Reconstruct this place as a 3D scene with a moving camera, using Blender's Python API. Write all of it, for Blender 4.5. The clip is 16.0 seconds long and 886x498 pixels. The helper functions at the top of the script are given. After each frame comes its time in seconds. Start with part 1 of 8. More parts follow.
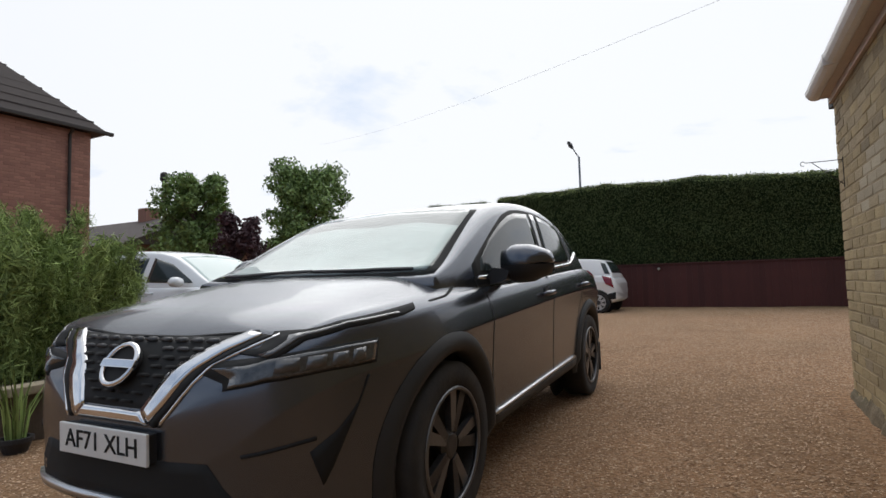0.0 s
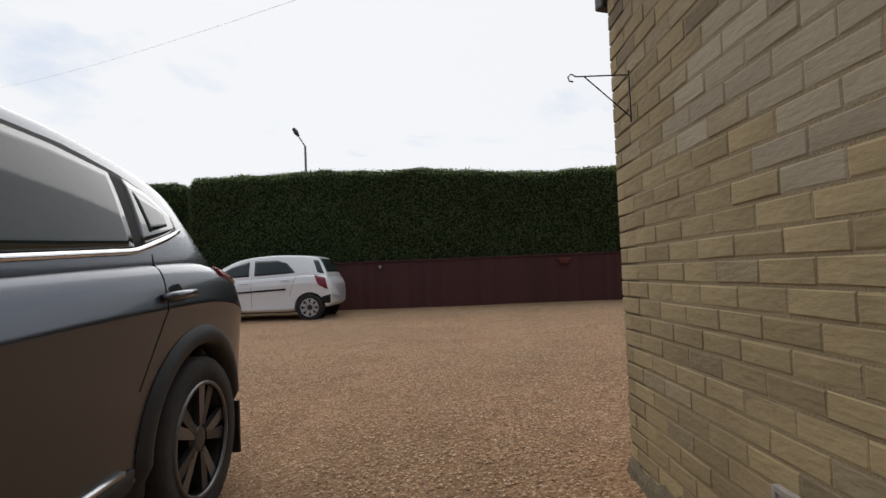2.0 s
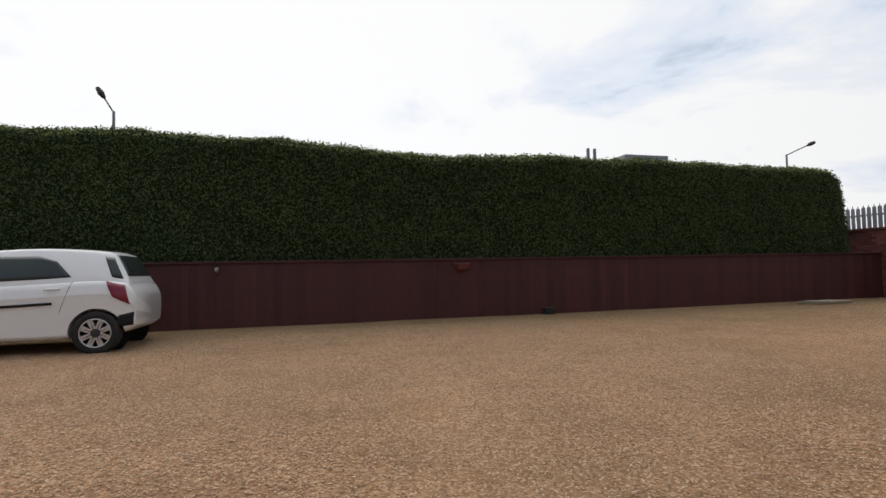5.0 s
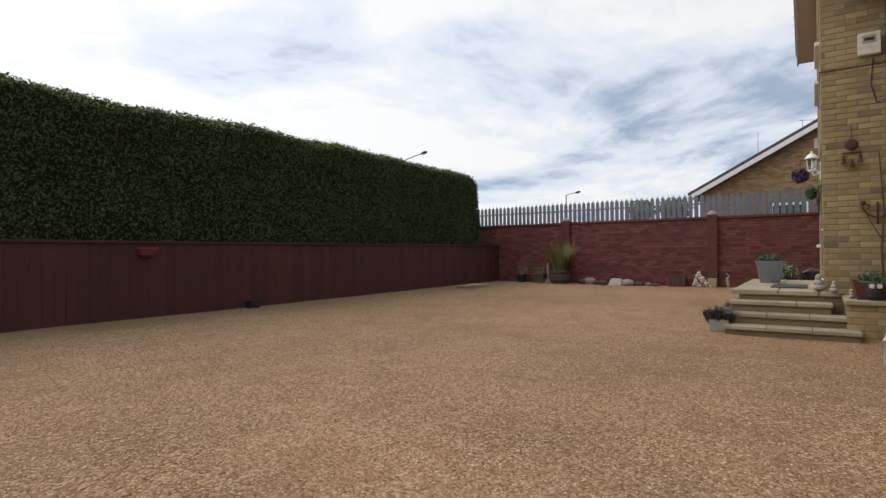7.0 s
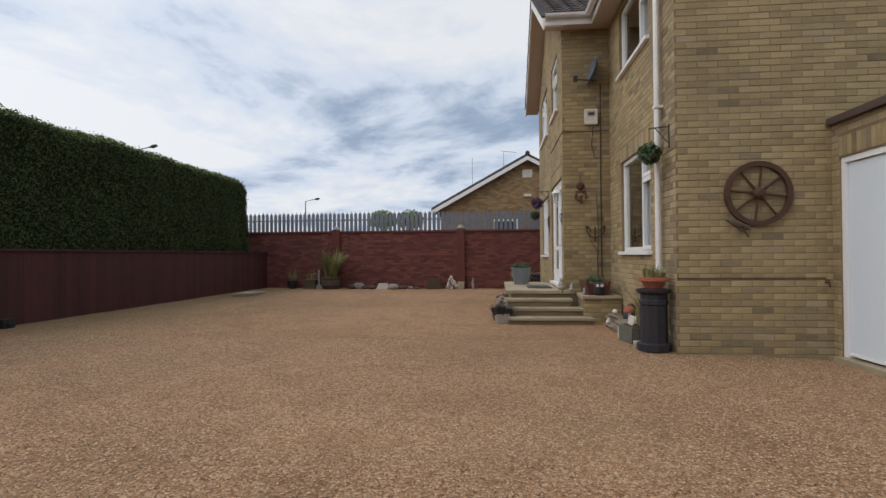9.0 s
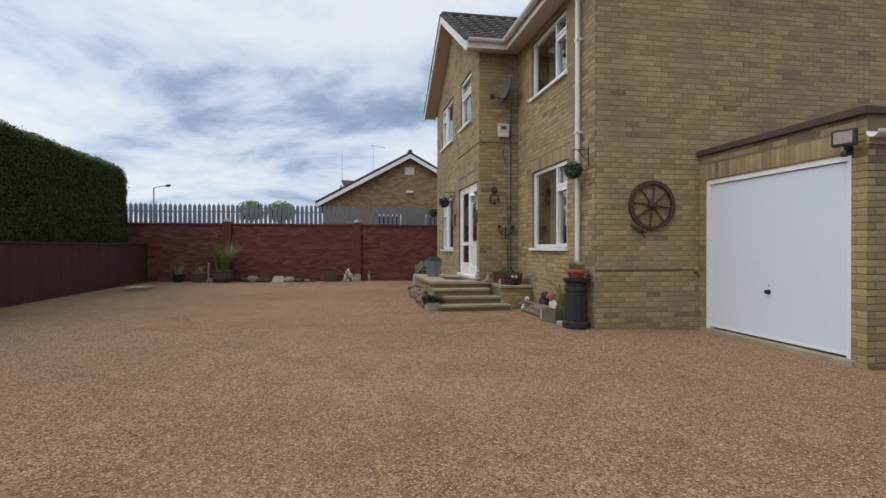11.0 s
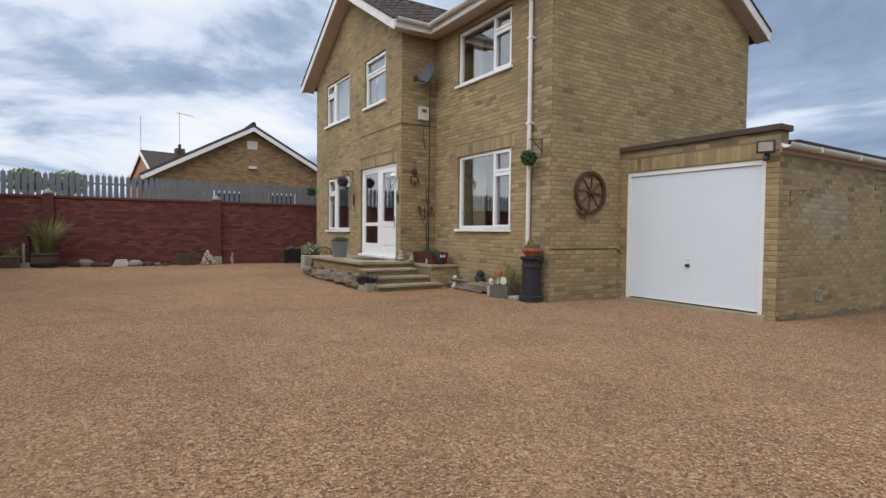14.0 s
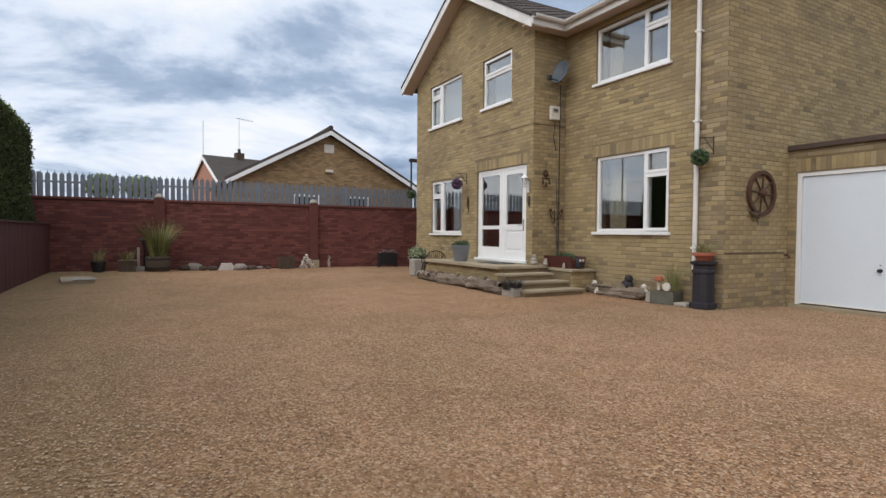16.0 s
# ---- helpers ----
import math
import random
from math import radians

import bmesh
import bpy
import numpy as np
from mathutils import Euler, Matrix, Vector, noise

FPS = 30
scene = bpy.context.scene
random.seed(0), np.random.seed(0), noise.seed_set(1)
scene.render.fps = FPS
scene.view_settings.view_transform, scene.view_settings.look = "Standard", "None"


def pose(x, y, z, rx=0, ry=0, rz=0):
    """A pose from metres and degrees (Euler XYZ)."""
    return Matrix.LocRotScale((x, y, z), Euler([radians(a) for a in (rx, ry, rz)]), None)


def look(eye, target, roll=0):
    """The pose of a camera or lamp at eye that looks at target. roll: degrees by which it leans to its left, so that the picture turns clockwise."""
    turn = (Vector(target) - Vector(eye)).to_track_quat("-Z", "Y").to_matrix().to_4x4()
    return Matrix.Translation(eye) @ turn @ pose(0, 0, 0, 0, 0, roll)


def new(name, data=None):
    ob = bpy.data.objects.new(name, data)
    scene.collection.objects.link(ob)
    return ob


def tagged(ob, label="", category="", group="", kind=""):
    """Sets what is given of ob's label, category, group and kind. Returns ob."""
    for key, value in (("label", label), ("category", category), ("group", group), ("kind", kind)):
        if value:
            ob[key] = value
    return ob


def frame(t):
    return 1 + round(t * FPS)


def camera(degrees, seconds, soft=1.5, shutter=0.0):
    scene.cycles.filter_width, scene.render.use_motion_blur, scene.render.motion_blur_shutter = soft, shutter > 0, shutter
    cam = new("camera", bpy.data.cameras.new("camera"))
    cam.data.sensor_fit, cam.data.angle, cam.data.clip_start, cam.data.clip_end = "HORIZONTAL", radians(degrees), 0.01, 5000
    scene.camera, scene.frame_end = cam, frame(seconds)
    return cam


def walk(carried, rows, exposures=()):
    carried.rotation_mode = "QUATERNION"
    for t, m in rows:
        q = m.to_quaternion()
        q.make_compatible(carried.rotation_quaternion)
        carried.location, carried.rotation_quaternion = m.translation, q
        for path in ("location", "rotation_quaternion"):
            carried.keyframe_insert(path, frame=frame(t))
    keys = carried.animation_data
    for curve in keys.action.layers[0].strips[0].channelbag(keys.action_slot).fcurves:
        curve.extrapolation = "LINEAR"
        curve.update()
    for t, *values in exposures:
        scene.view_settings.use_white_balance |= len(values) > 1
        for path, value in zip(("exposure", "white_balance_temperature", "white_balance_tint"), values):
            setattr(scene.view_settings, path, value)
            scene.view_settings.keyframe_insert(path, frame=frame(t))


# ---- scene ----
cam = camera(78.7, 16.0)
# the path is levelled by a lean about the y axis; z 0 is the gravel before the house
METRES, EYE, LEVEL, TURN = 16.63, 0.885, 0.8, 27.2
ROWS = [
    (0.0, 0.0008, -0.0004, 0.0, 0.05, 3.25, 0.8),
    (0.5, 0.0125, 0.0318, 0.0002, -11.24, 3.28, 0.99),
    (1.0, 0.0280, 0.0659, 0.0003, -19.88, 3.06, 1.27),
    (1.5, 0.0461, 0.1005, 0.0008, -23.32, 2.8, 1.17),
    (2.0, 0.0706, 0.1361, 0.0004, -27.38, 2.6, 1.49),
    (2.5, 0.0902, 0.1687, 0.0008, -27.71, 2.82, 1.2),
    (3.0, 0.1083, 0.1972, 0.0004, -28.38, 3.09, 1.15),
    (5.5, 0.1395, 0.3552, 0.0061, -51.61, 2.41, 0.25),
    (6.0, 0.1372, 0.3901, 0.005, -62.48, 2.09, 0.12),
    (6.5, 0.1361, 0.4188, 0.0068, -73.6, 1.44, 0.16),
    (7.0, 0.1394, 0.4491, 0.008, -82.72, 1.09, 0.16),
    (7.5, 0.132, 0.4757, 0.0095, -92.52, 1.62, 0.18),
    (8.0, 0.1188, 0.4982, 0.008, -101.01, 2.12, 0.31),
    (8.5, 0.1068, 0.5198, 0.0101, -106.72, 1.86, 0.37),
    (11.0, 0.0891, 0.647, 0.0142, -127.03, 0.63, 0.1),
    (11.5, 0.0917, 0.6711, 0.0129, -131.2, 0.59, 0.12),
    (12.0, 0.1001, 0.6986, 0.0138, -137.35, 0.57, 0.05),
    (12.5, 0.1104, 0.7218, 0.0137, -142.97, 0.46, -0.05),
    (13.0, 0.1321, 0.7446, 0.0134, -146.03, 0.05, -0.13),
    (13.5, 0.162, 0.7545, 0.0132, -148.57, -0.58, -0.28),
    (14.0, 0.2003, 0.7597, 0.0112, -148.77, -1.18, -0.22),
    (14.5, 0.2343, 0.7679, 0.0128, -147.86, -1.27, -0.27),
    (15.0, 0.2702, 0.7769, 0.0113, -147.14, -1.34, -0.23),
    (15.5, 0.295, 0.7932, 0.0135, -145.89, -1.3, -0.21),
    (16.0, 0.3172, 0.8129, 0.0125, -145.75, -0.95, -0.1),
]
BASE = Matrix.Translation((0, 0, EYE)) @ pose(0, 0, 0, 0, LEVEL, 0) @ pose(0, 0, 0, 0, 0, TURN)
EXPOSURES = [(0.0, -0.05, 6250, 10), (0.5, -0.20, 6200, 10), (1.5, -0.19, 6300, 10), (2.5, -0.09, 6400, 10), (5.5, -0.02, 6500, 10), (7.0, 0.05, 6450, 10), (8.5, -0.10, 6300, 10), (11.0, -0.10, 6050, 10), (12.5, 0.02, 6050, 10), (14.0, 0.10, 6200, 10), (16.0, 0.15, 6250, 10)]
# the street end of the walk, the drive's car and the garage side stand a little askew to the house
ASKEW = Matrix.Translation((1.03, 5.11, 0)) @ pose(0, 0, 0, 0, 0, 1.2) @ Matrix.Translation((-0.865, -5.11, 0))
walk(cam, [(t, (ASKEW if t < 4 else Matrix()) @ BASE @ pose(METRES * x, METRES * y, METRES * z, 90 + pitch, roll, yaw)) for t, x, y, z, yaw, pitch, roll in ROWS],
     exposures=EXPOSURES)

# ---- world and sun ----
world = bpy.data.worlds.new("sky")
scene.world = world
world.use_nodes = True
wn, wl = world.node_tree.nodes, world.node_tree.links
wn.clear()


def wnode(kind, **values):
    n = wn.new(kind)
    for k, v in values.items():
        n.inputs[k].default_value = v
    return n


SUN_ELEVATION, SUN_AZIMUTH = 48, 20      # degrees; azimuth from +y towards -x
sky = wn.new("ShaderNodeTexSky")
sky.sky_type, sky.sun_disc = "NISHITA", False
sky.sun_elevation, sky.sun_rotation = radians(SUN_ELEVATION), radians(-SUN_AZIMUTH)
coord = wn.new("ShaderNodeTexCoord")
sep = wn.new("ShaderNodeSeparateXYZ")
wl.new(coord.outputs["Generated"], sep.inputs[0])
lift = wn.new("ShaderNodeMath"); lift.operation = "MAXIMUM"; lift.inputs[1].default_value = 0.0
wl.new(sep.outputs["Z"], lift.inputs[0])
lift2 = wn.new("ShaderNodeMath"); lift2.operation = "ADD"; lift2.inputs[1].default_value = 0.16
wl.new(lift.outputs[0], lift2.inputs[0])
over = []
for ax in "XY":
    d = wn.new("ShaderNodeMath"); d.operation = "DIVIDE"
    wl.new(sep.outputs[ax], d.inputs[0]); wl.new(lift2.outputs[0], d.inputs[1])
    over.append(d)
plane = wn.new("ShaderNodeCombineXYZ")
wl.new(over[0].outputs[0], plane.inputs[0]); wl.new(over[1].outputs[0], plane.inputs[1])
big = wnode("ShaderNodeTexNoise", Scale=0.95, Detail=8.0, Roughness=0.58, Distortion=0.35)
wl.new(plane.outputs[0], big.inputs["Vector"])
# the cloud layer is thinner and brighter towards the sun, heavier away from it
toward = wn.new("ShaderNodeVectorMath"); toward.operation = "DOT_PRODUCT"
az = radians(SUN_AZIMUTH)
toward.inputs[1].default_value = (-math.sin(az), math.cos(az), 0.35)
wl.new(coord.outputs["Generated"], toward.inputs[0])
bright = wn.new("ShaderNodeMapRange")
bright.inputs["From Min"].default_value, bright.inputs["From Max"].default_value = -0.75, 0.75
bright.inputs["To Min"].default_value, bright.inputs["To Max"].default_value = -0.055, 0.225
wl.new(toward.outputs["Value"], bright.inputs["Value"])
cover = wn.new("ShaderNodeMath"); cover.operation = "ADD"
wl.new(big.outputs["Fac"], cover.inputs[0]); wl.new(bright.outputs[0], cover.inputs[1])
ramp = wn.new("ShaderNodeValToRGB")
els = ramp.color_ramp.elements
els[0].position, els[0].color = 0.32, (0.23, 0.305, 0.44, 1)
els[1].position, els[1].color = 0.66, (0.98, 0.98, 0.98, 1)
e = els.new(0.47); e.color = (0.41, 0.50, 0.64, 1)
e = els.new(0.555); e.color = (0.76, 0.825, 0.93, 1)
wl.new(cover.outputs[0], ramp.inputs[0])
bg_sky, bg_cloud, mix, out = wnode("ShaderNodeBackground", Strength=0.05), wnode("ShaderNodeBackground", Strength=0.98), wnode("ShaderNodeMixShader", Fac=0.92), wn.new("ShaderNodeOutputWorld")
# thin cloud before the sun is the brightest part of the sky
glow = wn.new("ShaderNodeMapRange")
glow.inputs["From Min"].default_value, glow.inputs["From Max"].default_value = -0.1, 0.9
glow.inputs["To Min"].default_value, glow.inputs["To Max"].default_value = 0.95, 1.10
wl.new(toward.outputs["Value"], glow.inputs["Value"]); wl.new(glow.outputs[0], bg_cloud.inputs["Strength"])
wl.new(sky.outputs[0], bg_sky.inputs[0]); wl.new(ramp.outputs[0], bg_cloud.inputs[0])
wl.new(bg_sky.outputs[0], mix.inputs[1]); wl.new(bg_cloud.outputs[0], mix.inputs[2]); wl.new(mix.outputs[0], out.inputs[0])

sun = new("sun", bpy.data.lights.new("sun", "SUN"))
sun.data.energy, sun.data.angle, sun.data.color = 1.45, radians(70), (1.0, 0.96, 0.9)
el = radians(SUN_ELEVATION)
sun.matrix_world = look((0, 0, 30), (math.sin(az) * math.cos(el), -math.cos(az) * math.cos(el), 30 - math.sin(el)))


# ---- helpers of this scene ----
def link_mesh(name, mesh, material, parent=None, label=""):
    ob = new(name, mesh)
    if material is not None and not mesh.materials:
        mesh.materials.append(material)
    if parent is not None:
        ob.parent = parent
    return tagged(ob, label)


def part(name, bm, material, parent=None, label="", smooth=False):
    mesh = bpy.data.meshes.new(name)
    bmesh.ops.recalc_face_normals(bm, faces=bm.faces)
    bm.to_mesh(mesh)
    bm.free()
    if smooth:
        mesh.polygons.foreach_set("use_smooth", [True] * len(mesh.polygons))
    return link_mesh(name, mesh, material, parent, label)


def thing(name, label, category, at=(0, 0, 0), turn=0, group="", kind=""):
    ob = new(name)
    ob.empty_display_size = 0.1
    ob.matrix_basis = pose(*at, 0, 0, turn)
    return tagged(ob, label, category, group, kind)


def askew(ob):
    """Turns a thing with the street end of the place."""
    ob.matrix_basis = ASKEW @ ob.matrix_basis
    return ob


def box(bm, x0, x1, y0, y1, z0, z1, bevel=0.0):
    m = Matrix.LocRotScale(((x0 + x1) / 2, (y0 + y1) / 2, (z0 + z1) / 2), None, (abs(x1 - x0), abs(y1 - y0), abs(z1 - z0)))
    vs = bmesh.ops.create_cube(bm, size=1, matrix=m)["verts"]
    if bevel:
        es = list({e for v in vs for e in v.link_edges})
        bmesh.ops.bevel(bm, geom=es, offset=bevel, segments=2, affect="EDGES", profile=0.6)
    return bm


def boxed(x0, x1, y0, y1, z0, z1, bevel=0.0):
    return box(bmesh.new(), x0, x1, y0, y1, z0, z1, bevel)


def tube(bm, pts, r, n=8, closed=False, caps=True):
    """A round bar along pts; r a number or one radius a point."""
    pts = [Vector(p) for p in pts]
    rs = r if isinstance(r, (list, tuple)) else [r] * len(pts)
    rings, side = [], None
    for i, p in enumerate(pts):
        a, b = pts[i - 1] if (i or closed) else p, pts[(i + 1) % len(pts)] if (i + 1 < len(pts) or closed) else p
        d = (b - a).normalized()
        if side is None:
            side = d.orthogonal().normalized()
        side = (side - d * side.dot(d)).normalized()
        up = d.cross(side)
        rings.append([bm.verts.new(p + (side * math.cos(k * math.tau / n) + up * math.sin(k * math.tau / n)) * rs[i]) for k in range(n)])
    m = len(rings)
    for i in range(m if closed else m - 1):
        for k in range(n):
            bm.faces.new((rings[i][k], rings[i][(k + 1) % n], rings[(i + 1) % m][(k + 1) % n], rings[(i + 1) % m][k]))
    if caps and not closed:
        bm.faces.new(rings[0]); bm.faces.new(rings[-1][::-1])
    return bm


def lathe(bm, profile, n=24, at=(0, 0, 0), axis="z"):
    """Turns (radius, height) pairs about an axis."""
    rings = []
    for r, h in profile:
        ring = []
        for k in range(n):
            c, s = math.cos(k * math.tau / n) * r, math.sin(k * math.tau / n) * r
            v = {"z": (c, s, h), "x": (h, c, s), "y": (c, h, s)}[axis]
            ring.append(bm.verts.new(Vector(at) + Vector(v)))
        rings.append(ring)
    for a, b in zip(rings, rings[1:]):
        for k in range(n):
            bm.faces.new((a[k], a[(k + 1) % n], b[(k + 1) % n], b[k]))
    bm.faces.new(rings[0][::-1]); bm.faces.new(rings[-1])
    return bm


def prism(bm, outline, axis, a, b):
    """Extrudes a closed 2D outline between a and b along an axis."""
    def place(p, h):
        return {"x": (h, p[0], p[1]), "y": (p[0], h, p[1]), "z": (p[0], p[1], h)}[axis]
    lo = [bm.verts.new(place(p, a)) for p in outline]
    hi = [bm.verts.new(place(p, b)) for p in outline]
    bm.faces.new(lo[::-1]); bm.faces.new(hi)
    n = len(outline)
    for i in range(n):
        bm.faces.new((lo[i], lo[(i + 1) % n], hi[(i + 1) % n], hi[i]))
    return bm


# ---- materials ----
def material(name, color, rough=0.6, metal=0.0, vary=0.15, scale=6.0, fine=60.0, bump=0.15, bump_scale=None, distance=0.01,
             tint=None, pieces=0.0, coat=0.0, spec=0.5, stretch=(1, 1, 1), stain=None, stain_scale=0.7, stain_amount=0.5, ior=1.5):
    """A surface of one base colour that varies at two scales, with fine relief and, where asked, stains and piece-to-piece change."""
    m = bpy.data.materials.new(name)
    m.use_nodes = True
    n, l = m.node_tree.nodes, m.node_tree.links
    b = n["Principled BSDF"]
    b.inputs["Roughness"].default_value, b.inputs["Metallic"].default_value = rough, metal
    b.inputs["Specular IOR Level"].default_value, b.inputs["Coat Weight"].default_value = spec, coat
    b.inputs["Coat Roughness"].default_value, b.inputs["IOR"].default_value = 0.04, ior
    tc, mp = n.new("ShaderNodeTexCoord"), n.new("ShaderNodeMapping")
    mp.inputs["Scale"].default_value = stretch
    if pieces:
        oi, shift, moved = n.new("ShaderNodeObjectInfo"), n.new("ShaderNodeMath"), n.new("ShaderNodeVectorMath")
        shift.operation, shift.inputs[1].default_value, moved.operation = "MULTIPLY", 53.0, "ADD"
        l.new(oi.outputs["Random"], shift.inputs[0]); l.new(tc.outputs["Object"], moved.inputs[0]); l.new(shift.outputs[0], moved.inputs[1])
        l.new(moved.outputs[0], mp.inputs[0])
    else:
        l.new(tc.outputs["Object"], mp.inputs[0])
    lo, hi = n.new("ShaderNodeTexNoise"), n.new("ShaderNodeTexNoise")
    lo.inputs["Scale"].default_value, hi.inputs["Scale"].default_value = scale, fine
    lo.inputs["Detail"].default_value, hi.inputs["Detail"].default_value = 5, 3
    l.new(mp.outputs[0], lo.inputs["Vector"]); l.new(mp.outputs[0], hi.inputs["Vector"])
    add = n.new("ShaderNodeMath"); add.operation = "ADD"
    half = n.new("ShaderNodeMath"); half.operation = "MULTIPLY"; half.inputs[1].default_value = 0.5
    l.new(lo.outputs["Fac"], add.inputs[0]); l.new(hi.outputs["Fac"], add.inputs[1]); l.new(add.outputs[0], half.inputs[0])
    last = half.outputs[0]
    if pieces:
        ge = n.new("ShaderNodeNewGeometry")
        s = n.new("ShaderNodeMath"); s.operation = "ADD"
        f = n.new("ShaderNodeMath"); f.operation = "FRACT"
        l.new(oi.outputs["Random"], s.inputs[0]); l.new(ge.outputs["Random Per Island"], s.inputs[1]); l.new(s.outputs[0], f.inputs[0])
        k = n.new("ShaderNodeMix"); k.data_type = "FLOAT"; k.inputs["Factor"].default_value = pieces
        l.new(last, k.inputs[2]); l.new(f.outputs[0], k.inputs[3])
        last = k.outputs[0]
    r = n.new("ShaderNodeValToRGB")
    c = Vector(color)
    t = Vector(tint) if tint else c
    lo_c, hi_c = c * (1 - vary), t * (1 + vary)
    r.color_ramp.elements[0].position, r.color_ramp.elements[1].position = (0.3, 0.7) if not pieces else (0.15, 0.85)
    r.color_ramp.elements[0].color, r.color_ramp.elements[1].color = (*lo_c, 1), (*[min(1, v) for v in hi_c], 1)
    l.new(last, r.inputs[0])
    col = r.outputs[0]
    if stain:
        sn = n.new("ShaderNodeTexNoise"); sn.inputs["Scale"].default_value = stain_scale; sn.inputs["Detail"].default_value = 6
        l.new(tc.outputs["Object"], sn.inputs["Vector"])
        sr = n.new("ShaderNodeMapRange")
        sr.inputs["From Min"].default_value, sr.inputs["From Max"].default_value, sr.inputs["To Max"].default_value = 0.45, 0.7, stain_amount
        l.new(sn.outputs["Fac"], sr.inputs["Value"])
        mx = n.new("ShaderNodeMix"); mx.data_type = "RGBA"
        l.new(sr.outputs[0], mx.inputs["Factor"]); l.new(col, mx.inputs[6]); mx.inputs[7].default_value = (*stain, 1)
        col = mx.outputs[2]
    l.new(col, b.inputs["Base Color"])
    if bump:
        bp = n.new("ShaderNodeBump")
        bp.inputs["Strength"].default_value, bp.inputs["Distance"].default_value = bump, distance
        src = hi
        if bump_scale:
            src = n.new("ShaderNodeTexNoise"); src.inputs["Scale"].default_value = bump_scale; src.inputs["Detail"].default_value = 4
            l.new(mp.outputs[0], src.inputs["Vector"])
        l.new(src.outputs["Fac"], bp.inputs["Height"]); l.new(bp.outputs[0], b.inputs["Normal"])
    return m


def glass_material(name, color, rough=0.02, alpha=0.08):
    """Window glass: clear, with the gloss of a pane."""
    m = bpy.data.materials.new(name)
    m.use_nodes = True
    n, l = m.node_tree.nodes, m.node_tree.links
    n.clear()
    clear, gloss, mx, fr, o = n.new("ShaderNodeBsdfTransparent"), n.new("ShaderNodeBsdfGlossy"), n.new("ShaderNodeMixShader"), n.new("ShaderNodeLayerWeight"), n.new("ShaderNodeOutputMaterial")
    power, gain = n.new("ShaderNodeMath"), n.new("ShaderNodeMath")
    power.operation, power.inputs[1].default_value = "POWER", 3.0
    gain.operation, gain.inputs[1].default_value, gain.inputs[2].default_value = "MULTIPLY_ADD", 0.6, alpha
    clear.inputs[0].default_value = (*color, 1)
    gloss.inputs["Roughness"].default_value = rough
    l.new(fr.outputs["Facing"], power.inputs[0]); l.new(power.outputs[0], gain.inputs[0])
    l.new(gain.outputs[0], mx.inputs[0]); l.new(clear.outputs[0], mx.inputs[1]); l.new(gloss.outputs[0], mx.inputs[2]); l.new(mx.outputs[0], o.inputs[0])
    return m


buff_brick = material("buff_brick", (0.262, 0.194, 0.098), 0.92, vary=0.2, scale=5, fine=60, bump=0.5, bump_scale=24, distance=0.010, tint=(0.375, 0.288, 0.150), pieces=0.36, stretch=(0.7, 0.7, 1.9), stain=(0.17, 0.13, 0.078), stain_scale=0.8, stain_amount=0.55)
# darker, greyer brick, mixed in by a share set for each wall
dark_brick = material("dark_brick", (0.185, 0.138, 0.078), 0.94, vary=0.3, scale=6, fine=60, bump=0.6, bump_scale=24, distance=0.010, tint=(0.30, 0.236, 0.142), pieces=0.45, stretch=(0.7, 0.7, 1.9))
buff_mortar = material("buff_mortar", (0.205, 0.152, 0.086), 0.95, vary=0.25, scale=3, fine=120, bump=0.4, stain=(0.12, 0.09, 0.052), stain_scale=1.1)
pale_mortar = material("pale_mortar", (0.275, 0.208, 0.120), 0.95, vary=0.25, scale=3, fine=120, bump=0.4, stain=(0.20, 0.155, 0.09), stain_scale=1.3)
haunch_cement = material("haunch_cement", (0.125, 0.092, 0.055), 0.95, vary=0.3, scale=6, fine=70, bump=0.5, tint=(0.19, 0.145, 0.088), stain=(0.07, 0.068, 0.04), stain_scale=3)
faded_brick = material("faded_brick", (0.275, 0.222, 0.145), 0.93, vary=0.2, scale=7, fine=70, bump=0.35, bump_scale=26, tint=(0.37, 0.315, 0.222), pieces=0.36, stretch=(0.7, 0.7, 2.8))
red_brick = material("red_brick", (0.105, 0.031, 0.026), 0.88, vary=0.28, scale=8, fine=90, bump=0.5, bump_scale=40, tint=(0.175, 0.058, 0.045), pieces=0.5, stain=(0.10, 0.028, 0.03), stain_scale=0.6)
red_mortar = material("red_mortar", (0.070, 0.032, 0.028), 0.95, vary=0.25, scale=4, fine=160, bump=0.3)
far_red_brick = material("far_red_brick", (0.29, 0.148, 0.108), 0.9, vary=0.25, scale=4, fine=40, bump=0.3, pieces=0.5)
tan_brick = material("tan_brick", (0.235, 0.150, 0.072), 0.9, vary=0.25, scale=5, fine=60, bump=0.4, tint=(0.30, 0.20, 0.105), pieces=0.55, stretch=(1, 0.4, 2))
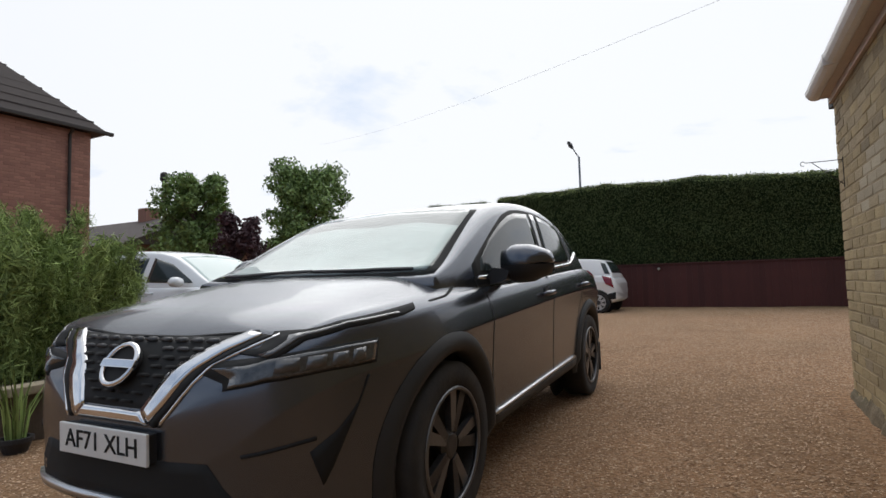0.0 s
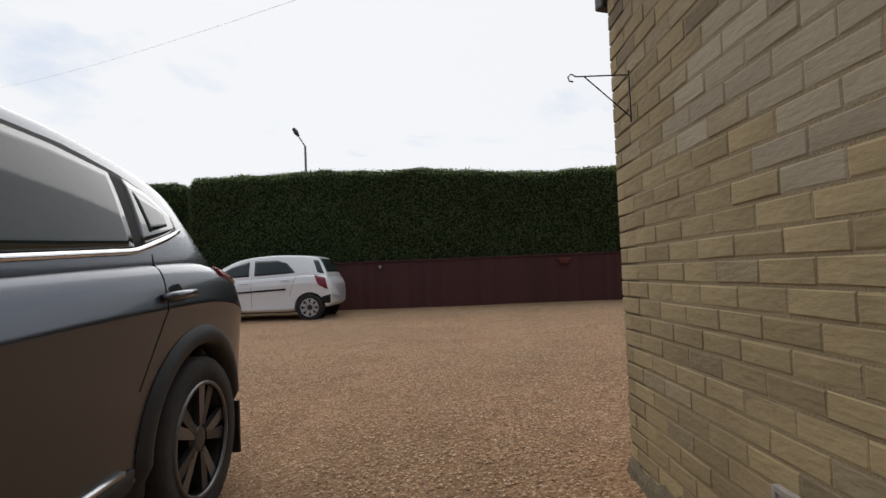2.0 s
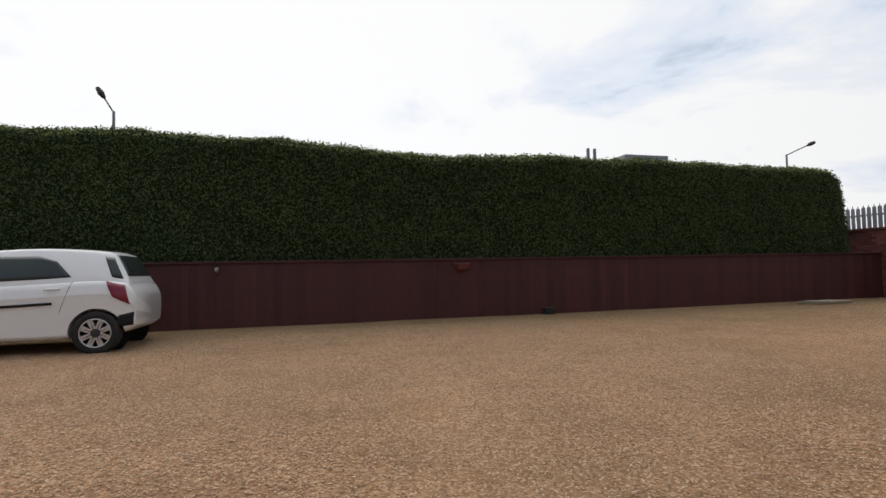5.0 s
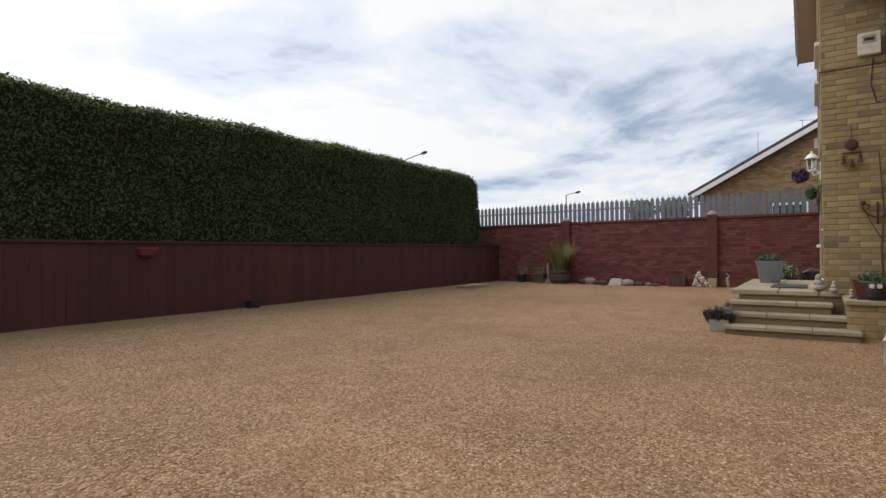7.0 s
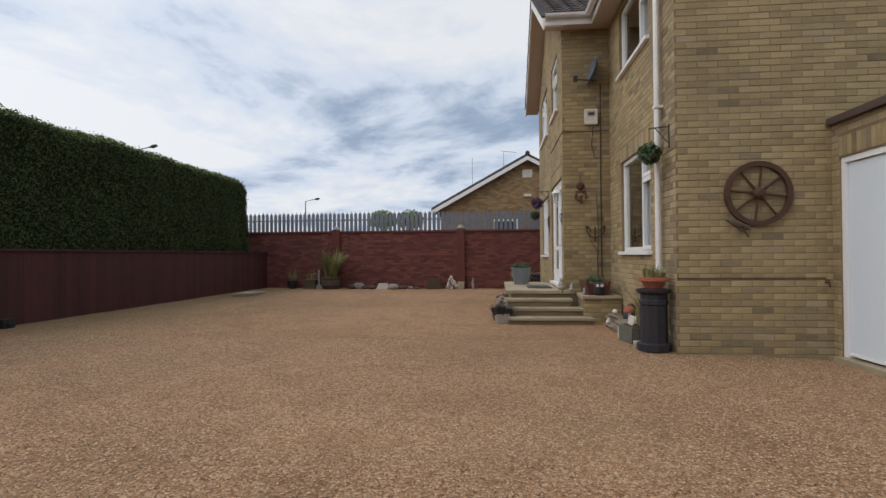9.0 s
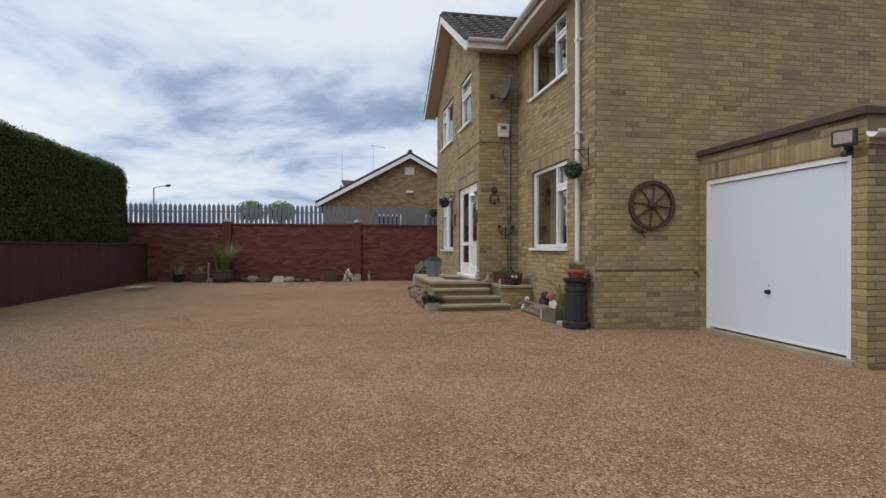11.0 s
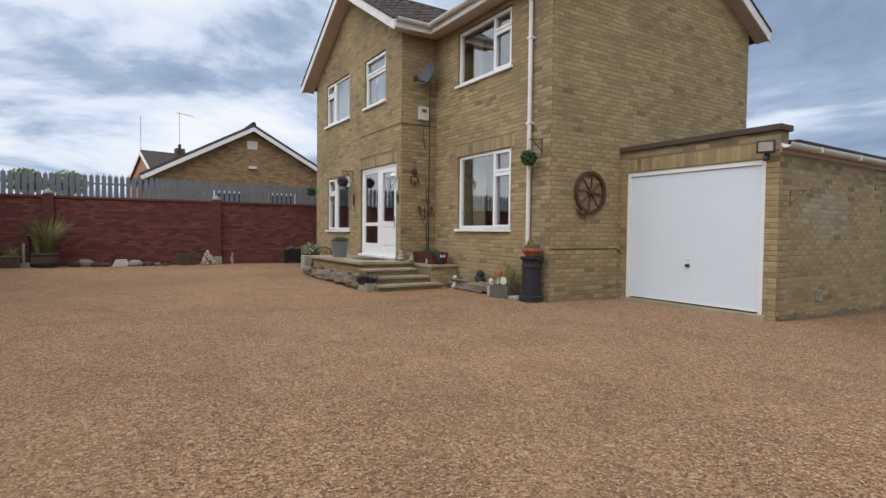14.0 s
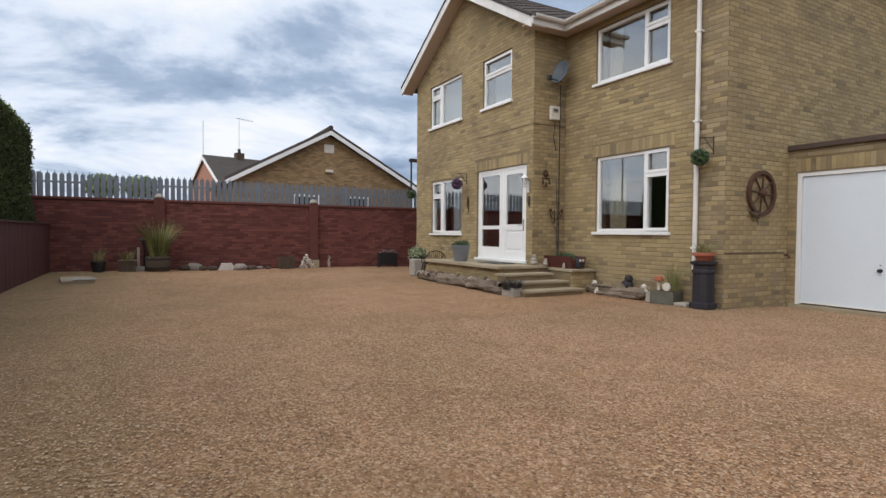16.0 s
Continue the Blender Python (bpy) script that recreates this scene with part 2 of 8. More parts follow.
def gravel_material():
    """Small loose stones, each of its own colour, over two sizes, with damp and mossy patches and a darker drive."""
    m = bpy.data.materials.new("gravel")
    m.use_nodes = True
    n, l = m.node_tree.nodes, m.node_tree.links
    b = n["Principled BSDF"]
    b.inputs["Roughness"].default_value, b.inputs["Specular IOR Level"].default_value = 0.92, 0.3
    tc = n.new("ShaderNodeTexCoord")
    warp = n.new("ShaderNodeTexNoise"); warp.inputs["Scale"].default_value = 25
    push = n.new("ShaderNodeMixRGB"); push.blend_type = "LINEAR_LIGHT"; push.inputs[0].default_value = 0.012
    l.new(tc.outputs["Object"], warp.inputs["Vector"]); l.new(tc.outputs["Object"], push.inputs[1]); l.new(warp.outputs["Color"], push.inputs[2])
    cols, heights = [], []
    for scale in (62, 125):
        v = n.new("ShaderNodeTexVoronoi"); v.inputs["Scale"].default_value = scale
        l.new(push.outputs[0], v.inputs["Vector"])
        sp = n.new("ShaderNodeSeparateColor"); l.new(v.outputs["Color"], sp.inputs[0])
        r = n.new("ShaderNodeValToRGB"); l.new(sp.outputs[0], r.inputs[0])
        els = r.color_ramp.elements
        els[0].position, els[0].color = 0.0, (0.085, 0.043, 0.020, 1)
        els[1].position, els[1].color = 1.0, (0.68, 0.51, 0.355, 1)
        for p, c in ((0.22, (0.280, 0.144, 0.067, 1)), (0.5, (0.385, 0.209, 0.103, 1)), (0.8, (0.515, 0.309, 0.170, 1))):
            els.new(p).color = c
        cols.append(r.outputs[0]); heights.append((v.outputs["Distance"], sp.outputs[1]))
    mx = n.new("ShaderNodeMix"); mx.data_type = "RGBA"; mx.inputs["Factor"].default_value = 0.4
    l.new(cols[0], mx.inputs[6]); l.new(cols[1], mx.inputs[7])
    # broad patches: damp brown, mossy grey-green, scuffed darker tracks
    col = mx.outputs[2]
    for scale, tint, amount, lo in ((0.35, (0.155, 0.108, 0.050), 0.38, 0.46), (1.6, (0.16, 0.090, 0.045), 0.32, 0.47), (11.0, (0.13, 0.070, 0.034), 0.36, 0.52)):
        sn = n.new("ShaderNodeTexNoise"); sn.inputs["Scale"].default_value, sn.inputs["Detail"].default_value = scale, 6
        l.new(tc.outputs["Object"], sn.inputs["Vector"])
        mr = n.new("ShaderNodeMapRange")
        mr.inputs["From Min"].default_value, mr.inputs["From Max"].default_value, mr.inputs["To Max"].default_value = lo, lo + 0.22, amount
        l.new(sn.outputs["Fac"], mr.inputs["Value"])
        k = n.new("ShaderNodeMix"); k.data_type = "RGBA"
        l.new(mr.outputs[0], k.inputs["Factor"]); l.new(col, k.inputs[6]); k.inputs[7].default_value = (*tint, 1)
        col = k.outputs[2]
    xyz = n.new("ShaderNodeSeparateXYZ"); l.new(tc.outputs["Object"], xyz.inputs[0])
    rag = n.new("ShaderNodeTexNoise"); rag.inputs["Scale"].default_value, rag.inputs["Detail"].default_value = 0.9, 5
    l.new(tc.outputs["Object"], rag.inputs["Vector"])
    wave = n.new("ShaderNodeMath"); wave.operation = "MULTIPLY_ADD"; wave.inputs[1].default_value = 4.0
    l.new(rag.outputs["Fac"], wave.inputs[0]); l.new(xyz.outputs["Y"], wave.inputs[2])
    # mossy towards the fence, browner and darker down the drive
    for a, z, amount, tint in ((15.2, 18.6, 0.55, (0.185, 0.150, 0.066)), (12.5, 4.5, 0.42, (0.150, 0.085, 0.040))):
        mr = n.new("ShaderNodeMapRange")
        mr.inputs["From Min"].default_value, mr.inputs["From Max"].default_value, mr.inputs["To Max"].default_value = a, z, amount
        l.new(wave.outputs[0], mr.inputs["Value"])
        k = n.new("ShaderNodeMix"); k.data_type = "RGBA"
        l.new(mr.outputs[0], k.inputs["Factor"]); l.new(col, k.inputs[6]); k.inputs[7].default_value = (*tint, 1)
        col = k.outputs[2]
    l.new(col, b.inputs["Base Color"])
    h = n.new("ShaderNodeMath"); h.operation = "SUBTRACT"
    l.new(heights[0][1], h.inputs[0]); l.new(heights[0][0], h.inputs[1])
    bp = n.new("ShaderNodeBump"); bp.inputs["Strength"].default_value, bp.inputs["Distance"].default_value = 0.9, 0.010
    l.new(h.outputs[0], bp.inputs["Height"]); l.new(bp.outputs[0], b.inputs["Normal"])
    return m


gravel = gravel_material()
pebble = material("pebble", (0.230, 0.121, 0.056), 0.9, vary=0.28, scale=20, fine=90, bump=0.2, tint=(0.45, 0.315, 0.205), pieces=0.85)
fence_wood = material("fence_wood", (0.060, 0.014, 0.012), 0.75, vary=0.25, scale=3, fine=40, bump=0.35, stretch=(3, 3, 0.3), pieces=0.3, tint=(0.078, 0.020, 0.017), stain=(0.030, 0.010, 0.010), stain_scale=0.8)
upvc = material("upvc", (0.80, 0.80, 0.80), 0.3, vary=0.03, scale=3, fine=30, bump=0.02)
gutter_white = material("gutter_white", (0.72, 0.70, 0.68), 0.4, vary=0.08, scale=4, fine=30, bump=0.04, stain=(0.45, 0.42, 0.38), stain_scale=2.5, stain_amount=0.35)
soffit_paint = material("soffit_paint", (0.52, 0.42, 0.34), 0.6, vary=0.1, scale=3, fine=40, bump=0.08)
garage_white = material("garage_white", (0.69, 0.755, 0.83), 0.35, vary=0.03, scale=1.5, fine=40, bump=0.03)
roof_tile = material("roof_tile", (0.040, 0.030, 0.026), 0.85, vary=0.3, scale=4, fine=60, bump=0.4, pieces=0.5, tint=(0.065, 0.05, 0.045))
felt = material("felt", (0.035, 0.035, 0.038), 0.9, vary=0.2, scale=3, fine=90, bump=0.3)
coping_dark = material("coping_dark", (0.075, 0.05, 0.04), 0.85, vary=0.3, scale=4, fine=60, bump=0.4)
concrete = material("concrete", (0.36, 0.30, 0.205), 0.9, vary=0.2, scale=5, fine=90, bump=0.4, stain=(0.16, 0.13, 0.09), stain_scale=1.5)
stone_grey = material("stone_grey", (0.34, 0.31, 0.27), 0.9, vary=0.3, scale=8, fine=60, bump=0.5)
white_stone = material("white_stone", (0.62, 0.58, 0.52), 0.85, vary=0.2, scale=12, fine=80, bump=0.4)
palisade_steel = material("palisade_steel", (0.165, 0.185, 0.215), 0.6, metal=0.15, vary=0.2, scale=4, fine=40, bump=0.1)
galvanised = material("galvanised", (0.19, 0.205, 0.225), 0.55, metal=0.4, vary=0.2, scale=4, fine=40, bump=0.1)
pane = glass_material("pane", (0.82, 0.86, 0.86), 0.012, 0.24)
dark_iron = material("dark_iron", (0.035, 0.028, 0.024), 0.6, metal=0.3, vary=0.3, scale=12, fine=80, bump=0.3)
rusty_iron = material("rusty_iron", (0.075, 0.035, 0.02), 0.85, vary=0.35, scale=14, fine=90, bump=0.4)
black_plastic = material("black_plastic", (0.018, 0.018, 0.02), 0.5, vary=0.15, scale=10, fine=90, bump=0.08)
black_glaze = material("black_glaze", (0.019, 0.016, 0.022), 0.7, vary=0.3, scale=8, fine=60, bump=0.2, stain=(0.04, 0.03, 0.034))
terracotta = material("terracotta", (0.33, 0.10, 0.055), 0.85, vary=0.2, scale=8, fine=60, bump=0.25)
# near-black core colour stands in for the shade between leaves
leaf_gap_shade = material("leaf_gap_shade", (0.016, 0.026, 0.010), 1.0, vary=0.4, scale=6, fine=40, bump=0.3, spec=0.1)
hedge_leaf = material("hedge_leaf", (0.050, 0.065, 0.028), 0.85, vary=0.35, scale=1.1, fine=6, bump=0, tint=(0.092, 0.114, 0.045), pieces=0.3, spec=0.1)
# yellower green of the hedge top, with light from above put into it
hedge_lit_leaf = material("hedge_lit_leaf", (0.06, 0.09, 0.022), 0.6, vary=0.4, scale=2, fine=14, bump=0, tint=(0.17, 0.21, 0.06), pieces=0.7, spec=0.25)
leaf_green = material("leaf_green", (0.10, 0.16, 0.05), 0.6, vary=0.4, scale=4, fine=20, bump=0, tint=(0.20, 0.29, 0.09), pieces=0.7, spec=0.3)
bush_leaf = material("bush_leaf", (0.145, 0.205, 0.055), 0.65, vary=0.4, scale=2, fine=20, bump=0, tint=(0.30, 0.38, 0.12), pieces=0.7, spec=0.2)
purple_leaf = material("purple_leaf", (0.035, 0.014, 0.02), 0.6, vary=0.3, scale=4, fine=20, bump=0, tint=(0.07, 0.03, 0.035), pieces=0.6)
bark = material("bark", (0.09, 0.065, 0.045), 0.95, vary=0.3, scale=6, fine=50, bump=0.6, stretch=(3, 3, 0.6))
driftwood = material("driftwood", (0.20, 0.155, 0.115), 0.9, vary=0.35, scale=5, fine=50, bump=0.6, stretch=(0.5, 3, 3), stain=(0.07, 0.05, 0.035), stain_scale=3)
# the dimness of the rooms is put into this one dark colour
room_shade = material("room_shade", (0.10, 0.09, 0.08), 0.9, vary=0.15, bump=0.1)
curtain_cloth = material("curtain_cloth", (0.55, 0.47, 0.33), 0.95, vary=0.12, scale=5, fine=120, bump=0.1)


# ---- ground ----
def smooth_step(a, b, v):
    s = min(1, max(0, (v - a) / (b - a)))   # falls where b is less than a
    return s * s * (3 - 2 * s)


def ground_z(x, y):
    """The drive climbs a little from the street to the yard before the house."""
    start = 1.0 + 3.0 * (1 - smooth_step(-0.9, 0.9, x))
    rise = -0.15 + 0.15 * smooth_step(start, max(8.0, start + 5.0), y)
    return rise + 0.04 * smooth_step(11, 16.5, y) + 0.03 * smooth_step(5, 15, x) * smooth_step(6, 9, y)


bm = bmesh.new()
xs = [-900, -300, -120, -60, -30] + [-20 + 0.5 * i for i in range(73)] + [24, 40, 90, 300, 900]
ys = [-900, -300, -120, -60, -30, -15] + [-8 + 0.5 * i for i in range(52)] + [24, 40, 90, 300, 900]
grid = [[bm.verts.new((x, y, ground_z(x, y) + (0.012 * noise.noise((x * 0.8, y * 0.8, 3)) if -20 < x < 16 and -8 < y < 18 else 0))) for x in xs] for y in ys]
for j in range(len(ys) - 1):
    for i in range(len(xs) - 1):
        bm.faces.new((grid[j][i], grid[j][i + 1], grid[j + 1][i + 1], grid[j + 1][i]))
tagged(part("ground", bm, gravel, smooth=True), "tan and ginger loose gravel drive and yard", "ground", kind="structure")


# ---- brick walls ----
def wall_cells(u0, u1, v0, v1, openings):
    us = sorted({u0, u1, *[c for o in openings for c in o[:2] if u0 < c < u1]})
    vs = sorted({v0, v1, *[c for o in openings for c in o[2:] if v0 < c < v1]})
    for a, b in zip(us, us[1:]):
        for c, d in zip(vs, vs[1:]):
            if not any(o[0] <= (a + b) / 2 <= o[1] and o[2] <= (c + d) / 2 <= o[3] for o in openings):
                yield a, b, c, d


def brick_faces(length, height, proud, rnd, chamfer=0.005):
    """Five faces of a worn brick that stands proud of its bed; u right, v up, w out."""
    l, h, c = length / 2, height / 2, chamfer
    j = lambda a: rnd.uniform(-a, a)
    v = [(-l, -h, 0), (l, -h, 0), (l, h, 0), (-l, h, 0)]
    v += [(x + j(0.0025), y + j(0.0025), proud + j(0.0015)) for x, y in ((-l + c, -h + c), (l - c, -h + c), (l - c, h - c), (-l + c, h - c))]
    return v, [(4, 5, 6, 7), (0, 1, 5, 4), (1, 2, 6, 5), (2, 3, 7, 6), (3, 0, 4, 7)]


def brick_wall(wall, origin, u_dir, w_dir, u0, u1, v0, v1, openings, material_, near=None, top=None, course=0.075, pitch=0.225, soldiers=(), seed=1, faded=None, darkish=None, proud=(0.002, 0.005)):
    """Lays bricks on a wall's face: those in the near stretch (u0, u1, v0, v1) as objects, the rest joined."""
    rnd = random.Random(seed)
    u_dir, w_dir, o = Vector(u_dir), Vector(w_dir), Vector(origin)
    base = Matrix((( u_dir.x, 0, w_dir.x), (u_dir.y, 0, w_dir.y), (u_dir.z, 1, w_dir.z)))
    alike, verts, faces, looks, count = {}, [], [], [], 0
    laid = []
    for row in range(int((v1 - v0) / course + 0.5)):
        v = v0 + row * course
        off = (row % 2) * pitch / 2
        u = u0 - off
        while u < u1 - 0.02:
            a, b = max(u, u0), min(u + pitch, u1)
            u += pitch
            lo_hi = (v, v + course)
            spans = [(a, b)]
            for (p, q, r, s) in list(openings) + list(soldiers):
                if lo_hi[1] > r + 0.01 and lo_hi[0] < s - 0.01:
                    spans = [w for (c, d) in spans for w in ((c, min(d, p)), (max(c, q), d)) if w[1] - w[0] > 0.03]
            for c, d in spans:
                if top:
                    lim = top(v + course)
                    c, d = max(c, lim[0]), min(d, lim[1])
                    if d - c < 0.03:
                        continue
                laid.append((c, d, v, v + course))
    for (p, q, r, s) in soldiers:
        n = max(1, round((q - p) / course))
        for i in range(n):
            laid.append((p + (q - p) * i / n, p + (q - p) * (i + 1) / n, r, s))
    for c, d, v, w in laid:
        length, height, mid = round(d - c - 0.004, 2), w - v - 0.009, Vector(((c + d) / 2, (v + w) / 2))
        out_ = rnd.uniform(*proud)
        spot = o + u_dir * mid.x + Vector((0, 0, mid.y))
        # the share of darker bricks can differ over the wall
        is_dark = bool(darkish) and rnd.random() < darkish(mid.x, mid.y)
        is_near = near and near[0] < mid.x < near[1] and near[2] < mid.y < near[3] and count < 300
        if is_near:
            pale = bool(faded) and ((mid.x - faded[0]) / faded[2]) ** 2 + ((mid.y - faded[1]) / faded[3]) ** 2 < rnd.uniform(0.3, 1.4)
            is_dark = is_dark and not pale
            key = (length, round(height, 3), rnd.randrange(9), pale, is_dark)
            if key not in alike:
                vs, fs = brick_faces(length, height, out_, rnd)
                me = bpy.data.meshes.new("brick")
                me.from_pydata([base @ Vector((x, y, z)) for x, y, z in vs], [], fs)
                me.materials.append(faded_brick if pale else dark_brick if is_dark else material_)
                alike[key] = me
            b = new("brick", alike[key])
            b.parent = wall
            b.location = spot
            count += 1
        else:
            vs, fs = brick_faces(length, height, out_, rnd)
            k = len(verts)
            verts += [spot + base @ Vector((x + rnd.uniform(-0.002, 0.002), y, z)) for x, y, z in vs]
            faces += [[k + i for i in f] for f in fs]
            looks += [int(is_dark)] * len(fs)
    if verts:
        me = bpy.data.meshes.new("brickwork")
        me.from_pydata(verts, [], faces)
        if darkish:
            me.materials.append(material_); me.materials.append(dark_brick)
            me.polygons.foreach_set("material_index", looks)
        tagged(link_mesh("brickwork", me, material_, wall), kind="stuff")


# ---- the house ----
GX, GF, GY = 0.865, 1.03, 5.11       # garage: side wall (before it is set askew), front corner and front wall
HX, HY, HB = 3.68, 6.77, 1.24        # house: gable wall, front wall, back wall
PX, PE, PY = 7.29, 12.69, 7.60       # wing: from, to, front wall
EAVE, RISE = 5.42, 0.585              # eaves height and roof slope
T = 0.28
WALLS = []


def backing(name, label, cells, place, material_):
    bm = bmesh.new()
    for a, b, c, d in cells:
        box(bm, *place(a, b, c, d))
    ob = part(name, bm, material_)
    tagged(ob, label, "wall", kind="structure")
    return ob


LW, UW = (4.69, 6.38, 1.17, 2.61), (4.72, 6.42, 4.03, 5.08)
W1, W2, WL = (10.16, 11.84, 3.97, 5.09), (8.06, 9.19, 3.99, 5.09), (10.13, 11.74, 1.12, 2.51)
FD, GD = (7.50, 9.40, 0.50, 2.57), (1.21, 3.54, 0.0, 2.15)

# gable wall
ridge_y, ridge_z = (HY + HB) / 2, EAVE + RISE * (HY - HB) / 2
wall_gable = part("wall_west", prism(bmesh.new(), [(HB, -0.2), (HY - T, -0.2), (HY - T, EAVE + RISE * T), (ridge_y, ridge_z), (HB, EAVE)], "x", HX, HX + T), buff_mortar)
tagged(wall_gable, "buff brick gable wall of a two-storey house", "wall", kind="structure")
# front wall of the main part and of the wing
wall_front = backing("wall_north", "buff brick front wall with white windows", wall_cells(HX, PX + T, -0.2, EAVE, [LW, UW]), lambda a, b, c, d: (a, b, HY - T, HY, c, d), buff_mortar)
wall_wing = backing("wall_wing", "buff brick gabled front wall with door and windows", wall_cells(PX, PE, -0.2, EAVE, [W1, W2, WL, FD]), lambda a, b, c, d: (a, b, PY - T, PY, c, d), buff_mortar)
WR = (PX + PE) / 2
wing_top = EAVE + RISE * (PE - PX) / 2
part("gable_peak", prism(bmesh.new(), [(PX, EAVE), (PE, EAVE), (WR, wing_top)], "y", PY - T, PY), buff_mortar, wall_wing)
wall_return = tagged(part("wall_return", boxed(PX, PX + T, HY, PY - T, -0.2, EAVE), buff_mortar), "narrow buff brick return wall of the wing", "wall", kind="structure")
tagged(part("wall_east", boxed(PE - T, PE, HB, PY - T, -0.2, EAVE), buff_mortar), "buff brick end wall", "wall", kind="structure")
tagged(part("wall_south", boxed(HX + T, PE - T, HB, HB + T, -0.2, EAVE), buff_mortar), "buff brick back wall", "wall", kind="structure")
part("floor_wing", boxed(PX + T, PE - T, HY - T, PY - T, 0.3, 0.5), room_shade)["kind"] = "structure"
part("ceiling_wing", boxed(PX + T, PE - T, HY - T, PY - T, 2.75, 2.95), room_shade)["kind"] = "structure"
tagged(part("floor", boxed(HX + T, PE - T, HB + T, HY - T, 0.3, 0.5), room_shade), "dim indoor floor", "floor", kind="structure")
tagged(part("ceiling", boxed(HX + T, PE - T, HB + T, HY - T, 2.75, 2.95), room_shade), "dim ceiling between the storeys", "ceiling", kind="structure")
# garage
GB = -4.0
wall_garage = tagged(part("wall_garage_side", boxed(GX, GX + 0.22, GB, GY - 0.22, -0.3, 2.33), pale_mortar), "buff brick side wall of the garage", "wall", kind="structure")
askew(wall_garage)
wall_garage_front = backing("wall_garage_front", "buff brick garage front with a soldier course", wall_cells(GF + 0.007, HX, -0.3, 2.52, [GD]), lambda a, b, c, d: (a, b, GY - 0.22, GY, c, d), buff_mortar)
tagged(part("wall_garage_back", boxed(GX + 0.3, HX, GB - 0.22, GB, -0.3, 2.33), buff_mortar), "buff brick back wall of the garage", "wall", kind="structure")
tagged(part("wall_garage_inner", boxed(HX - 0.2, HX, GB, HB, -0.3, 2.33), buff_mortar), "buff brick inner garage wall", "wall", kind="structure")
tagged(part("roof_garage", boxed(GF + 0.12, HX, GB - 0.25, GY - 0.22, 2.38, 2.45), felt), "flat black felt garage roof", "roof", kind="structure")


# ---- end wall and boundary ----
EX = 15.05
wall_end = tagged(part("wall_yard_end", boxed(EX, EX + 0.24, -2.0, 19.6, -0.2, 1.90), red_mortar), "red-brown brick yard wall with piers", "wall", kind="structure")


# ---- windows and doors ----
def frame_cells(bm, rect, panes, y0, y1):
    for a, b, c, d in wall_cells(*rect, panes):
        box(bm, a, b, y0, y1, c, d)
    return bm


def window(name, rect, face, panes, opener=None, blind=None):
    """A white window set back in its opening; panes are (x0, x1, z0, z1)."""
    x0, x1, z0, z1 = rect
    w = thing(name, "white plastic window frame with clear panes in a brick wall", "window", kind="structure")
    part("window_frame", frame_cells(bmesh.new(), rect, panes, face - 0.11, face - 0.04), upvc, w)
    part("window_sill", boxed(x0 - 0.05, x1 + 0.05, face - 0.05, face + 0.06, z0 - 0.055, z0 - 0.003, 0.008), upvc, w)
    for p in panes:
        g = part("pane", boxed(p[0] - 0.005, p[1] + 0.005, face - 0.082, face - 0.076, p[2] - 0.005, p[3] + 0.005), pane, w)
        g.visible_shadow = False
        if opener and p in opener:
            part("casement", frame_cells(bmesh.new(), (p[0] - 0.035, p[1] + 0.035, p[2] - 0.035, p[3] + 0.035), [(p[0] + 0.012, p[1] - 0.012, p[2] + 0.012, p[3] - 0.012)], face - 0.042, face - 0.022), upvc, w)
    return w


F = 0.06
lw_panes = [(5.25, 6.38 - F, 1.17 + F, 2.61 - F), (4.69 + F, 5.17, 1.17 + F, 2.14), (4.69 + F, 5.17, 2.24, 2.61 - F)]
window("window_1", LW, HY, lw_panes, lw_panes[1:])
uw_panes = [(5.29, 6.42 - F, 4.03 + F, 5.08 - F), (4.72 + F, 5.21, 4.03 + F, 4.70), (4.72 + F, 5.21, 4.80, 5.08 - F)]
window("window_2", UW, HY, uw_panes, uw_panes[1:])
w1_panes = [(10.16 + F, 11.22, 3.97 + F, 5.09 - F), (11.32, 11.84 - F, 3.97 + F, 4.72), (11.32, 11.84 - F, 4.82, 5.09 - F)]
window("window_3", W1, PY, w1_panes, w1_panes[1:])
w2_panes = [(8.06 + F, 9.19 - F, 3.99 + F, 4.66), (8.06 + F, 9.19 - F, 4.76, 5.09 - F)]
window("window_4", W2, PY, w2_panes, w2_panes[1:])
wl_panes = [(10.13 + F, 11.14, 1.12 + F, 2.51 - F), (11.24, 11.74 - F, 1.12 + F, 2.06), (11.24, 11.74 - F, 2.16, 2.51 - F)]
window("window_5", WL, PY, wl_panes, wl_panes[1:])

# front door: glazed side light and half-glazed leaf
door = thing("door_1", "white half-glazed front door with a glazed side light", "door", kind="structure")
d_panes = [(8.56, 9.31, 1.33, 2.47), (8.56, 9.31, 0.83, 1.23), (7.68, 8.29, 1.36, 2.40)]
part("door_frame", frame_cells(bmesh.new(), (7.50, 9.40, 0.56, 2.57), [(8.47, 9.33, 0.62, 2.50), (7.58, 8.39, 0.60, 2.50)], PY - 0.12, PY - 0.04), upvc, door)
part("side_light", frame_cells(bmesh.new(), (8.47, 9.33, 0.62, 2.50), [(8.54, 9.27, 1.30, 2.44), (8.54, 9.27, 0.82, 1.22)], PY - 0.10, PY - 0.055), upvc, door)
part("door_leaf", frame_cells(bmesh.new(), (7.58, 8.39, 0.60, 2.50), [(7.69, 8.28, 1.32, 2.40), (7.69, 8.28, 0.74, 1.20)], PY - 0.10, PY - 0.05), upvc, door)
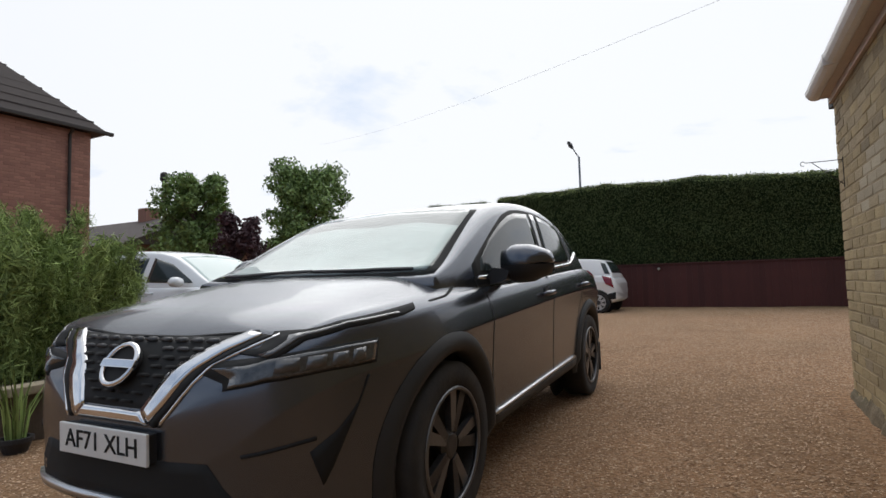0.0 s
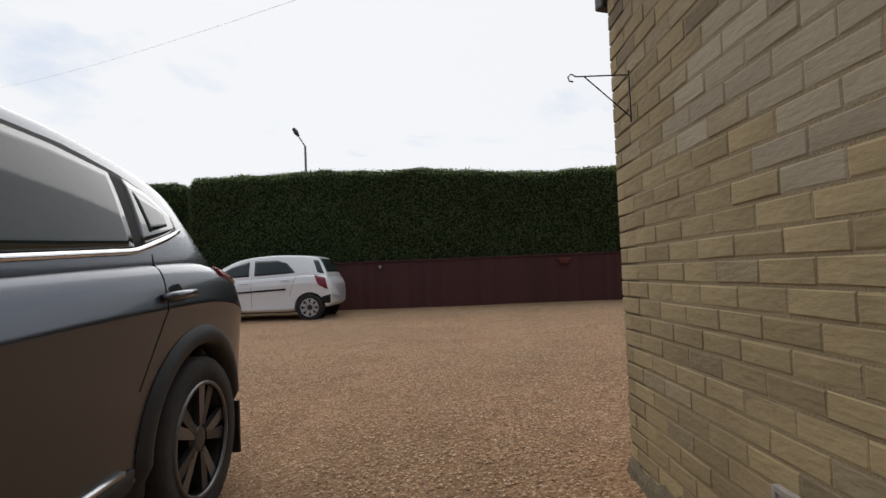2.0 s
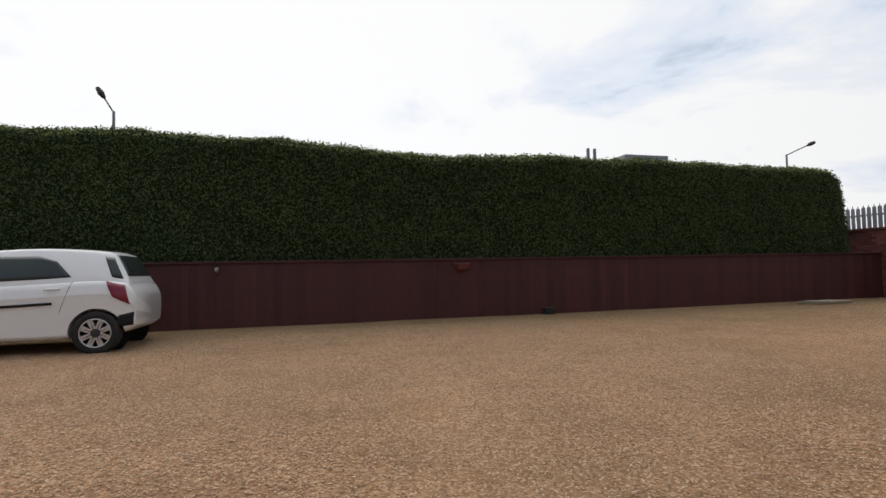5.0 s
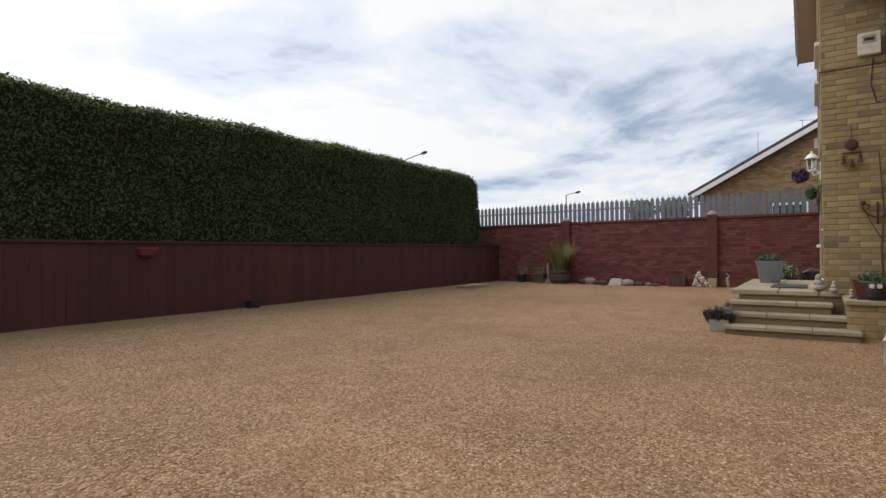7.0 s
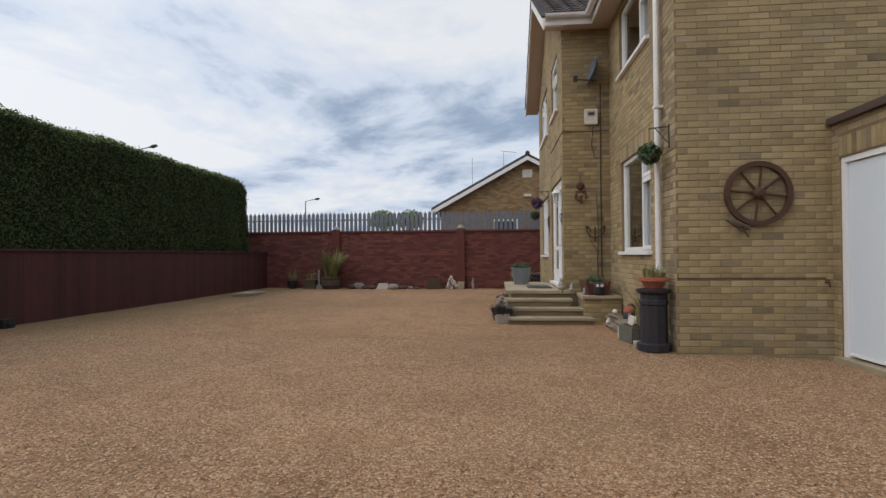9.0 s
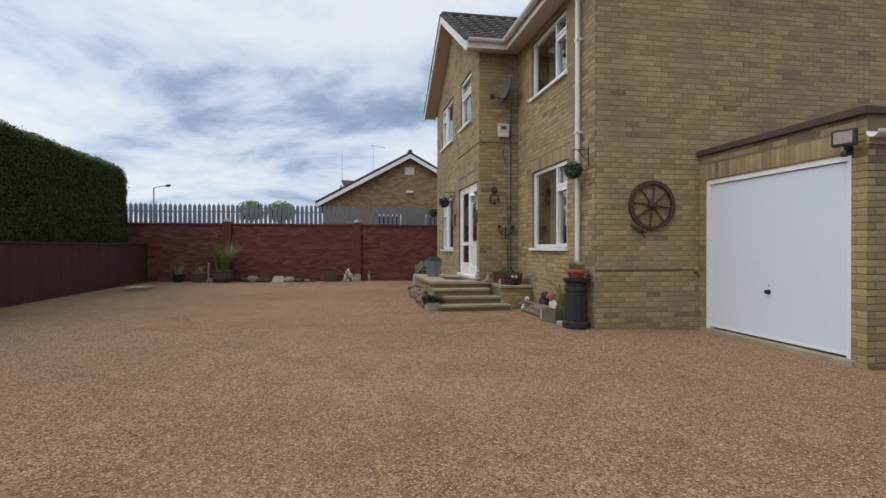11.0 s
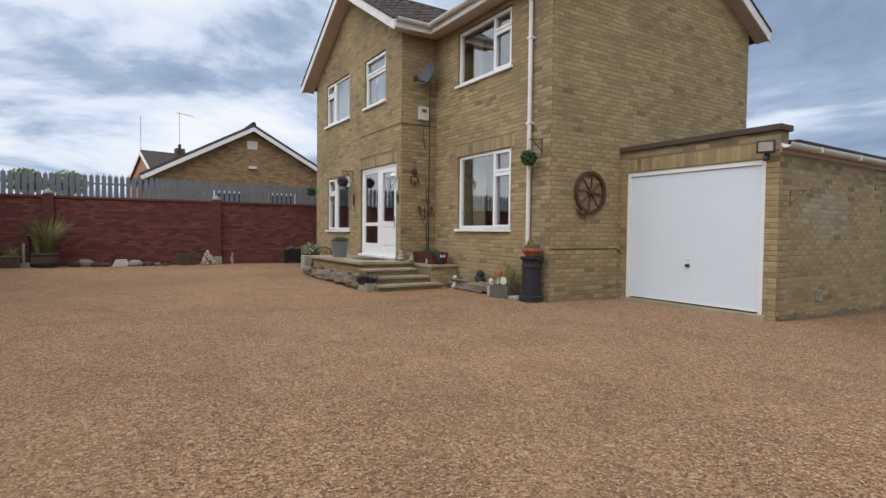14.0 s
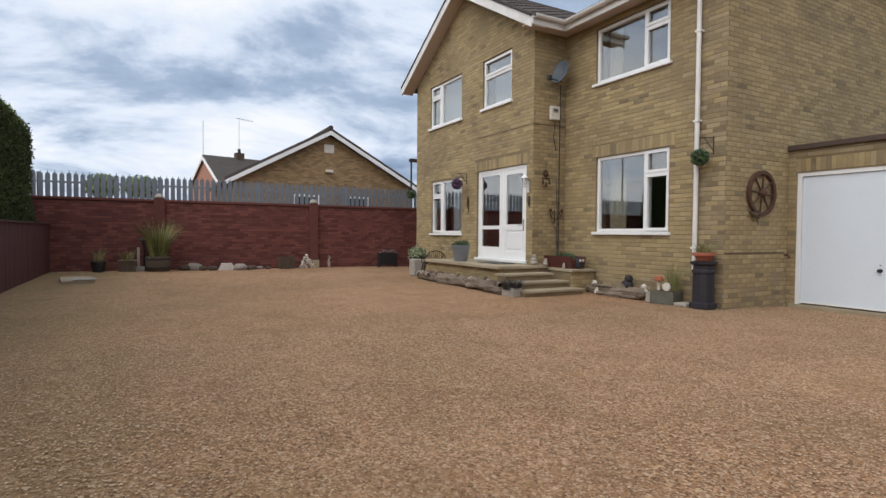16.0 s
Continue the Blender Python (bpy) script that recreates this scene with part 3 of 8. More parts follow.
bm = boxed(7.69, 8.28, PY - 0.09, PY - 0.07, 0.74, 1.20)
box(bm, 7.74, 8.23, PY - 0.085, PY - 0.058, 0.79, 1.15, 0.008)
part("door_panel", bm, upvc, door)
for a, b, c, d in [(8.54, 9.27, 1.30, 2.44), (8.54, 9.27, 0.82, 1.22), (7.69, 8.28, 1.32, 2.40)]:
    part("pane", boxed(a - 0.004, b + 0.004, PY - 0.08, PY - 0.074, c - 0.004, d + 0.004), pane, door).visible_shadow = False
chrome = material("chrome", (0.75, 0.75, 0.76), 0.15, metal=1.0, vary=0.05, bump=0)
bm = boxed(7.625, 7.655, PY - 0.05, PY - 0.04, 1.18, 1.42)
tube(bm, [(7.64, PY - 0.04, 1.30), (7.64, PY + 0.01, 1.30), (7.75, PY + 0.012, 1.30)], 0.010)
part("door_handle", bm, chrome, door, "chrome lever handle")
part("threshold", boxed(7.46, 9.44, PY - 0.12, PY + 0.05, 0.502, 0.56, 0.006), upvc, door)

# curtains, blinds and things that show behind the panes
def curtain(x0, x1, z0, z1, y, material_, label, folds=9):
    bm = bmesh.new()
    n = folds * 6
    rows = [[bm.verts.new((x0 + (x1 - x0) * i / n, y + 0.035 * math.sin(i * math.tau / 6) + d, z)) for i in range(n + 1)] for d in (0, 0.01) for z in (z0, z1)]
    for i in range(n):
        bm.faces.new((rows[0][i], rows[0][i + 1], rows[1][i + 1], rows[1][i]))
        bm.faces.new((rows[2][i], rows[3][i], rows[3][i + 1], rows[2][i + 1]))
    return tagged(part("curtain", bm, material_, smooth=True), label, "curtain")


net = material("net", (0.62, 0.64, 0.68), 0.9, vary=0.06, scale=4, fine=90, bump=0.05)
curtain(5.95, 6.36, 0.501, 2.66, HY - 0.38, curtain_cloth, "cream curtain drawn aside behind a ground floor window", 7)
curtain(4.62, 4.80, 0.501, 2.66, HY - 0.38, curtain_cloth, "cream curtain drawn aside behind a ground floor window", 3)
curtain(6.1, 6.42, 2.951, 5.1, HY - 0.38, curtain_cloth, "cream curtain behind an upstairs window", 5)
curtain(4.72, 5.0, 2.951, 5.1, HY - 0.38, net, "pale curtain behind an upstairs window", 4)
curtain(10.1, 11.9, 2.951, 5.12, PY - 0.40, net, "pale net curtain across an upstairs window", 26)
curtain(8.0, 9.25, 2.951, 5.12, PY - 0.40, net, "pale net curtain across an upstairs window", 18)
curtain(10.1, 11.2, 0.501, 2.55, PY - 0.40, net, "pale net curtain behind a ground floor window", 14)
tagged(part("partition_wall", boxed(PX + T, PE - T, HY - 0.9, HY - 0.75, 0.5, EAVE), room_shade), "dim inside partition wall", "wall", kind="structure")

# ---- roofs ----
def roof_slab(name, label, pts, thick, material_):
    bm = bmesh.new()
    lo = [bm.verts.new(p) for p in pts]
    hi = [bm.verts.new(Vector(p) + Vector((0, 0, thick))) for p in pts]
    bm.faces.new(lo[::-1]); bm.faces.new(hi)
    for i in range(len(pts)):
        bm.faces.new((lo[i], lo[(i + 1) % len(pts)], hi[(i + 1) % len(pts)], hi[i]))
    return tagged(part(name, bm, material_), label, "roof", kind="structure")


OV = 0.33
ze = EAVE - RISE * OV
roof_main_front = roof_slab("roof_main_north", "dark tiled roof slope over the front", [(HX - 0.28, HY + OV, ze), (HX - 0.28, ridge_y, ridge_z), (PE + 0.28, ridge_y, ridge_z), (PE + 0.28, HY + OV, ze)], 0.07, felt)
roof_slab("roof_main_south", "dark tiled roof slope over the back", [(HX - 0.28, HB - OV, ze), (PE + 0.28, HB - OV, ze), (PE + 0.28, ridge_y, ridge_z), (HX - 0.28, ridge_y, ridge_z)], 0.10, roof_tile)
roof_wing_west = roof_slab("roof_wing_west", "dark brown tiled roof slope of the wing", [(PX - OV, PY + OV, ze), (WR, PY + OV, wing_top), (WR, ridge_y, wing_top), (PX - OV, HY - 0.2, ze)], 0.07, felt)
roof_wing_east = roof_slab("roof_wing_east", "dark brown tiled roof slope of the wing", [(PE + OV, PY + OV, ze), (PE + OV, HY - 0.2, ze), (WR, ridge_y, wing_top), (WR, PY + OV, wing_top)], 0.10, roof_tile)

# one interlocking tile, with its roll, laid again and again
def tile_mesh():
    bm = bmesh.new()
    prof = [(-0.16, 0.0), (-0.05, 0.0), (-0.02, 0.03), (0.03, 0.045), (0.08, 0.03), (0.11, 0.0), (0.165, 0.0)]
    back = [bm.verts.new((x, 0.40, z)) for x, z in prof]
    front = [bm.verts.new((x, 0.0, z + 0.022)) for x, z in prof]
    foot = [bm.verts.new((x, 0.0, z - 0.004)) for x, z in prof]
    for i in range(len(prof) - 1):
        bm.faces.new((front[i], front[i + 1], back[i + 1], back[i]))
        bm.faces.new((foot[i], foot[i + 1], front[i + 1], front[i]))
    me = bpy.data.meshes.new("tile")
    bmesh.ops.recalc_face_normals(bm, faces=bm.faces)
    bm.to_mesh(me); bm.free()
    me.materials.append(roof_tile)
    return me


TILE = tile_mesh()
slope = math.atan(RISE)


def lay_tiles(roof, start, along, up, width, length, keep, limit=300):
    """Courses of tiles from the eaves upwards; along and up are plan directions."""
    along, upv = Vector(along), (Vector(up) + Vector((0, 0, RISE))).normalized()
    nrm = along.cross(upv).normalized()
    if nrm.z < 0:
        nrm = -nrm
    across = upv.cross(nrm)
    rot = Matrix((across, upv, nrm)).transposed().to_4x4()
    count = 0
    for r in range(int(length / 0.31)):
        for c in range(int(width / 0.31) + 1):
            p = Vector(start) + along * (0.155 + c * 0.31) + upv * (r * 0.31) + nrm * 0.075
            if keep(p) and count < limit:
                t = new("tile", TILE)
                t.parent = roof
                t.matrix_basis = Matrix.Translation(p) @ rot
                count += 1


lay_tiles(roof_wing_west, (PX - OV - 0.03, PY + OV, ze), (0, -1, 0), (1, 0, 0), 4.2, 3.45, lambda p: p.z > EAVE + RISE * (HY - p.y) - 0.3 and p.y > ridge_y)
lay_tiles(roof_main_front, (HX - 0.28, HY + OV + 0.03, ze), (1, 0, 0), (0, -1, 0), 6.6, 3.5, lambda p: p.z > EAVE + RISE * (p.x - PX) - 0.15)
# ridge tiles
bm = bmesh.new()
for a, b in [((WR, ridge_y, wing_top + 0.10), (WR, PY + OV, wing_top + 0.10)), ((HX - 0.28, ridge_y, ridge_z + 0.1), (PE + 0.28, ridge_y, ridge_z + 0.1))]:
    tube(bm, [a, b], 0.09, 8)
tagged(part("roof_ridge", bm, roof_tile), "dark half-round ridge tiles", "roof", kind="structure")


def barge(name, pts, depth, thick, axis, at, material_):
    """A sloping board under a verge: pts are (u, z) along the slope."""
    bm = bmesh.new()
    for (u0, z0), (u1, z1) in zip(pts, pts[1:]):
        prism(bm, [(u0, z0 - depth), (u1, z1 - depth), (u1, z1), (u0, z0)], axis, at, at + thick)
    return tagged(part(name, bm, material_), "white-painted barge board along a roof verge", "trim", kind="structure")


wing_line = [(PX - OV, ze + 0.08), (WR, wing_top + 0.08), (PE + OV, ze + 0.08)]
barge("trim_verge_wing", wing_line, 0.20, 0.03, "y", PY + OV, gutter_white)
main_line = [(HB - OV + 0.06, ze + 0.115), (ridge_y, ridge_z + 0.08), (HY + OV, ze + 0.08)]
barge("trim_verge_main", main_line, 0.20, 0.03, "x", HX - 0.31, gutter_white)
bm = bmesh.new()
for line, axis, at in ((wing_line, "y", PY + OV - 0.12), (main_line, "x", HX - 0.33)):
    for (u0, z0), (u1, z1) in zip(line, line[1:]):
        prism(bm, [(u0, z0 + 0.002), (u1, z1 + 0.002), (u1, z1 + 0.042), (u0, z0 + 0.042)], axis, at, at + 0.17)
tagged(part("roof_verge_tiles", bm, roof_tile), "dark tile edge along the roof verges", "roof", kind="structure")
# sloping soffits behind the barge boards
bm = bmesh.new()
for (u0, z0), (u1, z1) in zip(wing_line, wing_line[1:]):
    prism(bm, [(u0, z0 - 0.16), (u1, z1 - 0.16), (u1, z1 - 0.12), (u0, z0 - 0.12)], "y", PY + 0.003, PY + OV)
for (u0, z0), (u1, z1) in zip(main_line, main_line[1:]):
    prism(bm, [(u0, z0 - 0.16), (u1, z1 - 0.16), (u1, z1 - 0.12), (u0, z0 - 0.12)], "x", HX - 0.28, HX - 0.003)
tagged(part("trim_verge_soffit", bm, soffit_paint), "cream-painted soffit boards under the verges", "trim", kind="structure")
# level soffits, fascias
bm = bmesh.new()
box(bm, HX - 0.28, PX - 0.003, HY + 0.003, HY + OV, ze - 0.02, ze + 0.0)
box(bm, PX - OV, PX - 0.003, HY + OV, PY + OV - 0.003, ze - 0.02, ze + 0.0)
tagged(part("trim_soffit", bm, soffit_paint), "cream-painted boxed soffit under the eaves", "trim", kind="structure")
bm = bmesh.new()
box(bm, HX - 0.28, PX - OV, HY + OV, HY + OV + 0.02, ze - 0.06, ze + 0.09)
box(bm, PX - OV - 0.02, PX - OV, HY + OV, PY + OV, ze - 0.06, ze + 0.09)
tagged(part("trim_fascia", bm, gutter_white), "white fascia board under the eaves", "trim", kind="structure")


def gutter(bm, pts, r=0.06):
    """A half-round gutter, open at the top."""
    for a, b in zip(pts, pts[1:]):
        a, b = Vector(a), Vector(b)
        d = (b - a).normalized()
        s = d.cross(Vector((0, 0, 1)))
        rings = []
        for p in (a, b):
            rings.append([bm.verts.new(p + s * math.cos(math.pi + k * math.pi / 8) * q + Vector((0, 0, math.sin(math.pi + k * math.pi / 8) * q))) for q in (r, r - 0.006) for k in range(9)])
        for k in range(8):
            bm.faces.new((rings[0][k], rings[0][k + 1], rings[1][k + 1], rings[1][k]))
            bm.faces.new((rings[0][9 + k], rings[1][9 + k], rings[1][10 + k], rings[0][10 + k]))
        for q in rings:
            bm.faces.new((*q[:9], *q[:8:-1]))
    return bm


house_gutter = thing("gutter", "white half-round gutter and downpipe on the house front", "gutter")
gz = ze + 0.10
part("channel", gutter(bmesh.new(), [(HX - 0.30, HY + OV + 0.085, gz), (PX - OV - 0.085, HY + OV + 0.085, gz), (PX - OV - 0.085, PY + OV, gz)]), gutter_white, house_gutter)
bm = tube(bmesh.new(), [(4.13, HY + OV + 0.085, gz - 0.03), (4.13, HY + OV + 0.085, gz - 0.14), (4.13, HY + 0.07, gz - 0.42), (4.13, HY + 0.07, 0.55)], 0.036, 10)
part("downpipe", bm, gutter_white, house_gutter)
for z in (0.9, 2.9, 4.3):
    part("pipe_clip", boxed(4.08, 4.18, HY + 0.005, HY + 0.11, z, z + 0.035, 0.004), gutter_white, house_gutter)

# chimney on the main roof
chimney = thing("chimney", "brown brick chimney stack on the tiled roof", "chimney", (6.6, ridge_y - 0.3, ridge_z - 0.35))
part("stack", boxed(-0.3, 0.3, -0.28, 0.28, 0, 0.9), coping_dark, chimney)
part("cap", boxed(-0.35, 0.35, -0.33, 0.33, 0.9, 0.98, 0.01), concrete, chimney)
part("pot", lathe(bmesh.new(), [(0.12, 0.98), (0.13, 1.0), (0.10, 1.05), (0.10, 1.22), (0.13, 1.25)], 14), terracotta, chimney)

# ---- garage details ----
gdoor = thing("door_2", "white up-and-over garage door, closed", "garage door", kind="structure")
part("door_frame", frame_cells(bmesh.new(), (1.21, 3.54, -0.02, 2.15), [(1.275, 3.475, -0.03, 2.085)], GY - 0.09, GY - 0.015), upvc, gdoor)
bm = boxed(1.28, 3.47, GY - 0.085, GY - 0.045, 0.035, 2.08, 0.012)
part("door_leaf", bm, garage_white, gdoor)
bm = boxed(1.275, 3.475, GY - 0.05, GY - 0.038, 0.03, 0.06)
part("bottom_rail", bm, upvc, gdoor)
bm = lathe(bmesh.new(), [(0.030, 0), (0.030, 0.012), (0.016, 0.016), (0.016, 0.030), (0.026, 0.034), (0.026, 0.05)], 14, (2.375, GY - 0.045, 0.62), "y")
box(bm, 2.35, 2.40, GY - 0.008, GY + 0.0, 0.60, 0.605)
part("door_handle", bm, black_plastic, gdoor, "black turning handle")
part("door_lock", lathe(bmesh.new(), [(0.012, 0), (0.012, 0.006), (0.008, 0.008)], 10, (2.375, GY - 0.045, 0.70), "y"), chrome, gdoor)
tagged(part("garage_threshold", boxed(1.15, 3.6, GY - 0.2, GY + 0.06, -0.12, 0.006, 0.008), concrete), "rough concrete sill under the garage door", "sill", kind="structure")
bm = boxed(GF - 0.03, HX - 0.003, GY - 0.27, GY + 0.06, 2.52, 2.60, 0.006)
tagged(part("trim_garage_coping", bm, coping_dark), "dark brown coping along the garage front", "trim", kind="structure")
g_gutter = thing("garage_gutter", "white plastic gutter with a painted fascia along the garage roof", "gutter")
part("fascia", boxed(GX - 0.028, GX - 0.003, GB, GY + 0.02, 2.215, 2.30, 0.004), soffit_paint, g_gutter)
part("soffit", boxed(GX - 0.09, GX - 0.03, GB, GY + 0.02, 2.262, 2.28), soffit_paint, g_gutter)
part("channel", gutter(bmesh.new(), [(GX - 0.105, GB, 2.335), (GX - 0.105, GY + 0.07, 2.335)], 0.07), gutter_white, g_gutter)
for y in (4.3, 3.0, 1.6, 0.2):
    part("bracket", boxed(GX - 0.179, GX - 0.03, y, y + 0.022, 2.262, 2.342, 0.004), gutter_white, g_gutter)
part("felt_edge", boxed(GX - 0.10, GX + 0.2, GB, GY - 0.27, 2.345, 2.41, 0.006), felt, g_gutter, "black roofing felt edge")
askew(g_gutter)


def floodlight(at, turn):
    f = thing("floodlight", "black floodlight with a square glass on a bracket", "light", at, turn)
    part("housing", boxed(-0.11, 0.11, -0.035, 0.035, -0.085, 0.085, 0.012), black_plastic, f)
    part("lens", boxed(-0.085, 0.085, 0.034, 0.040, -0.06, 0.06, 0.003), stone_grey, f, "pale frosted lens")
    bm = boxed(-0.02, 0.02, -0.10, -0.03, -0.13, -0.05, 0.005)
    box(bm, -0.035, 0.035, -0.115, -0.09, -0.17, -0.08, 0.006)
    part("bracket", bm, black_plastic, f)
    part("sensor", lathe(bmesh.new(), [(0.03, -0.19), (0.035, -0.16), (0.02, -0.13)], 10), black_plastic, f)
    return f


floodlight((1.13, GY + 0.17, 2.29), 20)


def air_vent(at, turn):
    v = thing("air_vent", "grey plastic louvred air vent in the garage wall", "vent", at, turn)
    part("frame", frame_cells(bmesh.new(), (-0.062, 0.062, -0.078, 0.078), [(-0.048, 0.048, -0.064, 0.064)], -0.002, 0.018), stone_grey, v)
    part("backing", boxed(-0.05, 0.05, 0, 0.004, -0.066, 0.066), black_plastic, v)
    for i in range(5):
        part("slat", boxed(-0.049, 0.049, 0.003, 0.012, -0.062 + i * 0.026, -0.044 + i * 0.026), stone_grey, v)
    return v


askew(air_vent((GX - 0.012, 3.90, 0.24), 90))


def hook(at, turn, size=0.22):
    """A hanging basket bracket: arm, brace, wall plate and curled end."""
    h = thing("basket_bracket", "thin black iron hanging basket bracket on a brick wall", "bracket", at, turn)
    part("wall_plate", boxed(-0.004, 0.004, 0, 0.005, -size * 0.9, 0.02), dark_iron, h)
    bm = tube(bmesh.new(), [(0, 0, 0), (0, size, 0), (0, size + 0.02, 0.012), (0, size + 0.035, 0.0), (0, size + 0.03, -0.018), (0, size + 0.012, -0.022)], 0.003, 6)
    part("arm", bm, dark_iron, h)
    part("brace", tube(bmesh.new(), [(0, 0.003, -size * 0.8), (0, size * 0.85, 0)], 0.0028, 6), dark_iron, h)
    return h


askew(hook((GX - 0.012, 4.84, 1.715), 90, 0.23))
askew(hook((GX - 0.012, 2.0, 1.95), 90, 0.10))
askew(hook((GX - 0.012, 1.75, 1.6), 90, 0.10))

# ---- terrace and steps ----
tagged(part("terrace_base", boxed(7.02, 10.05, PY + 0.02, 8.55, -0.1, 0.44), buff_mortar), "low buff brick terrace before the door", "terrace", kind="structure")
tagged(part("terrace_side", boxed(6.35, 7.27, HY + 0.02, 7.40, -0.1, 0.40), buff_mortar), "low buff brick wall beside the steps", "terrace", kind="structure")
tagged(part("terrace_fill", boxed(7.02, 7.27, 7.40, PY + 0.02, -0.1, 0.435), buff_mortar), "brick corner of the terrace", "terrace", kind="structure")
tagged(part("terrace_cap", boxed(6.30, 7.27, HY + 0.03, 7.42, 0.40, 0.45, 0.008), concrete), "tan paving slabs on the low wall", "terrace", kind="structure")
steps = thing("steps", "four shallow tan paving-slab steps with brick risers", "steps", kind="structure")
for i, (x0, y0, y1, z) in enumerate([(6.10, 7.27, 8.64, 0.11), (6.40, 7.31, 8.64, 0.235), (6.70, 7.52, 8.64, 0.365)]):
    part("riser", boxed(x0 + 0.03, 7.02, y0 + 0.02, y1 - 0.02, -0.1, z - 0.045), buff_mortar, steps)
    for k in range(3):
        a, b = y0 + (y1 - y0) * k / 3, y0 + (y1 - y0) * (k + 1) / 3
        part("tread", boxed(x0, x0 + 0.36, a + 0.003, b - 0.003, z - 0.043, z, 0.006), concrete, steps)
for k in range(5):
    for j in range(2):
        x0, x1 = 6.98 + k * 0.62, 6.98 + (k + 1) * 0.62
        y0, y1 = [(PY + 0.06, 8.10), (8.10, 8.65)][j]
        part("slab", boxed(x0 + 0.004, x1 - 0.004, y0 + 0.004, y1 - 0.004, 0.44, 0.493 + 0.004 * ((k + j) % 2), 0.006), concrete, steps)
part("slab", boxed(6.98, 7.27, 7.44, PY + 0.05, 0.44, 0.492, 0.006), concrete, steps)


# ---- yard fence, hedge and end wall ----
def leaf_mesh(name, points, normals, size, material_, parent=None, seed=1, long=1.6, spread=0.9):
    """Many small pointed leaves, one to a point, turned at random about the given normals."""
    r = np.random.default_rng(seed)
    n = len(points)
    p = np.asarray(points, float)
    d = np.asarray(normals, float) + r.normal(0, spread, (n, 3))
    d /= np.linalg.norm(d, axis=1)[:, None] + 1e-9
    s = np.cross(d, r.normal(0, 1, (n, 3)))
    s /= np.linalg.norm(s, axis=1)[:, None] + 1e-9
    u = np.cross(d, s)
    k = (size * r.uniform(0.6, 1.4, n))[:, None]
    v = np.stack([p - u * k * long * 0.5, p + s * k * 0.4 - d * k * 0.1, p + u * k * long * 0.5, p - s * k * 0.4 - d * k * 0.1], 1).reshape(-1, 3)
    me = bpy.data.meshes.new(name)
    me.vertices.add(4 * n); me.loops.add(4 * n); me.polygons.add(n)
    me.vertices.foreach_set("co", v.ravel())
    me.loops.foreach_set("vertex_index", np.arange(4 * n))
    me.polygons.foreach_set("loop_start", np.arange(0, 4 * n, 4))
    me.update(calc_edges=True)
    return link_mesh(name, me, material_, parent)


FENCE_Y = 16.60
fence = tagged(part("fence", boxed(-13.0, EX, FENCE_Y + 0.03, FENCE_Y + 0.07, -0.1, 1.24), fence_wood), "dark red-brown stained board fence below the hedge", "fence", kind="structure")
part("capping_rail", boxed(-13.0, EX, FENCE_Y - 0.025, FENCE_Y + 0.09, 1.245, 1.285, 0.006), fence_wood, fence)
board = bpy.data.meshes.new("board")
bm = boxed(-0.0728, 0.0728, 0, 0.024, 0, 1.235, 0.002)
bm.to_mesh(board); bm.free()
board.materials.append(fence_wood)
rnd = random.Random(4)
x = -13.0 + 0.08
while x < EX - 0.05:
    b = new("board", board)
    b.parent = fence
    b.location = (x, FENCE_Y + rnd.uniform(0, 0.005), ground_z(x, FENCE_Y) - 0.03 + rnd.uniform(0, 0.01))
    x += 0.147


def hedge_height(x):
    return 3.73 - 0.22 * smooth_step(-1.0, 2.5, x) + 0.08 * smooth_step(2.5, 5.5, x) - 0.07 * smooth_step(8.5, 13, x) - 0.03 * smooth_step(5.5, 8.0, -x) + 0.06 * noise.noise((x * 0.8, 0, 5))


def hedge_core(x0, x1, y0, y1, round_end=0.9):
    """A clipped block with rounded shoulders and an uneven face."""
    bm = bmesh.new()
    nx = int((x1 - x0) / 0.25)
    prof_n = 22
    rings = []
    for i in range(nx + 1):
        x = x0 + (x1 - x0) * i / nx
        end = min((x - x0) / 0.35, (x1 - x) / round_end)
        drop = (0.30 if x - x0 < 0.4 else 0.65) * max(0, 1 - end) ** 2
        zt = hedge_height(x) - drop
        inset = 0.35 * max(0, 1 - end) ** 2
        ring = []
        for k in range(prof_n + 1):
            a = k / prof_n
            if a < 0.4:
                y, z = y0 + 0.03, 1.15 + (zt - 0.25 - 1.15) * a / 0.4
            elif a < 0.6:
                q = (a - 0.4) / 0.2 * math.pi / 2
                y, z = y0 + 0.28 - 0.25 * math.cos(q), zt - 0.25 + 0.25 * math.sin(q)
            else:
                y, z = y0 + 0.28 + (y1 - y0 - 0.28) * (a - 0.6) / 0.4, zt
            w = 0.10 * noise.noise((x * 1.1, y * 1.1, z * 1.1)) + 0.07 * noise.noise((x * 3, y * 3, z * 3))
            ring.append(bm.verts.new((x, y + inset + w * (a < 0.6), z + w * (a >= 0.4))))
        ring.append(bm.verts.new((x, y1, 1.15)))
        rings.append(ring)
    for a, b in zip(rings, rings[1:]):
        for k in range(prof_n + 1):
            bm.faces.new((a[k], a[k + 1], b[k + 1], b[k]))
    bm.faces.new(rings[0]); bm.faces.new(rings[-1][::-1])
    return bm


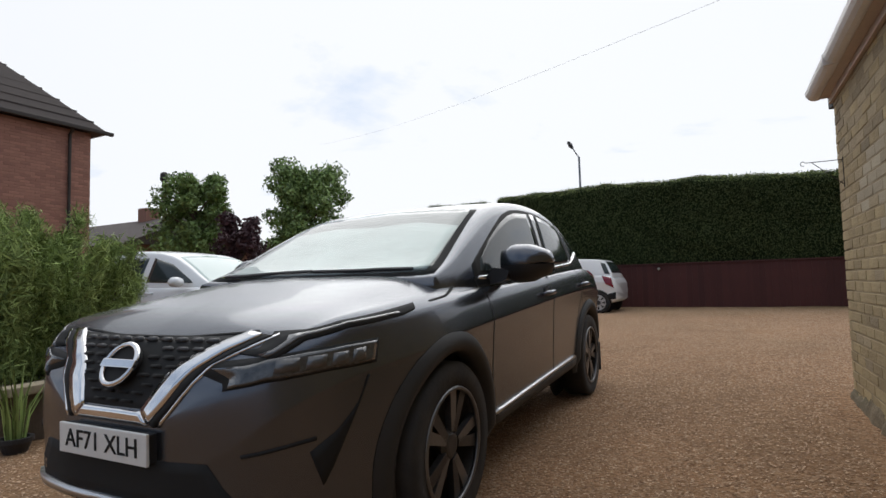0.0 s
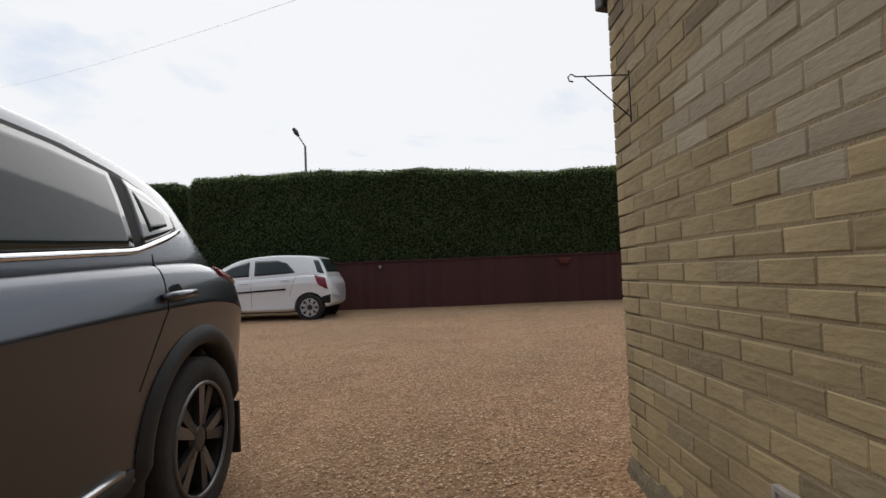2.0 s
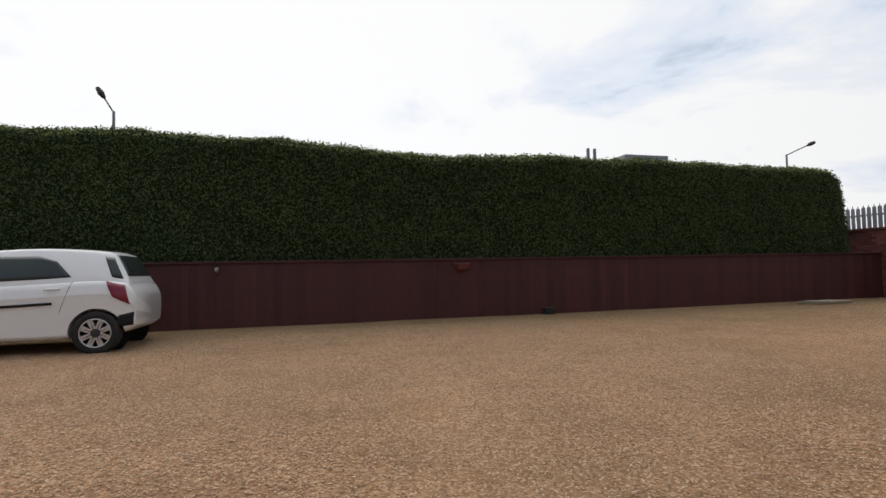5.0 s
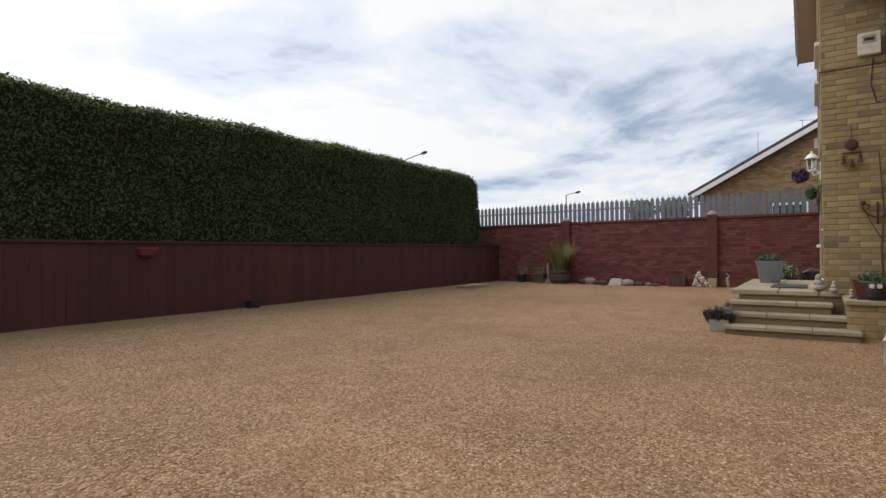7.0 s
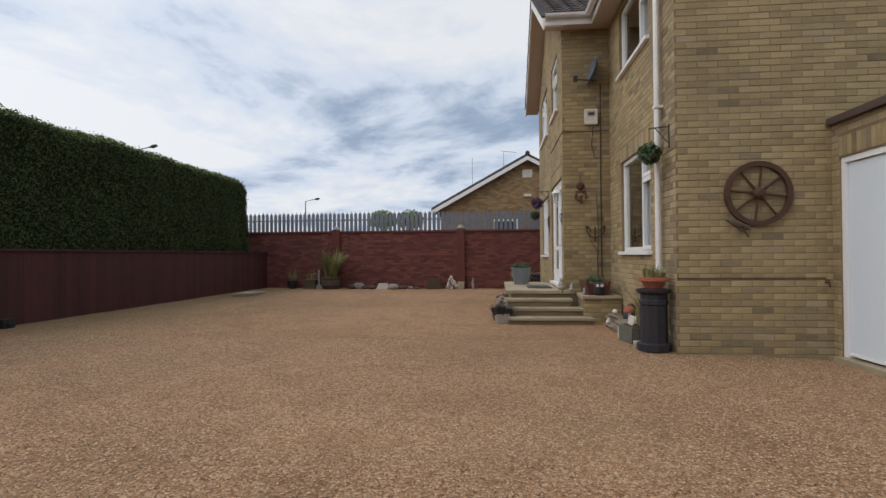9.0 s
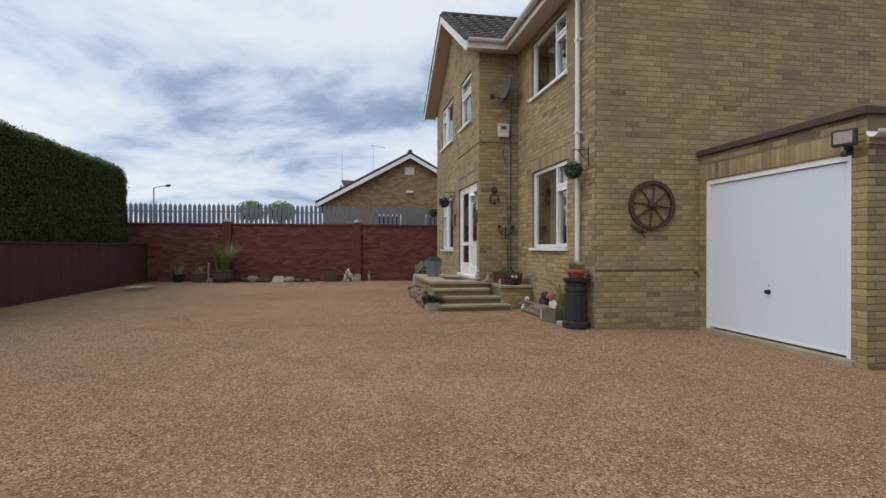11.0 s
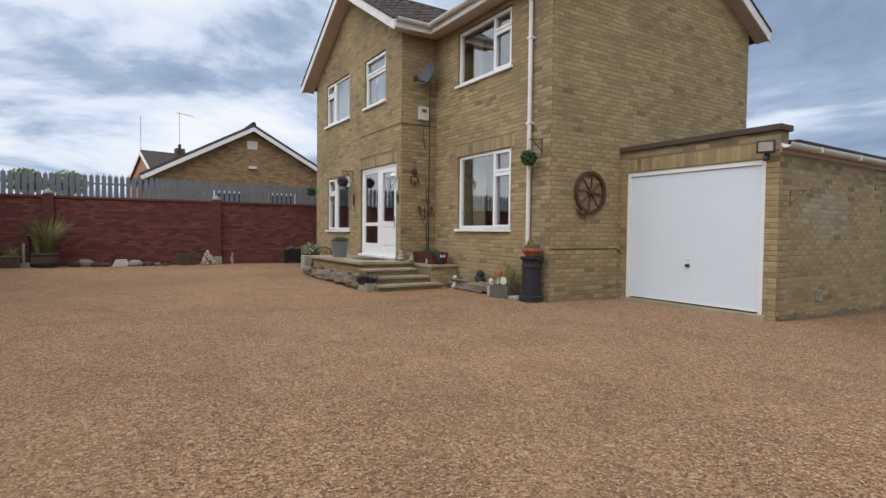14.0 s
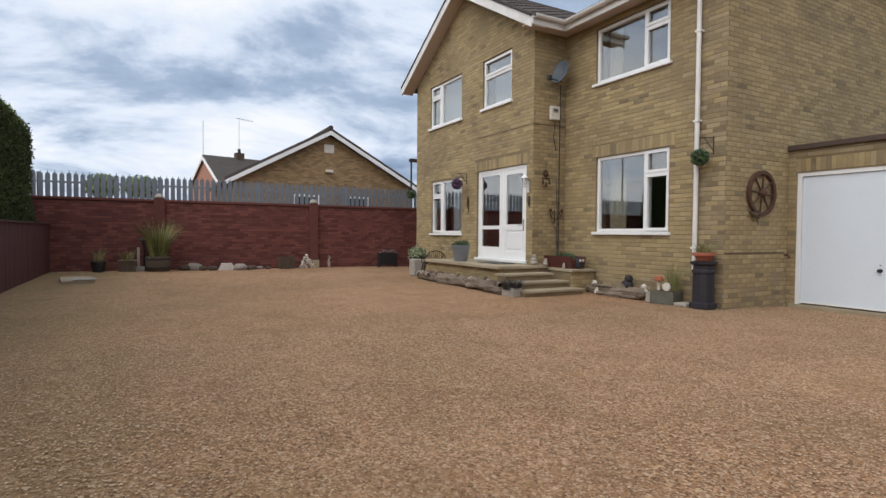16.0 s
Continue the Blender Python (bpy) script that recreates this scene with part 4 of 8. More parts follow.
def hedge(name, x0, x1, y0, y1, count, seed):
    h = thing(name, "tall clipped dark green hedge with a brighter trimmed top", "hedge")
    core = part("crown", hedge_core(x0, x1, y0, y1), leaf_gap_shade, h, smooth=True)
    part("stems", boxed(x0 + 0.3, x1 - 0.3, y0 + 0.3, y1 - 0.3, 0.0, 1.16), bark, h)
    me = core.data
    r = np.random.default_rng(seed)
    n = len(me.polygons)
    area, cen, nor = np.empty(n), np.empty(n * 3), np.empty(n * 3)
    me.polygons.foreach_get("area", area); me.polygons.foreach_get("center", cen); me.polygons.foreach_get("normal", nor)
    cen, nor = cen.reshape(-1, 3), nor.reshape(-1, 3)
    seen = (cen[:, 2] > 1.16) & (cen[:, 1] < y1 - 0.05)
    area = area * seen
    pick = r.choice(n, count, p=area / area.sum())
    tri = []
    for i in range(n):
        vs = me.polygons[i].vertices
        tri.append([me.vertices[vs[0]].co, me.vertices[vs[1]].co, me.vertices[vs[2]].co, me.vertices[vs[-1]].co])
    quad = np.array([[list(v) for v in q] for q in tri])
    a, b = r.random(count)[:, None], r.random(count)[:, None]
    q = quad[pick]
    pts = (q[:, 0] * (1 - a) + q[:, 1] * a) * (1 - b) + (q[:, 3] * (1 - a) + q[:, 2] * a) * b
    nn = nor[pick]
    nn = np.where((nn[:, 1] > 0.3)[:, None] & (np.abs(nn[:, 2]) < 0.3)[:, None], -nn, nn)
    pts = pts + nn * r.normal(0.012, 0.03, count)[:, None]
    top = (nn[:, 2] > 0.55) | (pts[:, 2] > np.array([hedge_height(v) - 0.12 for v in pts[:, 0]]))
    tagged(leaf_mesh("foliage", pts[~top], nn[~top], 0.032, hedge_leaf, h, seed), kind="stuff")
    tagged(leaf_mesh("top_foliage", pts[top], nn[top], 0.034, hedge_lit_leaf, h, seed + 1), "trimmed top, leaves coloured lighter as lit from above", kind="stuff")
    return h


hedge("hedge", -6.9, 14.45, FENCE_Y + 0.14, FENCE_Y + 2.2, 170000, 2)
hedge("hedge", -10.2, -6.7, FENCE_Y + 0.65, FENCE_Y + 2.2, 17000, 5)

# end wall: copings, piers with stone balls
bm = bmesh.new()
box(bm, EX - 0.035, EX + 0.275, -2.0, 19.6, 1.90, 1.965, 0.008)
part("coping", bm, red_brick, wall_end, "red-brown brick-on-edge coping")
for y in (1.8, 5.9, 9.99, 14.18):
    pier = thing("wall_pier", "red-brown brick pier with a pale stone cap", "pier", (EX, y, 0), kind="structure")
    part("shaft", boxed(-0.11, 0.02, -0.125, 0.125, -0.1, 2.0, 0.006), red_brick, pier)
    part("cap", lathe(bmesh.new(), [(0.11, 2.0), (0.125, 2.03), (0.10, 2.07), (0.08, 2.10), (0.03, 2.12)], 10, (-0.02, 0, 0)), stone_grey, pier)

# palisade fence behind the wall
palisade = thing("palisade_fence", "grey galvanised steel palisade fence with pointed pales", "fence")
pale = bpy.data.meshes.new("pale")
bm = bmesh.new()
prism(bm, [(-0.056, 0), (0.056, 0), (0.056, 1.02), (0.04, 1.09), (0.018, 1.07), (0, 1.16), (-0.018, 1.07), (-0.04, 1.09), (-0.056, 1.02)], "x", -0.012, 0.0)
bmesh.ops.recalc_face_normals(bm, faces=bm.faces)
bm.to_mesh(pale); bm.free()
pale.materials.append(palisade_steel)
PXF = EX + 0.62
y = 0.0
rnd = random.Random(9)
while y < 19.5:
    p = new("pale", pale)
    p.parent = palisade
    p.matrix_basis = pose(PXF + 0.0, y, 1.52 + rnd.uniform(-0.012, 0.012), 0, 0, rnd.uniform(-4, 4))
    y += 0.152
for z in (1.75, 2.35):
    part("rail", boxed(PXF + 0.004, PXF + 0.05, -0.1, 19.6, z, z + 0.05), palisade_steel, palisade)
for y in [0.4 + 2.75 * i for i in range(7)]:
    part("post", boxed(PXF + 0.05, PXF + 0.15, y, y + 0.06, 0.0, 2.62), palisade_steel, palisade)


# ---- things along the fence ----
def flower_pot_on_wall(at):
    p = thing("wall_planter", "small red-painted half-round planter fixed to the fence", "planter", at)
    bm = bmesh.new()
    prof = [(0.06, -0.10), (0.10, -0.06), (0.125, 0.02), (0.135, 0.03), (0.135, 0.06), (0.115, 0.06), (0.10, 0.02)]
    rings = [[bm.verts.new((math.cos(math.pi + k * math.pi / 10) * r * 1.25, math.sin(math.pi + k * math.pi / 10) * r, z)) for k in range(11)] for r, z in prof]
    for a, b in zip(rings, rings[1:]):
        for k in range(10):
            bm.faces.new((a[k], a[k + 1], b[k + 1], b[k]))
    bm.faces.new(rings[0]); bm.faces.new(rings[-1][::-1])
    part("bowl", bm, material("planter_red", (0.16, 0.040, 0.036), 0.7, vary=0.2, scale=8), p)
    part("soil", boxed(-0.12, 0.12, -0.10, -0.002, 0.025, 0.04), bark, p)
    return p


flower_pot_on_wall((3.13, FENCE_Y - 0.03, 1.12))
lampw = thing("fence_light", "small pale round light on the fence", "light", (-1.645, FENCE_Y - 0.03, 1.13))
part("base", boxed(-0.03, 0.03, -0.01, 0.03, -0.05, 0.05, 0.004), black_plastic, lampw)
part("globe", lathe(bmesh.new(), [(0.012, -0.05), (0.034, -0.025), (0.038, 0.0), (0.027, 0.03), (0.010, 0.04)], 12, (0, -0.05, 0)), stone_grey, lampw)
boxd = thing("pump_box", "small black box standing on the gravel by the fence", "box", (5.02, FENCE_Y - 0.16, ground_z(5, 16.5)))
part("case", boxed(-0.11, 0.11, -0.08, 0.08, 0, 0.12, 0.015), black_plastic, boxd)
part("cover", boxed(-0.12, 0.12, -0.09, 0.09, 0.12, 0.145, 0.008), black_plastic, boxd)
part("spout", boxed(-0.04, 0.04, -0.11, -0.075, 0.03, 0.08, 0.006), black_plastic, boxd)
slab = thing("paving_slab", "loose pale concrete slab lying on the gravel", "slab", (11.9, 15.75, ground_z(12, 15.7)), 8)
part("stone", boxed(-0.6, 0.6, -0.28, 0.28, 0.0, 0.06, 0.012), concrete, slab)
part("stone_edge", boxed(-0.62, -0.3, -0.3, 0.1, 0.06, 0.085, 0.01), stone_grey, slab)


def wheelie_bin(at, turn, colour, label):
    b = thing("wheelie_bin", label, "bin", at, turn, "bins by the hedge")
    bm = bmesh.new()
    lo = [(-0.21, -0.22), (0.21, -0.22), (0.21, 0.20), (-0.21, 0.20)]
    hi = [(-0.28, -0.32), (0.28, -0.32), (0.28, 0.32), (-0.28, 0.32)]
    a = [bm.verts.new((*p, 0.05)) for p in lo]
    c = [bm.verts.new((*p, 0.96)) for p in hi]
    bm.faces.new(a[::-1]); bm.faces.new(c)
    for k in range(4):
        bm.faces.new((a[k], a[(k + 1) % 4], c[(k + 1) % 4], c[k]))
    part("body", bm, colour, b)
    part("rim", boxed(-0.30, 0.30, -0.34, 0.33, 0.93, 0.98, 0.01), colour, b)
    bm = boxed(-0.30, 0.30, -0.36, 0.35, 0.985, 1.03, 0.02)
    part("lid", bm, colour, b)
    part("handle", tube(bmesh.new(), [(-0.25, 0.40, 0.98), (0.25, 0.40, 0.98)], 0.018), colour, b)
    for s in (-1, 1):
        part("wheel", lathe(bmesh.new(), [(0.06, -0.03), (0.10, -0.025), (0.10, 0.025), (0.06, 0.03)], 16, (s * 0.25, 0.24, 0.10), "x"), black_plastic, b)
    return b


bin_green = material("bin_green", (0.022, 0.055, 0.022), 0.5, vary=0.12, scale=5, fine=60, bump=0.05)
wheelie_bin((-7.32, 15.95, ground_z(-7, 16)), 4, bin_green, "dark green plastic wheelie bin beside the hedge")
wheelie_bin((-6.66, 16.15, ground_z(-7, 16)), -3, black_plastic, "black plastic wheelie bin beside the hedge")


# ---- cars ----
from mathutils.bvhtree import BVHTree


def smooth_curve(keys, u):
    """Catmull-Rom through rows (u, a, b, ...), at u."""
    i = max(0, min(len(keys) - 2, next((k for k in range(len(keys) - 1) if keys[k + 1][0] >= u), len(keys) - 2)))
    p0, p1, p2, p3 = keys[max(0, i - 1)], keys[i], keys[i + 1], keys[min(len(keys) - 1, i + 2)]
    h = p2[0] - p1[0]
    t = (u - p1[0]) / h
    res = []
    for a0, a1, a2, a3 in zip(p0[1:], p1[1:], p2[1:], p3[1:]):
        m1 = (a2 - a0) / max(1e-6, p2[0] - p0[0]) * h
        m2 = (a3 - a1) / max(1e-6, p3[0] - p1[0]) * h
        res.append((2 * t ** 3 - 3 * t * t + 1) * a1 + (t ** 3 - 2 * t * t + t) * m1 + (-2 * t ** 3 + 3 * t * t) * a2 + (t ** 3 - t * t) * m2)
    return res


def loft(bm, keys, section, n):
    """A closed hull through mirrored half sections; rows bunch up towards both ends."""
    a, b = keys[0][0], keys[-1][0]
    rings = []
    for i in range(n + 1):
        s = i / n
        s = 0.5 * s + 0.5 * (0.5 - 0.5 * math.cos(math.pi * s))
        u = a + (b - a) * s
        half = section(*smooth_curve(keys, u))
        full = [(x, z) for x, z in half] + [(-x, z) for x, z in half[-2:0:-1]]
        rings.append([bm.verts.new((x, u, z)) for x, z in full])
    m = len(rings[0])
    for p, q in zip(rings, rings[1:]):
        for k in range(m):
            bm.faces.new((p[k], p[(k + 1) % m], q[(k + 1) % m], q[k]))
    bm.faces.new(rings[0][::-1]); bm.faces.new(rings[-1])
    bmesh.ops.recalc_face_normals(bm, faces=bm.faces)


def rounded(pts, steps=3):
    """Corner cutting on an open outline, ends kept."""
    for _ in range(steps):
        res = [pts[0]]
        for (x0, z0), (x1, z1) in zip(pts, pts[1:]):
            res += [(0.75 * x0 + 0.25 * x1, 0.75 * z0 + 0.25 * z1), (0.25 * x0 + 0.75 * x1, 0.25 * z0 + 0.75 * z1)]
        pts = res + [pts[-1]]
    return pts


def body_section(w, zb, zs, zc):
    return rounded([(0, zb), (0.86 * w, zb), (0.965 * w, zb + 0.05), (0.965 * w, zb + 0.12), (0.98 * w, (zb + zs) / 2), (0.996 * w, zs - 0.20), (1.0 * w, zs - 0.18), (0.994 * w, zs - 0.155), (0.962 * w, zs - 0.03), (0.90 * w, zs + 0.012), (0.84 * w, zs + 0.30 * (zc - zs)), (0.60 * w, zc - 0.010), (0, zc)], 2)


def cabin_section(zb, wb, wt, zr):
    return rounded([(0, zb - 0.15), (wb * 0.97, zb - 0.15), (wb, zb), (wb * 0.55 + wt * 0.45 + 0.012, zb + (zr - zb) * 0.47), (wb * 0.12 + wt * 0.88 + 0.008, zb + (zr - zb) * 0.88), (wt, zb + (zr - zb) * 0.955), (wt - 0.09, zr - 0.012), (wt * 0.5, zr - 0.002), (0, zr)], 2)


def resample(line, n):
    pts = [Vector(p) for p in line]
    acc = [0.0]
    for a, b in zip(pts, pts[1:]):
        acc.append(acc[-1] + (b - a).length)
    res = []
    for i in range(n + 1):
        d = acc[-1] * i / n
        k = max(0, min(len(pts) - 2, next((j for j in range(len(pts) - 1) if acc[j + 1] >= d - 1e-9), len(pts) - 2)))
        res.append(pts[k].lerp(pts[k + 1], (d - acc[k]) / max(1e-9, acc[k + 1] - acc[k])))
    return res


class Shell:
    """The outer skin of a car, on which panels, lights and glass are laid."""
    def __init__(self, bm):
        self.tree = BVHTree.FromBMesh(bm)

    def drop(self, view, a, b):
        if view == "side":
            eye, way = Vector((3, a, b)), Vector((-1, 0, 0))
        elif view == "front":
            eye, way = Vector((a, -3, b)), Vector((0, 1, 0))
        elif view == "rear":
            eye, way = Vector((a, 9, b)), Vector((0, -1, 0))
        else:
            eye, way = Vector((a, b, 5)), Vector((0, 0, -1))
        spot, normal, _, _ = self.tree.ray_cast(eye, way)
        if spot is None:
            spot, normal, _, _ = self.tree.find_nearest(eye + way * 2.1)
        if normal.dot(way) > 0:
            normal = -normal
        return spot, normal

    def patch(self, name, view, low, high, material_, parent, lift=0.004, n=14, m=6, mirror=False, label=""):
        """A thin plate on the skin between two outlines."""
        bm = bmesh.new()
        A, B = resample(low, n), resample(high, n)
        grid, rim = [], []
        for j in range(m + 1):
            row, under = [], []
            for i in range(n + 1):
                p = A[i].lerp(B[i], j / m)
                s, nr = self.drop(view, p.x, p.y)
                q, w = s + nr * lift, s - nr * 0.004
                if mirror:
                    q.x, w.x = -q.x, -w.x
                row.append(bm.verts.new(q))
                under.append(bm.verts.new(w) if i in (0, n) or j in (0, m) else None)
            grid.append(row); rim.append(under)
        for j in range(m):
            for i in range(n):
                bm.faces.new((grid[j][i], grid[j][i + 1], grid[j + 1][i + 1], grid[j + 1][i]))
        for i in range(n):
            bm.faces.new((grid[0][i], rim[0][i], rim[0][i + 1], grid[0][i + 1]))
            bm.faces.new((grid[m][i], grid[m][i + 1], rim[m][i + 1], rim[m][i]))
        for j in range(m):
            bm.faces.new((grid[j][0], grid[j + 1][0], rim[j + 1][0], rim[j][0]))
            bm.faces.new((grid[j][n], rim[j][n], rim[j + 1][n], grid[j + 1][n]))
        return part(name, bm, material_, parent, label, smooth=True)

    def both(self, *a, **k):
        self.patch(*a, **k)
        self.patch(*a, mirror=True, **k)


def carve(bm, cutters):
    """Takes cylinders across the car out of a hull: the wheel arches."""
    me = bpy.data.meshes.new("hull")
    bm.to_mesh(me); bm.free()
    ob = new("hull", me)
    extra = []
    for (u, z, r, x0, x1) in cutters:
        c = bmesh.new()
        lathe(c, [(r, x0), (r, x1)], 40, (0, u, z), "x")
        bmesh.ops.recalc_face_normals(c, faces=c.faces)
        cm = bpy.data.meshes.new("cutter")
        c.to_mesh(cm); c.free()
        co = new("cutter", cm)
        mod = ob.modifiers.new("cut", "BOOLEAN")
        mod.operation, mod.object, mod.solver = "DIFFERENCE", co, "EXACT"
        extra.append(co)
    deps = bpy.context.evaluated_depsgraph_get()
    res = bpy.data.meshes.new_from_object(ob.evaluated_get(deps))
    bpy.data.objects.remove(ob)
    for co in extra:
        bpy.data.objects.remove(co)
    return res


car_glass = material("car_glass", (0.030, 0.040, 0.040), 0.06, ior=1.5, vary=0.1, scale=2, fine=20, bump=0, spec=0.4)
screen_glass = glass_material("screen_glass", (0.70, 0.77, 0.76), 0.01, 0.07)
shade_foil = material("shade_foil", (0.40, 0.44, 0.44), 0.40, metal=0.75, vary=0.18, scale=2.5, fine=7, bump=0.6, bump_scale=2.6, distance=0.10)
headlining = material("headlining", (0.16, 0.17, 0.175), 0.8, vary=0.2, scale=3, fine=60, bump=0.1)
tyre_rubber = material("tyre_rubber", (0.018, 0.017, 0.017), 0.85, vary=0.2, scale=10, fine=80, bump=0.2, stain=(0.05, 0.04, 0.03), stain_scale=6)
cladding = material("cladding", (0.022, 0.022, 0.023), 0.6, vary=0.15, scale=8, fine=200, bump=0.1)
pillar_gloss = material("pillar_gloss", (0.045, 0.046, 0.050), 0.12, vary=0.08, scale=3, fine=60, bump=0, coat=0.6)
grey_paint = material("grey_paint", (0.108, 0.117, 0.136), 0.26, metal=0.9, vary=0.05, scale=2, fine=900, bump=0, coat=0.4)
white_paint = material("white_paint", (0.84, 0.84, 0.83), 0.3, vary=0.03, scale=2, fine=40, bump=0, coat=0.8)
alloy_dark = material("alloy_dark", (0.06, 0.06, 0.062), 0.4, metal=0.7, vary=0.2, scale=9, fine=80, bump=0.05)
alloy_mid = material("alloy_mid", (0.16, 0.16, 0.165), 0.35, metal=0.8, vary=0.15, scale=9, fine=80, bump=0)
alloy_bright = material("alloy_bright", (0.60, 0.60, 0.61), 0.3, metal=0.9, vary=0.1, scale=9, fine=80, bump=0)
lamp_clear = material("lamp_clear", (0.055, 0.058, 0.062), 0.06, metal=0.2, vary=0.5, scale=14, fine=70, bump=0.2, coat=1.0)
lamp_led = material("lamp_led", (0.06, 0.062, 0.066), 0.2, vary=0.2, scale=30, fine=90, bump=0.1, coat=1.0)
lamp_red = material("lamp_red", (0.20, 0.006, 0.02), 0.25, vary=0.2, scale=9, fine=60, bump=0, coat=0.25)
gap_black = material("gap_black", (0.006, 0.006, 0.006), 0.8, vary=0.1, bump=0)
plate_white = material("plate_white", (0.72, 0.72, 0.70), 0.4, vary=0.04, bump=0.02)


def car_wheel(parent, u, x, z, r, rim, spokes, style, side):
    w = part("wheel", lathe(bmesh.new(), [(rim * 0.96, -0.10), (r * 0.95, -0.105), (r, -0.085), (r, 0.085), (r * 0.95, 0.105), (rim * 0.97, 0.10), (rim * 0.93, 0.06), (rim * 0.93, -0.09)], 40, (0, 0, 0), "x"), tyre_rubber, parent, smooth=True)
    w.location = (side * x, u, z)
    s = side
    bm = bmesh.new()
    tube(bm, [(s * 0.098, math.cos(k * math.tau / 36) * rim * 0.955, math.sin(k * math.tau / 36) * rim * 0.955) for k in range(36)], 0.011, 6, closed=True)
    part("rim", bm, alloy_mid if style == "split" else alloy_bright, w, smooth=True)
    part("hub", lathe(bmesh.new(), [(0.075, s * 0.02), (0.075, s * 0.072), (0.05, s * 0.088), (0.035, s * 0.09)], 16, (0, 0, 0), "x"), alloy_dark, w)
    part("brake_disc", lathe(bmesh.new(), [(rim * 0.90, s * -0.03), (rim * 0.90, s * -0.01)], 24, (0, 0, 0), "x"), gap_black, w)
    for k in range(spokes):
        for d, mat in ((-1, alloy_dark if style == "split" else alloy_bright), (1, alloy_mid if style == "split" else alloy_bright)):
            a0 = k * math.tau / spokes
            bm = bmesh.new()
            a1 = a0 + d * (0.20 if style == "split" else 0.30)
            p, q = (math.cos(a0 + d * 0.10), math.sin(a0 + d * 0.10)), (math.cos(a1), math.sin(a1))
            t = (-math.sin(a1) * (0.030 if style == "split" else 0.018), math.cos(a1) * (0.030 if style == "split" else 0.018))
            pts = [(p[0] * 0.06 - t[0] * 0.6, p[1] * 0.06 - t[1] * 0.6), (q[0] * rim * 0.96 - t[0], q[1] * rim * 0.96 - t[1]), (q[0] * rim * 0.96 + t[0], q[1] * rim * 0.96 + t[1]), (p[0] * 0.06 + t[0] * 0.6, p[1] * 0.06 + t[1] * 0.6)]
            prism(bm, pts, "x", s * 0.060, s * 0.090)
            part("spoke", bm, mat, w)
    return w


def arch_ring(parent, u, z, r0, r1, shell, mirror, material_):
    """Cladding round a wheel arch, following the skin."""
    bm = bmesh.new()
    rows = []
    n = 26
    for i in range(n + 1):
        a = math.radians(-14 + 208 * i / n)
        row = []
        for k in range(4):
            r = r0 + (r1 - r0) * k / 3
            yy, zz = u + math.cos(a) * r, max(0.20, z + math.sin(a) * r)
            s, nr = shell.drop("side", yy, max(zz, 0.26))
            off = (0.020, 0.028, 0.024, 0.002)[k]
            x = s.x + off
            row.append((x, yy, zz))
        s, _ = shell.drop("side", u + math.cos(a) * r1, max(0.26, z + math.sin(a) * r1))
        row.insert(0, (s.x - 0.08, row[0][1], row[0][2]))
        rows.append([bm.verts.new((-x if mirror else x, y, zq)) for x, y, zq in row])
    for a, b in zip(rows, rows[1:]):
        for k in range(4):
            bm.faces.new((a[k], a[k + 1], b[k + 1], b[k]))
    return part("arch_trim", bm, material_, parent, smooth=True)


def car_shell(car, body_keys, cabin_keys, arches, paint, half, roof_material=None):
    bm = bmesh.new()
    loft(bm, body_keys, body_section, 54)
    both = bm.copy()
    loft(both, cabin_keys, cabin_section, 40)
    shell = Shell(both)
    both.free()
    me = carve(bm, [(u, z, r, s * (half - 0.30), s * (half + 0.2)) for u, z, r in arches for s in (-1, 1)])
    me.name = "body"
    me.materials.clear(); me.materials.append(paint)
    me.polygons.foreach_set("use_smooth", [True] * len(me.polygons))
    ob = link_mesh("body", me, None, car)
    mod = ob.modifiers.new("edges", "EDGE_SPLIT"); mod.split_angle = radians(40)
    bm = bmesh.new()
    loft(bm, cabin_keys, cabin_section, 40)
    part("cabin", bm, paint, car, smooth=True)
    for u, z, r in arches:
        for s in (-1, 1):
            part("wheel_well", lathe(bmesh.new(), [(r + 0.01, s * (half - 0.31)), (r + 0.01, s * (half - 0.30))], 24, (0, u, z), "x"), gap_black, car)
    return shell


def text_mesh(words, size, material_, parent, m, label=""):
    cu = bpy.data.curves.new("words", "FONT")
    cu.body, cu.size, cu.extrude, cu.align_x, cu.align_y = words, size, 0.0015, "CENTER", "CENTER"
    ob = new("words", cu)
    me = bpy.data.meshes.new_from_object(ob.evaluated_get(bpy.context.evaluated_depsgraph_get()))
    bpy.data.objects.remove(ob)
    t = link_mesh("lettering", me, material_, parent, label)
    t.matrix_basis = m
    return t


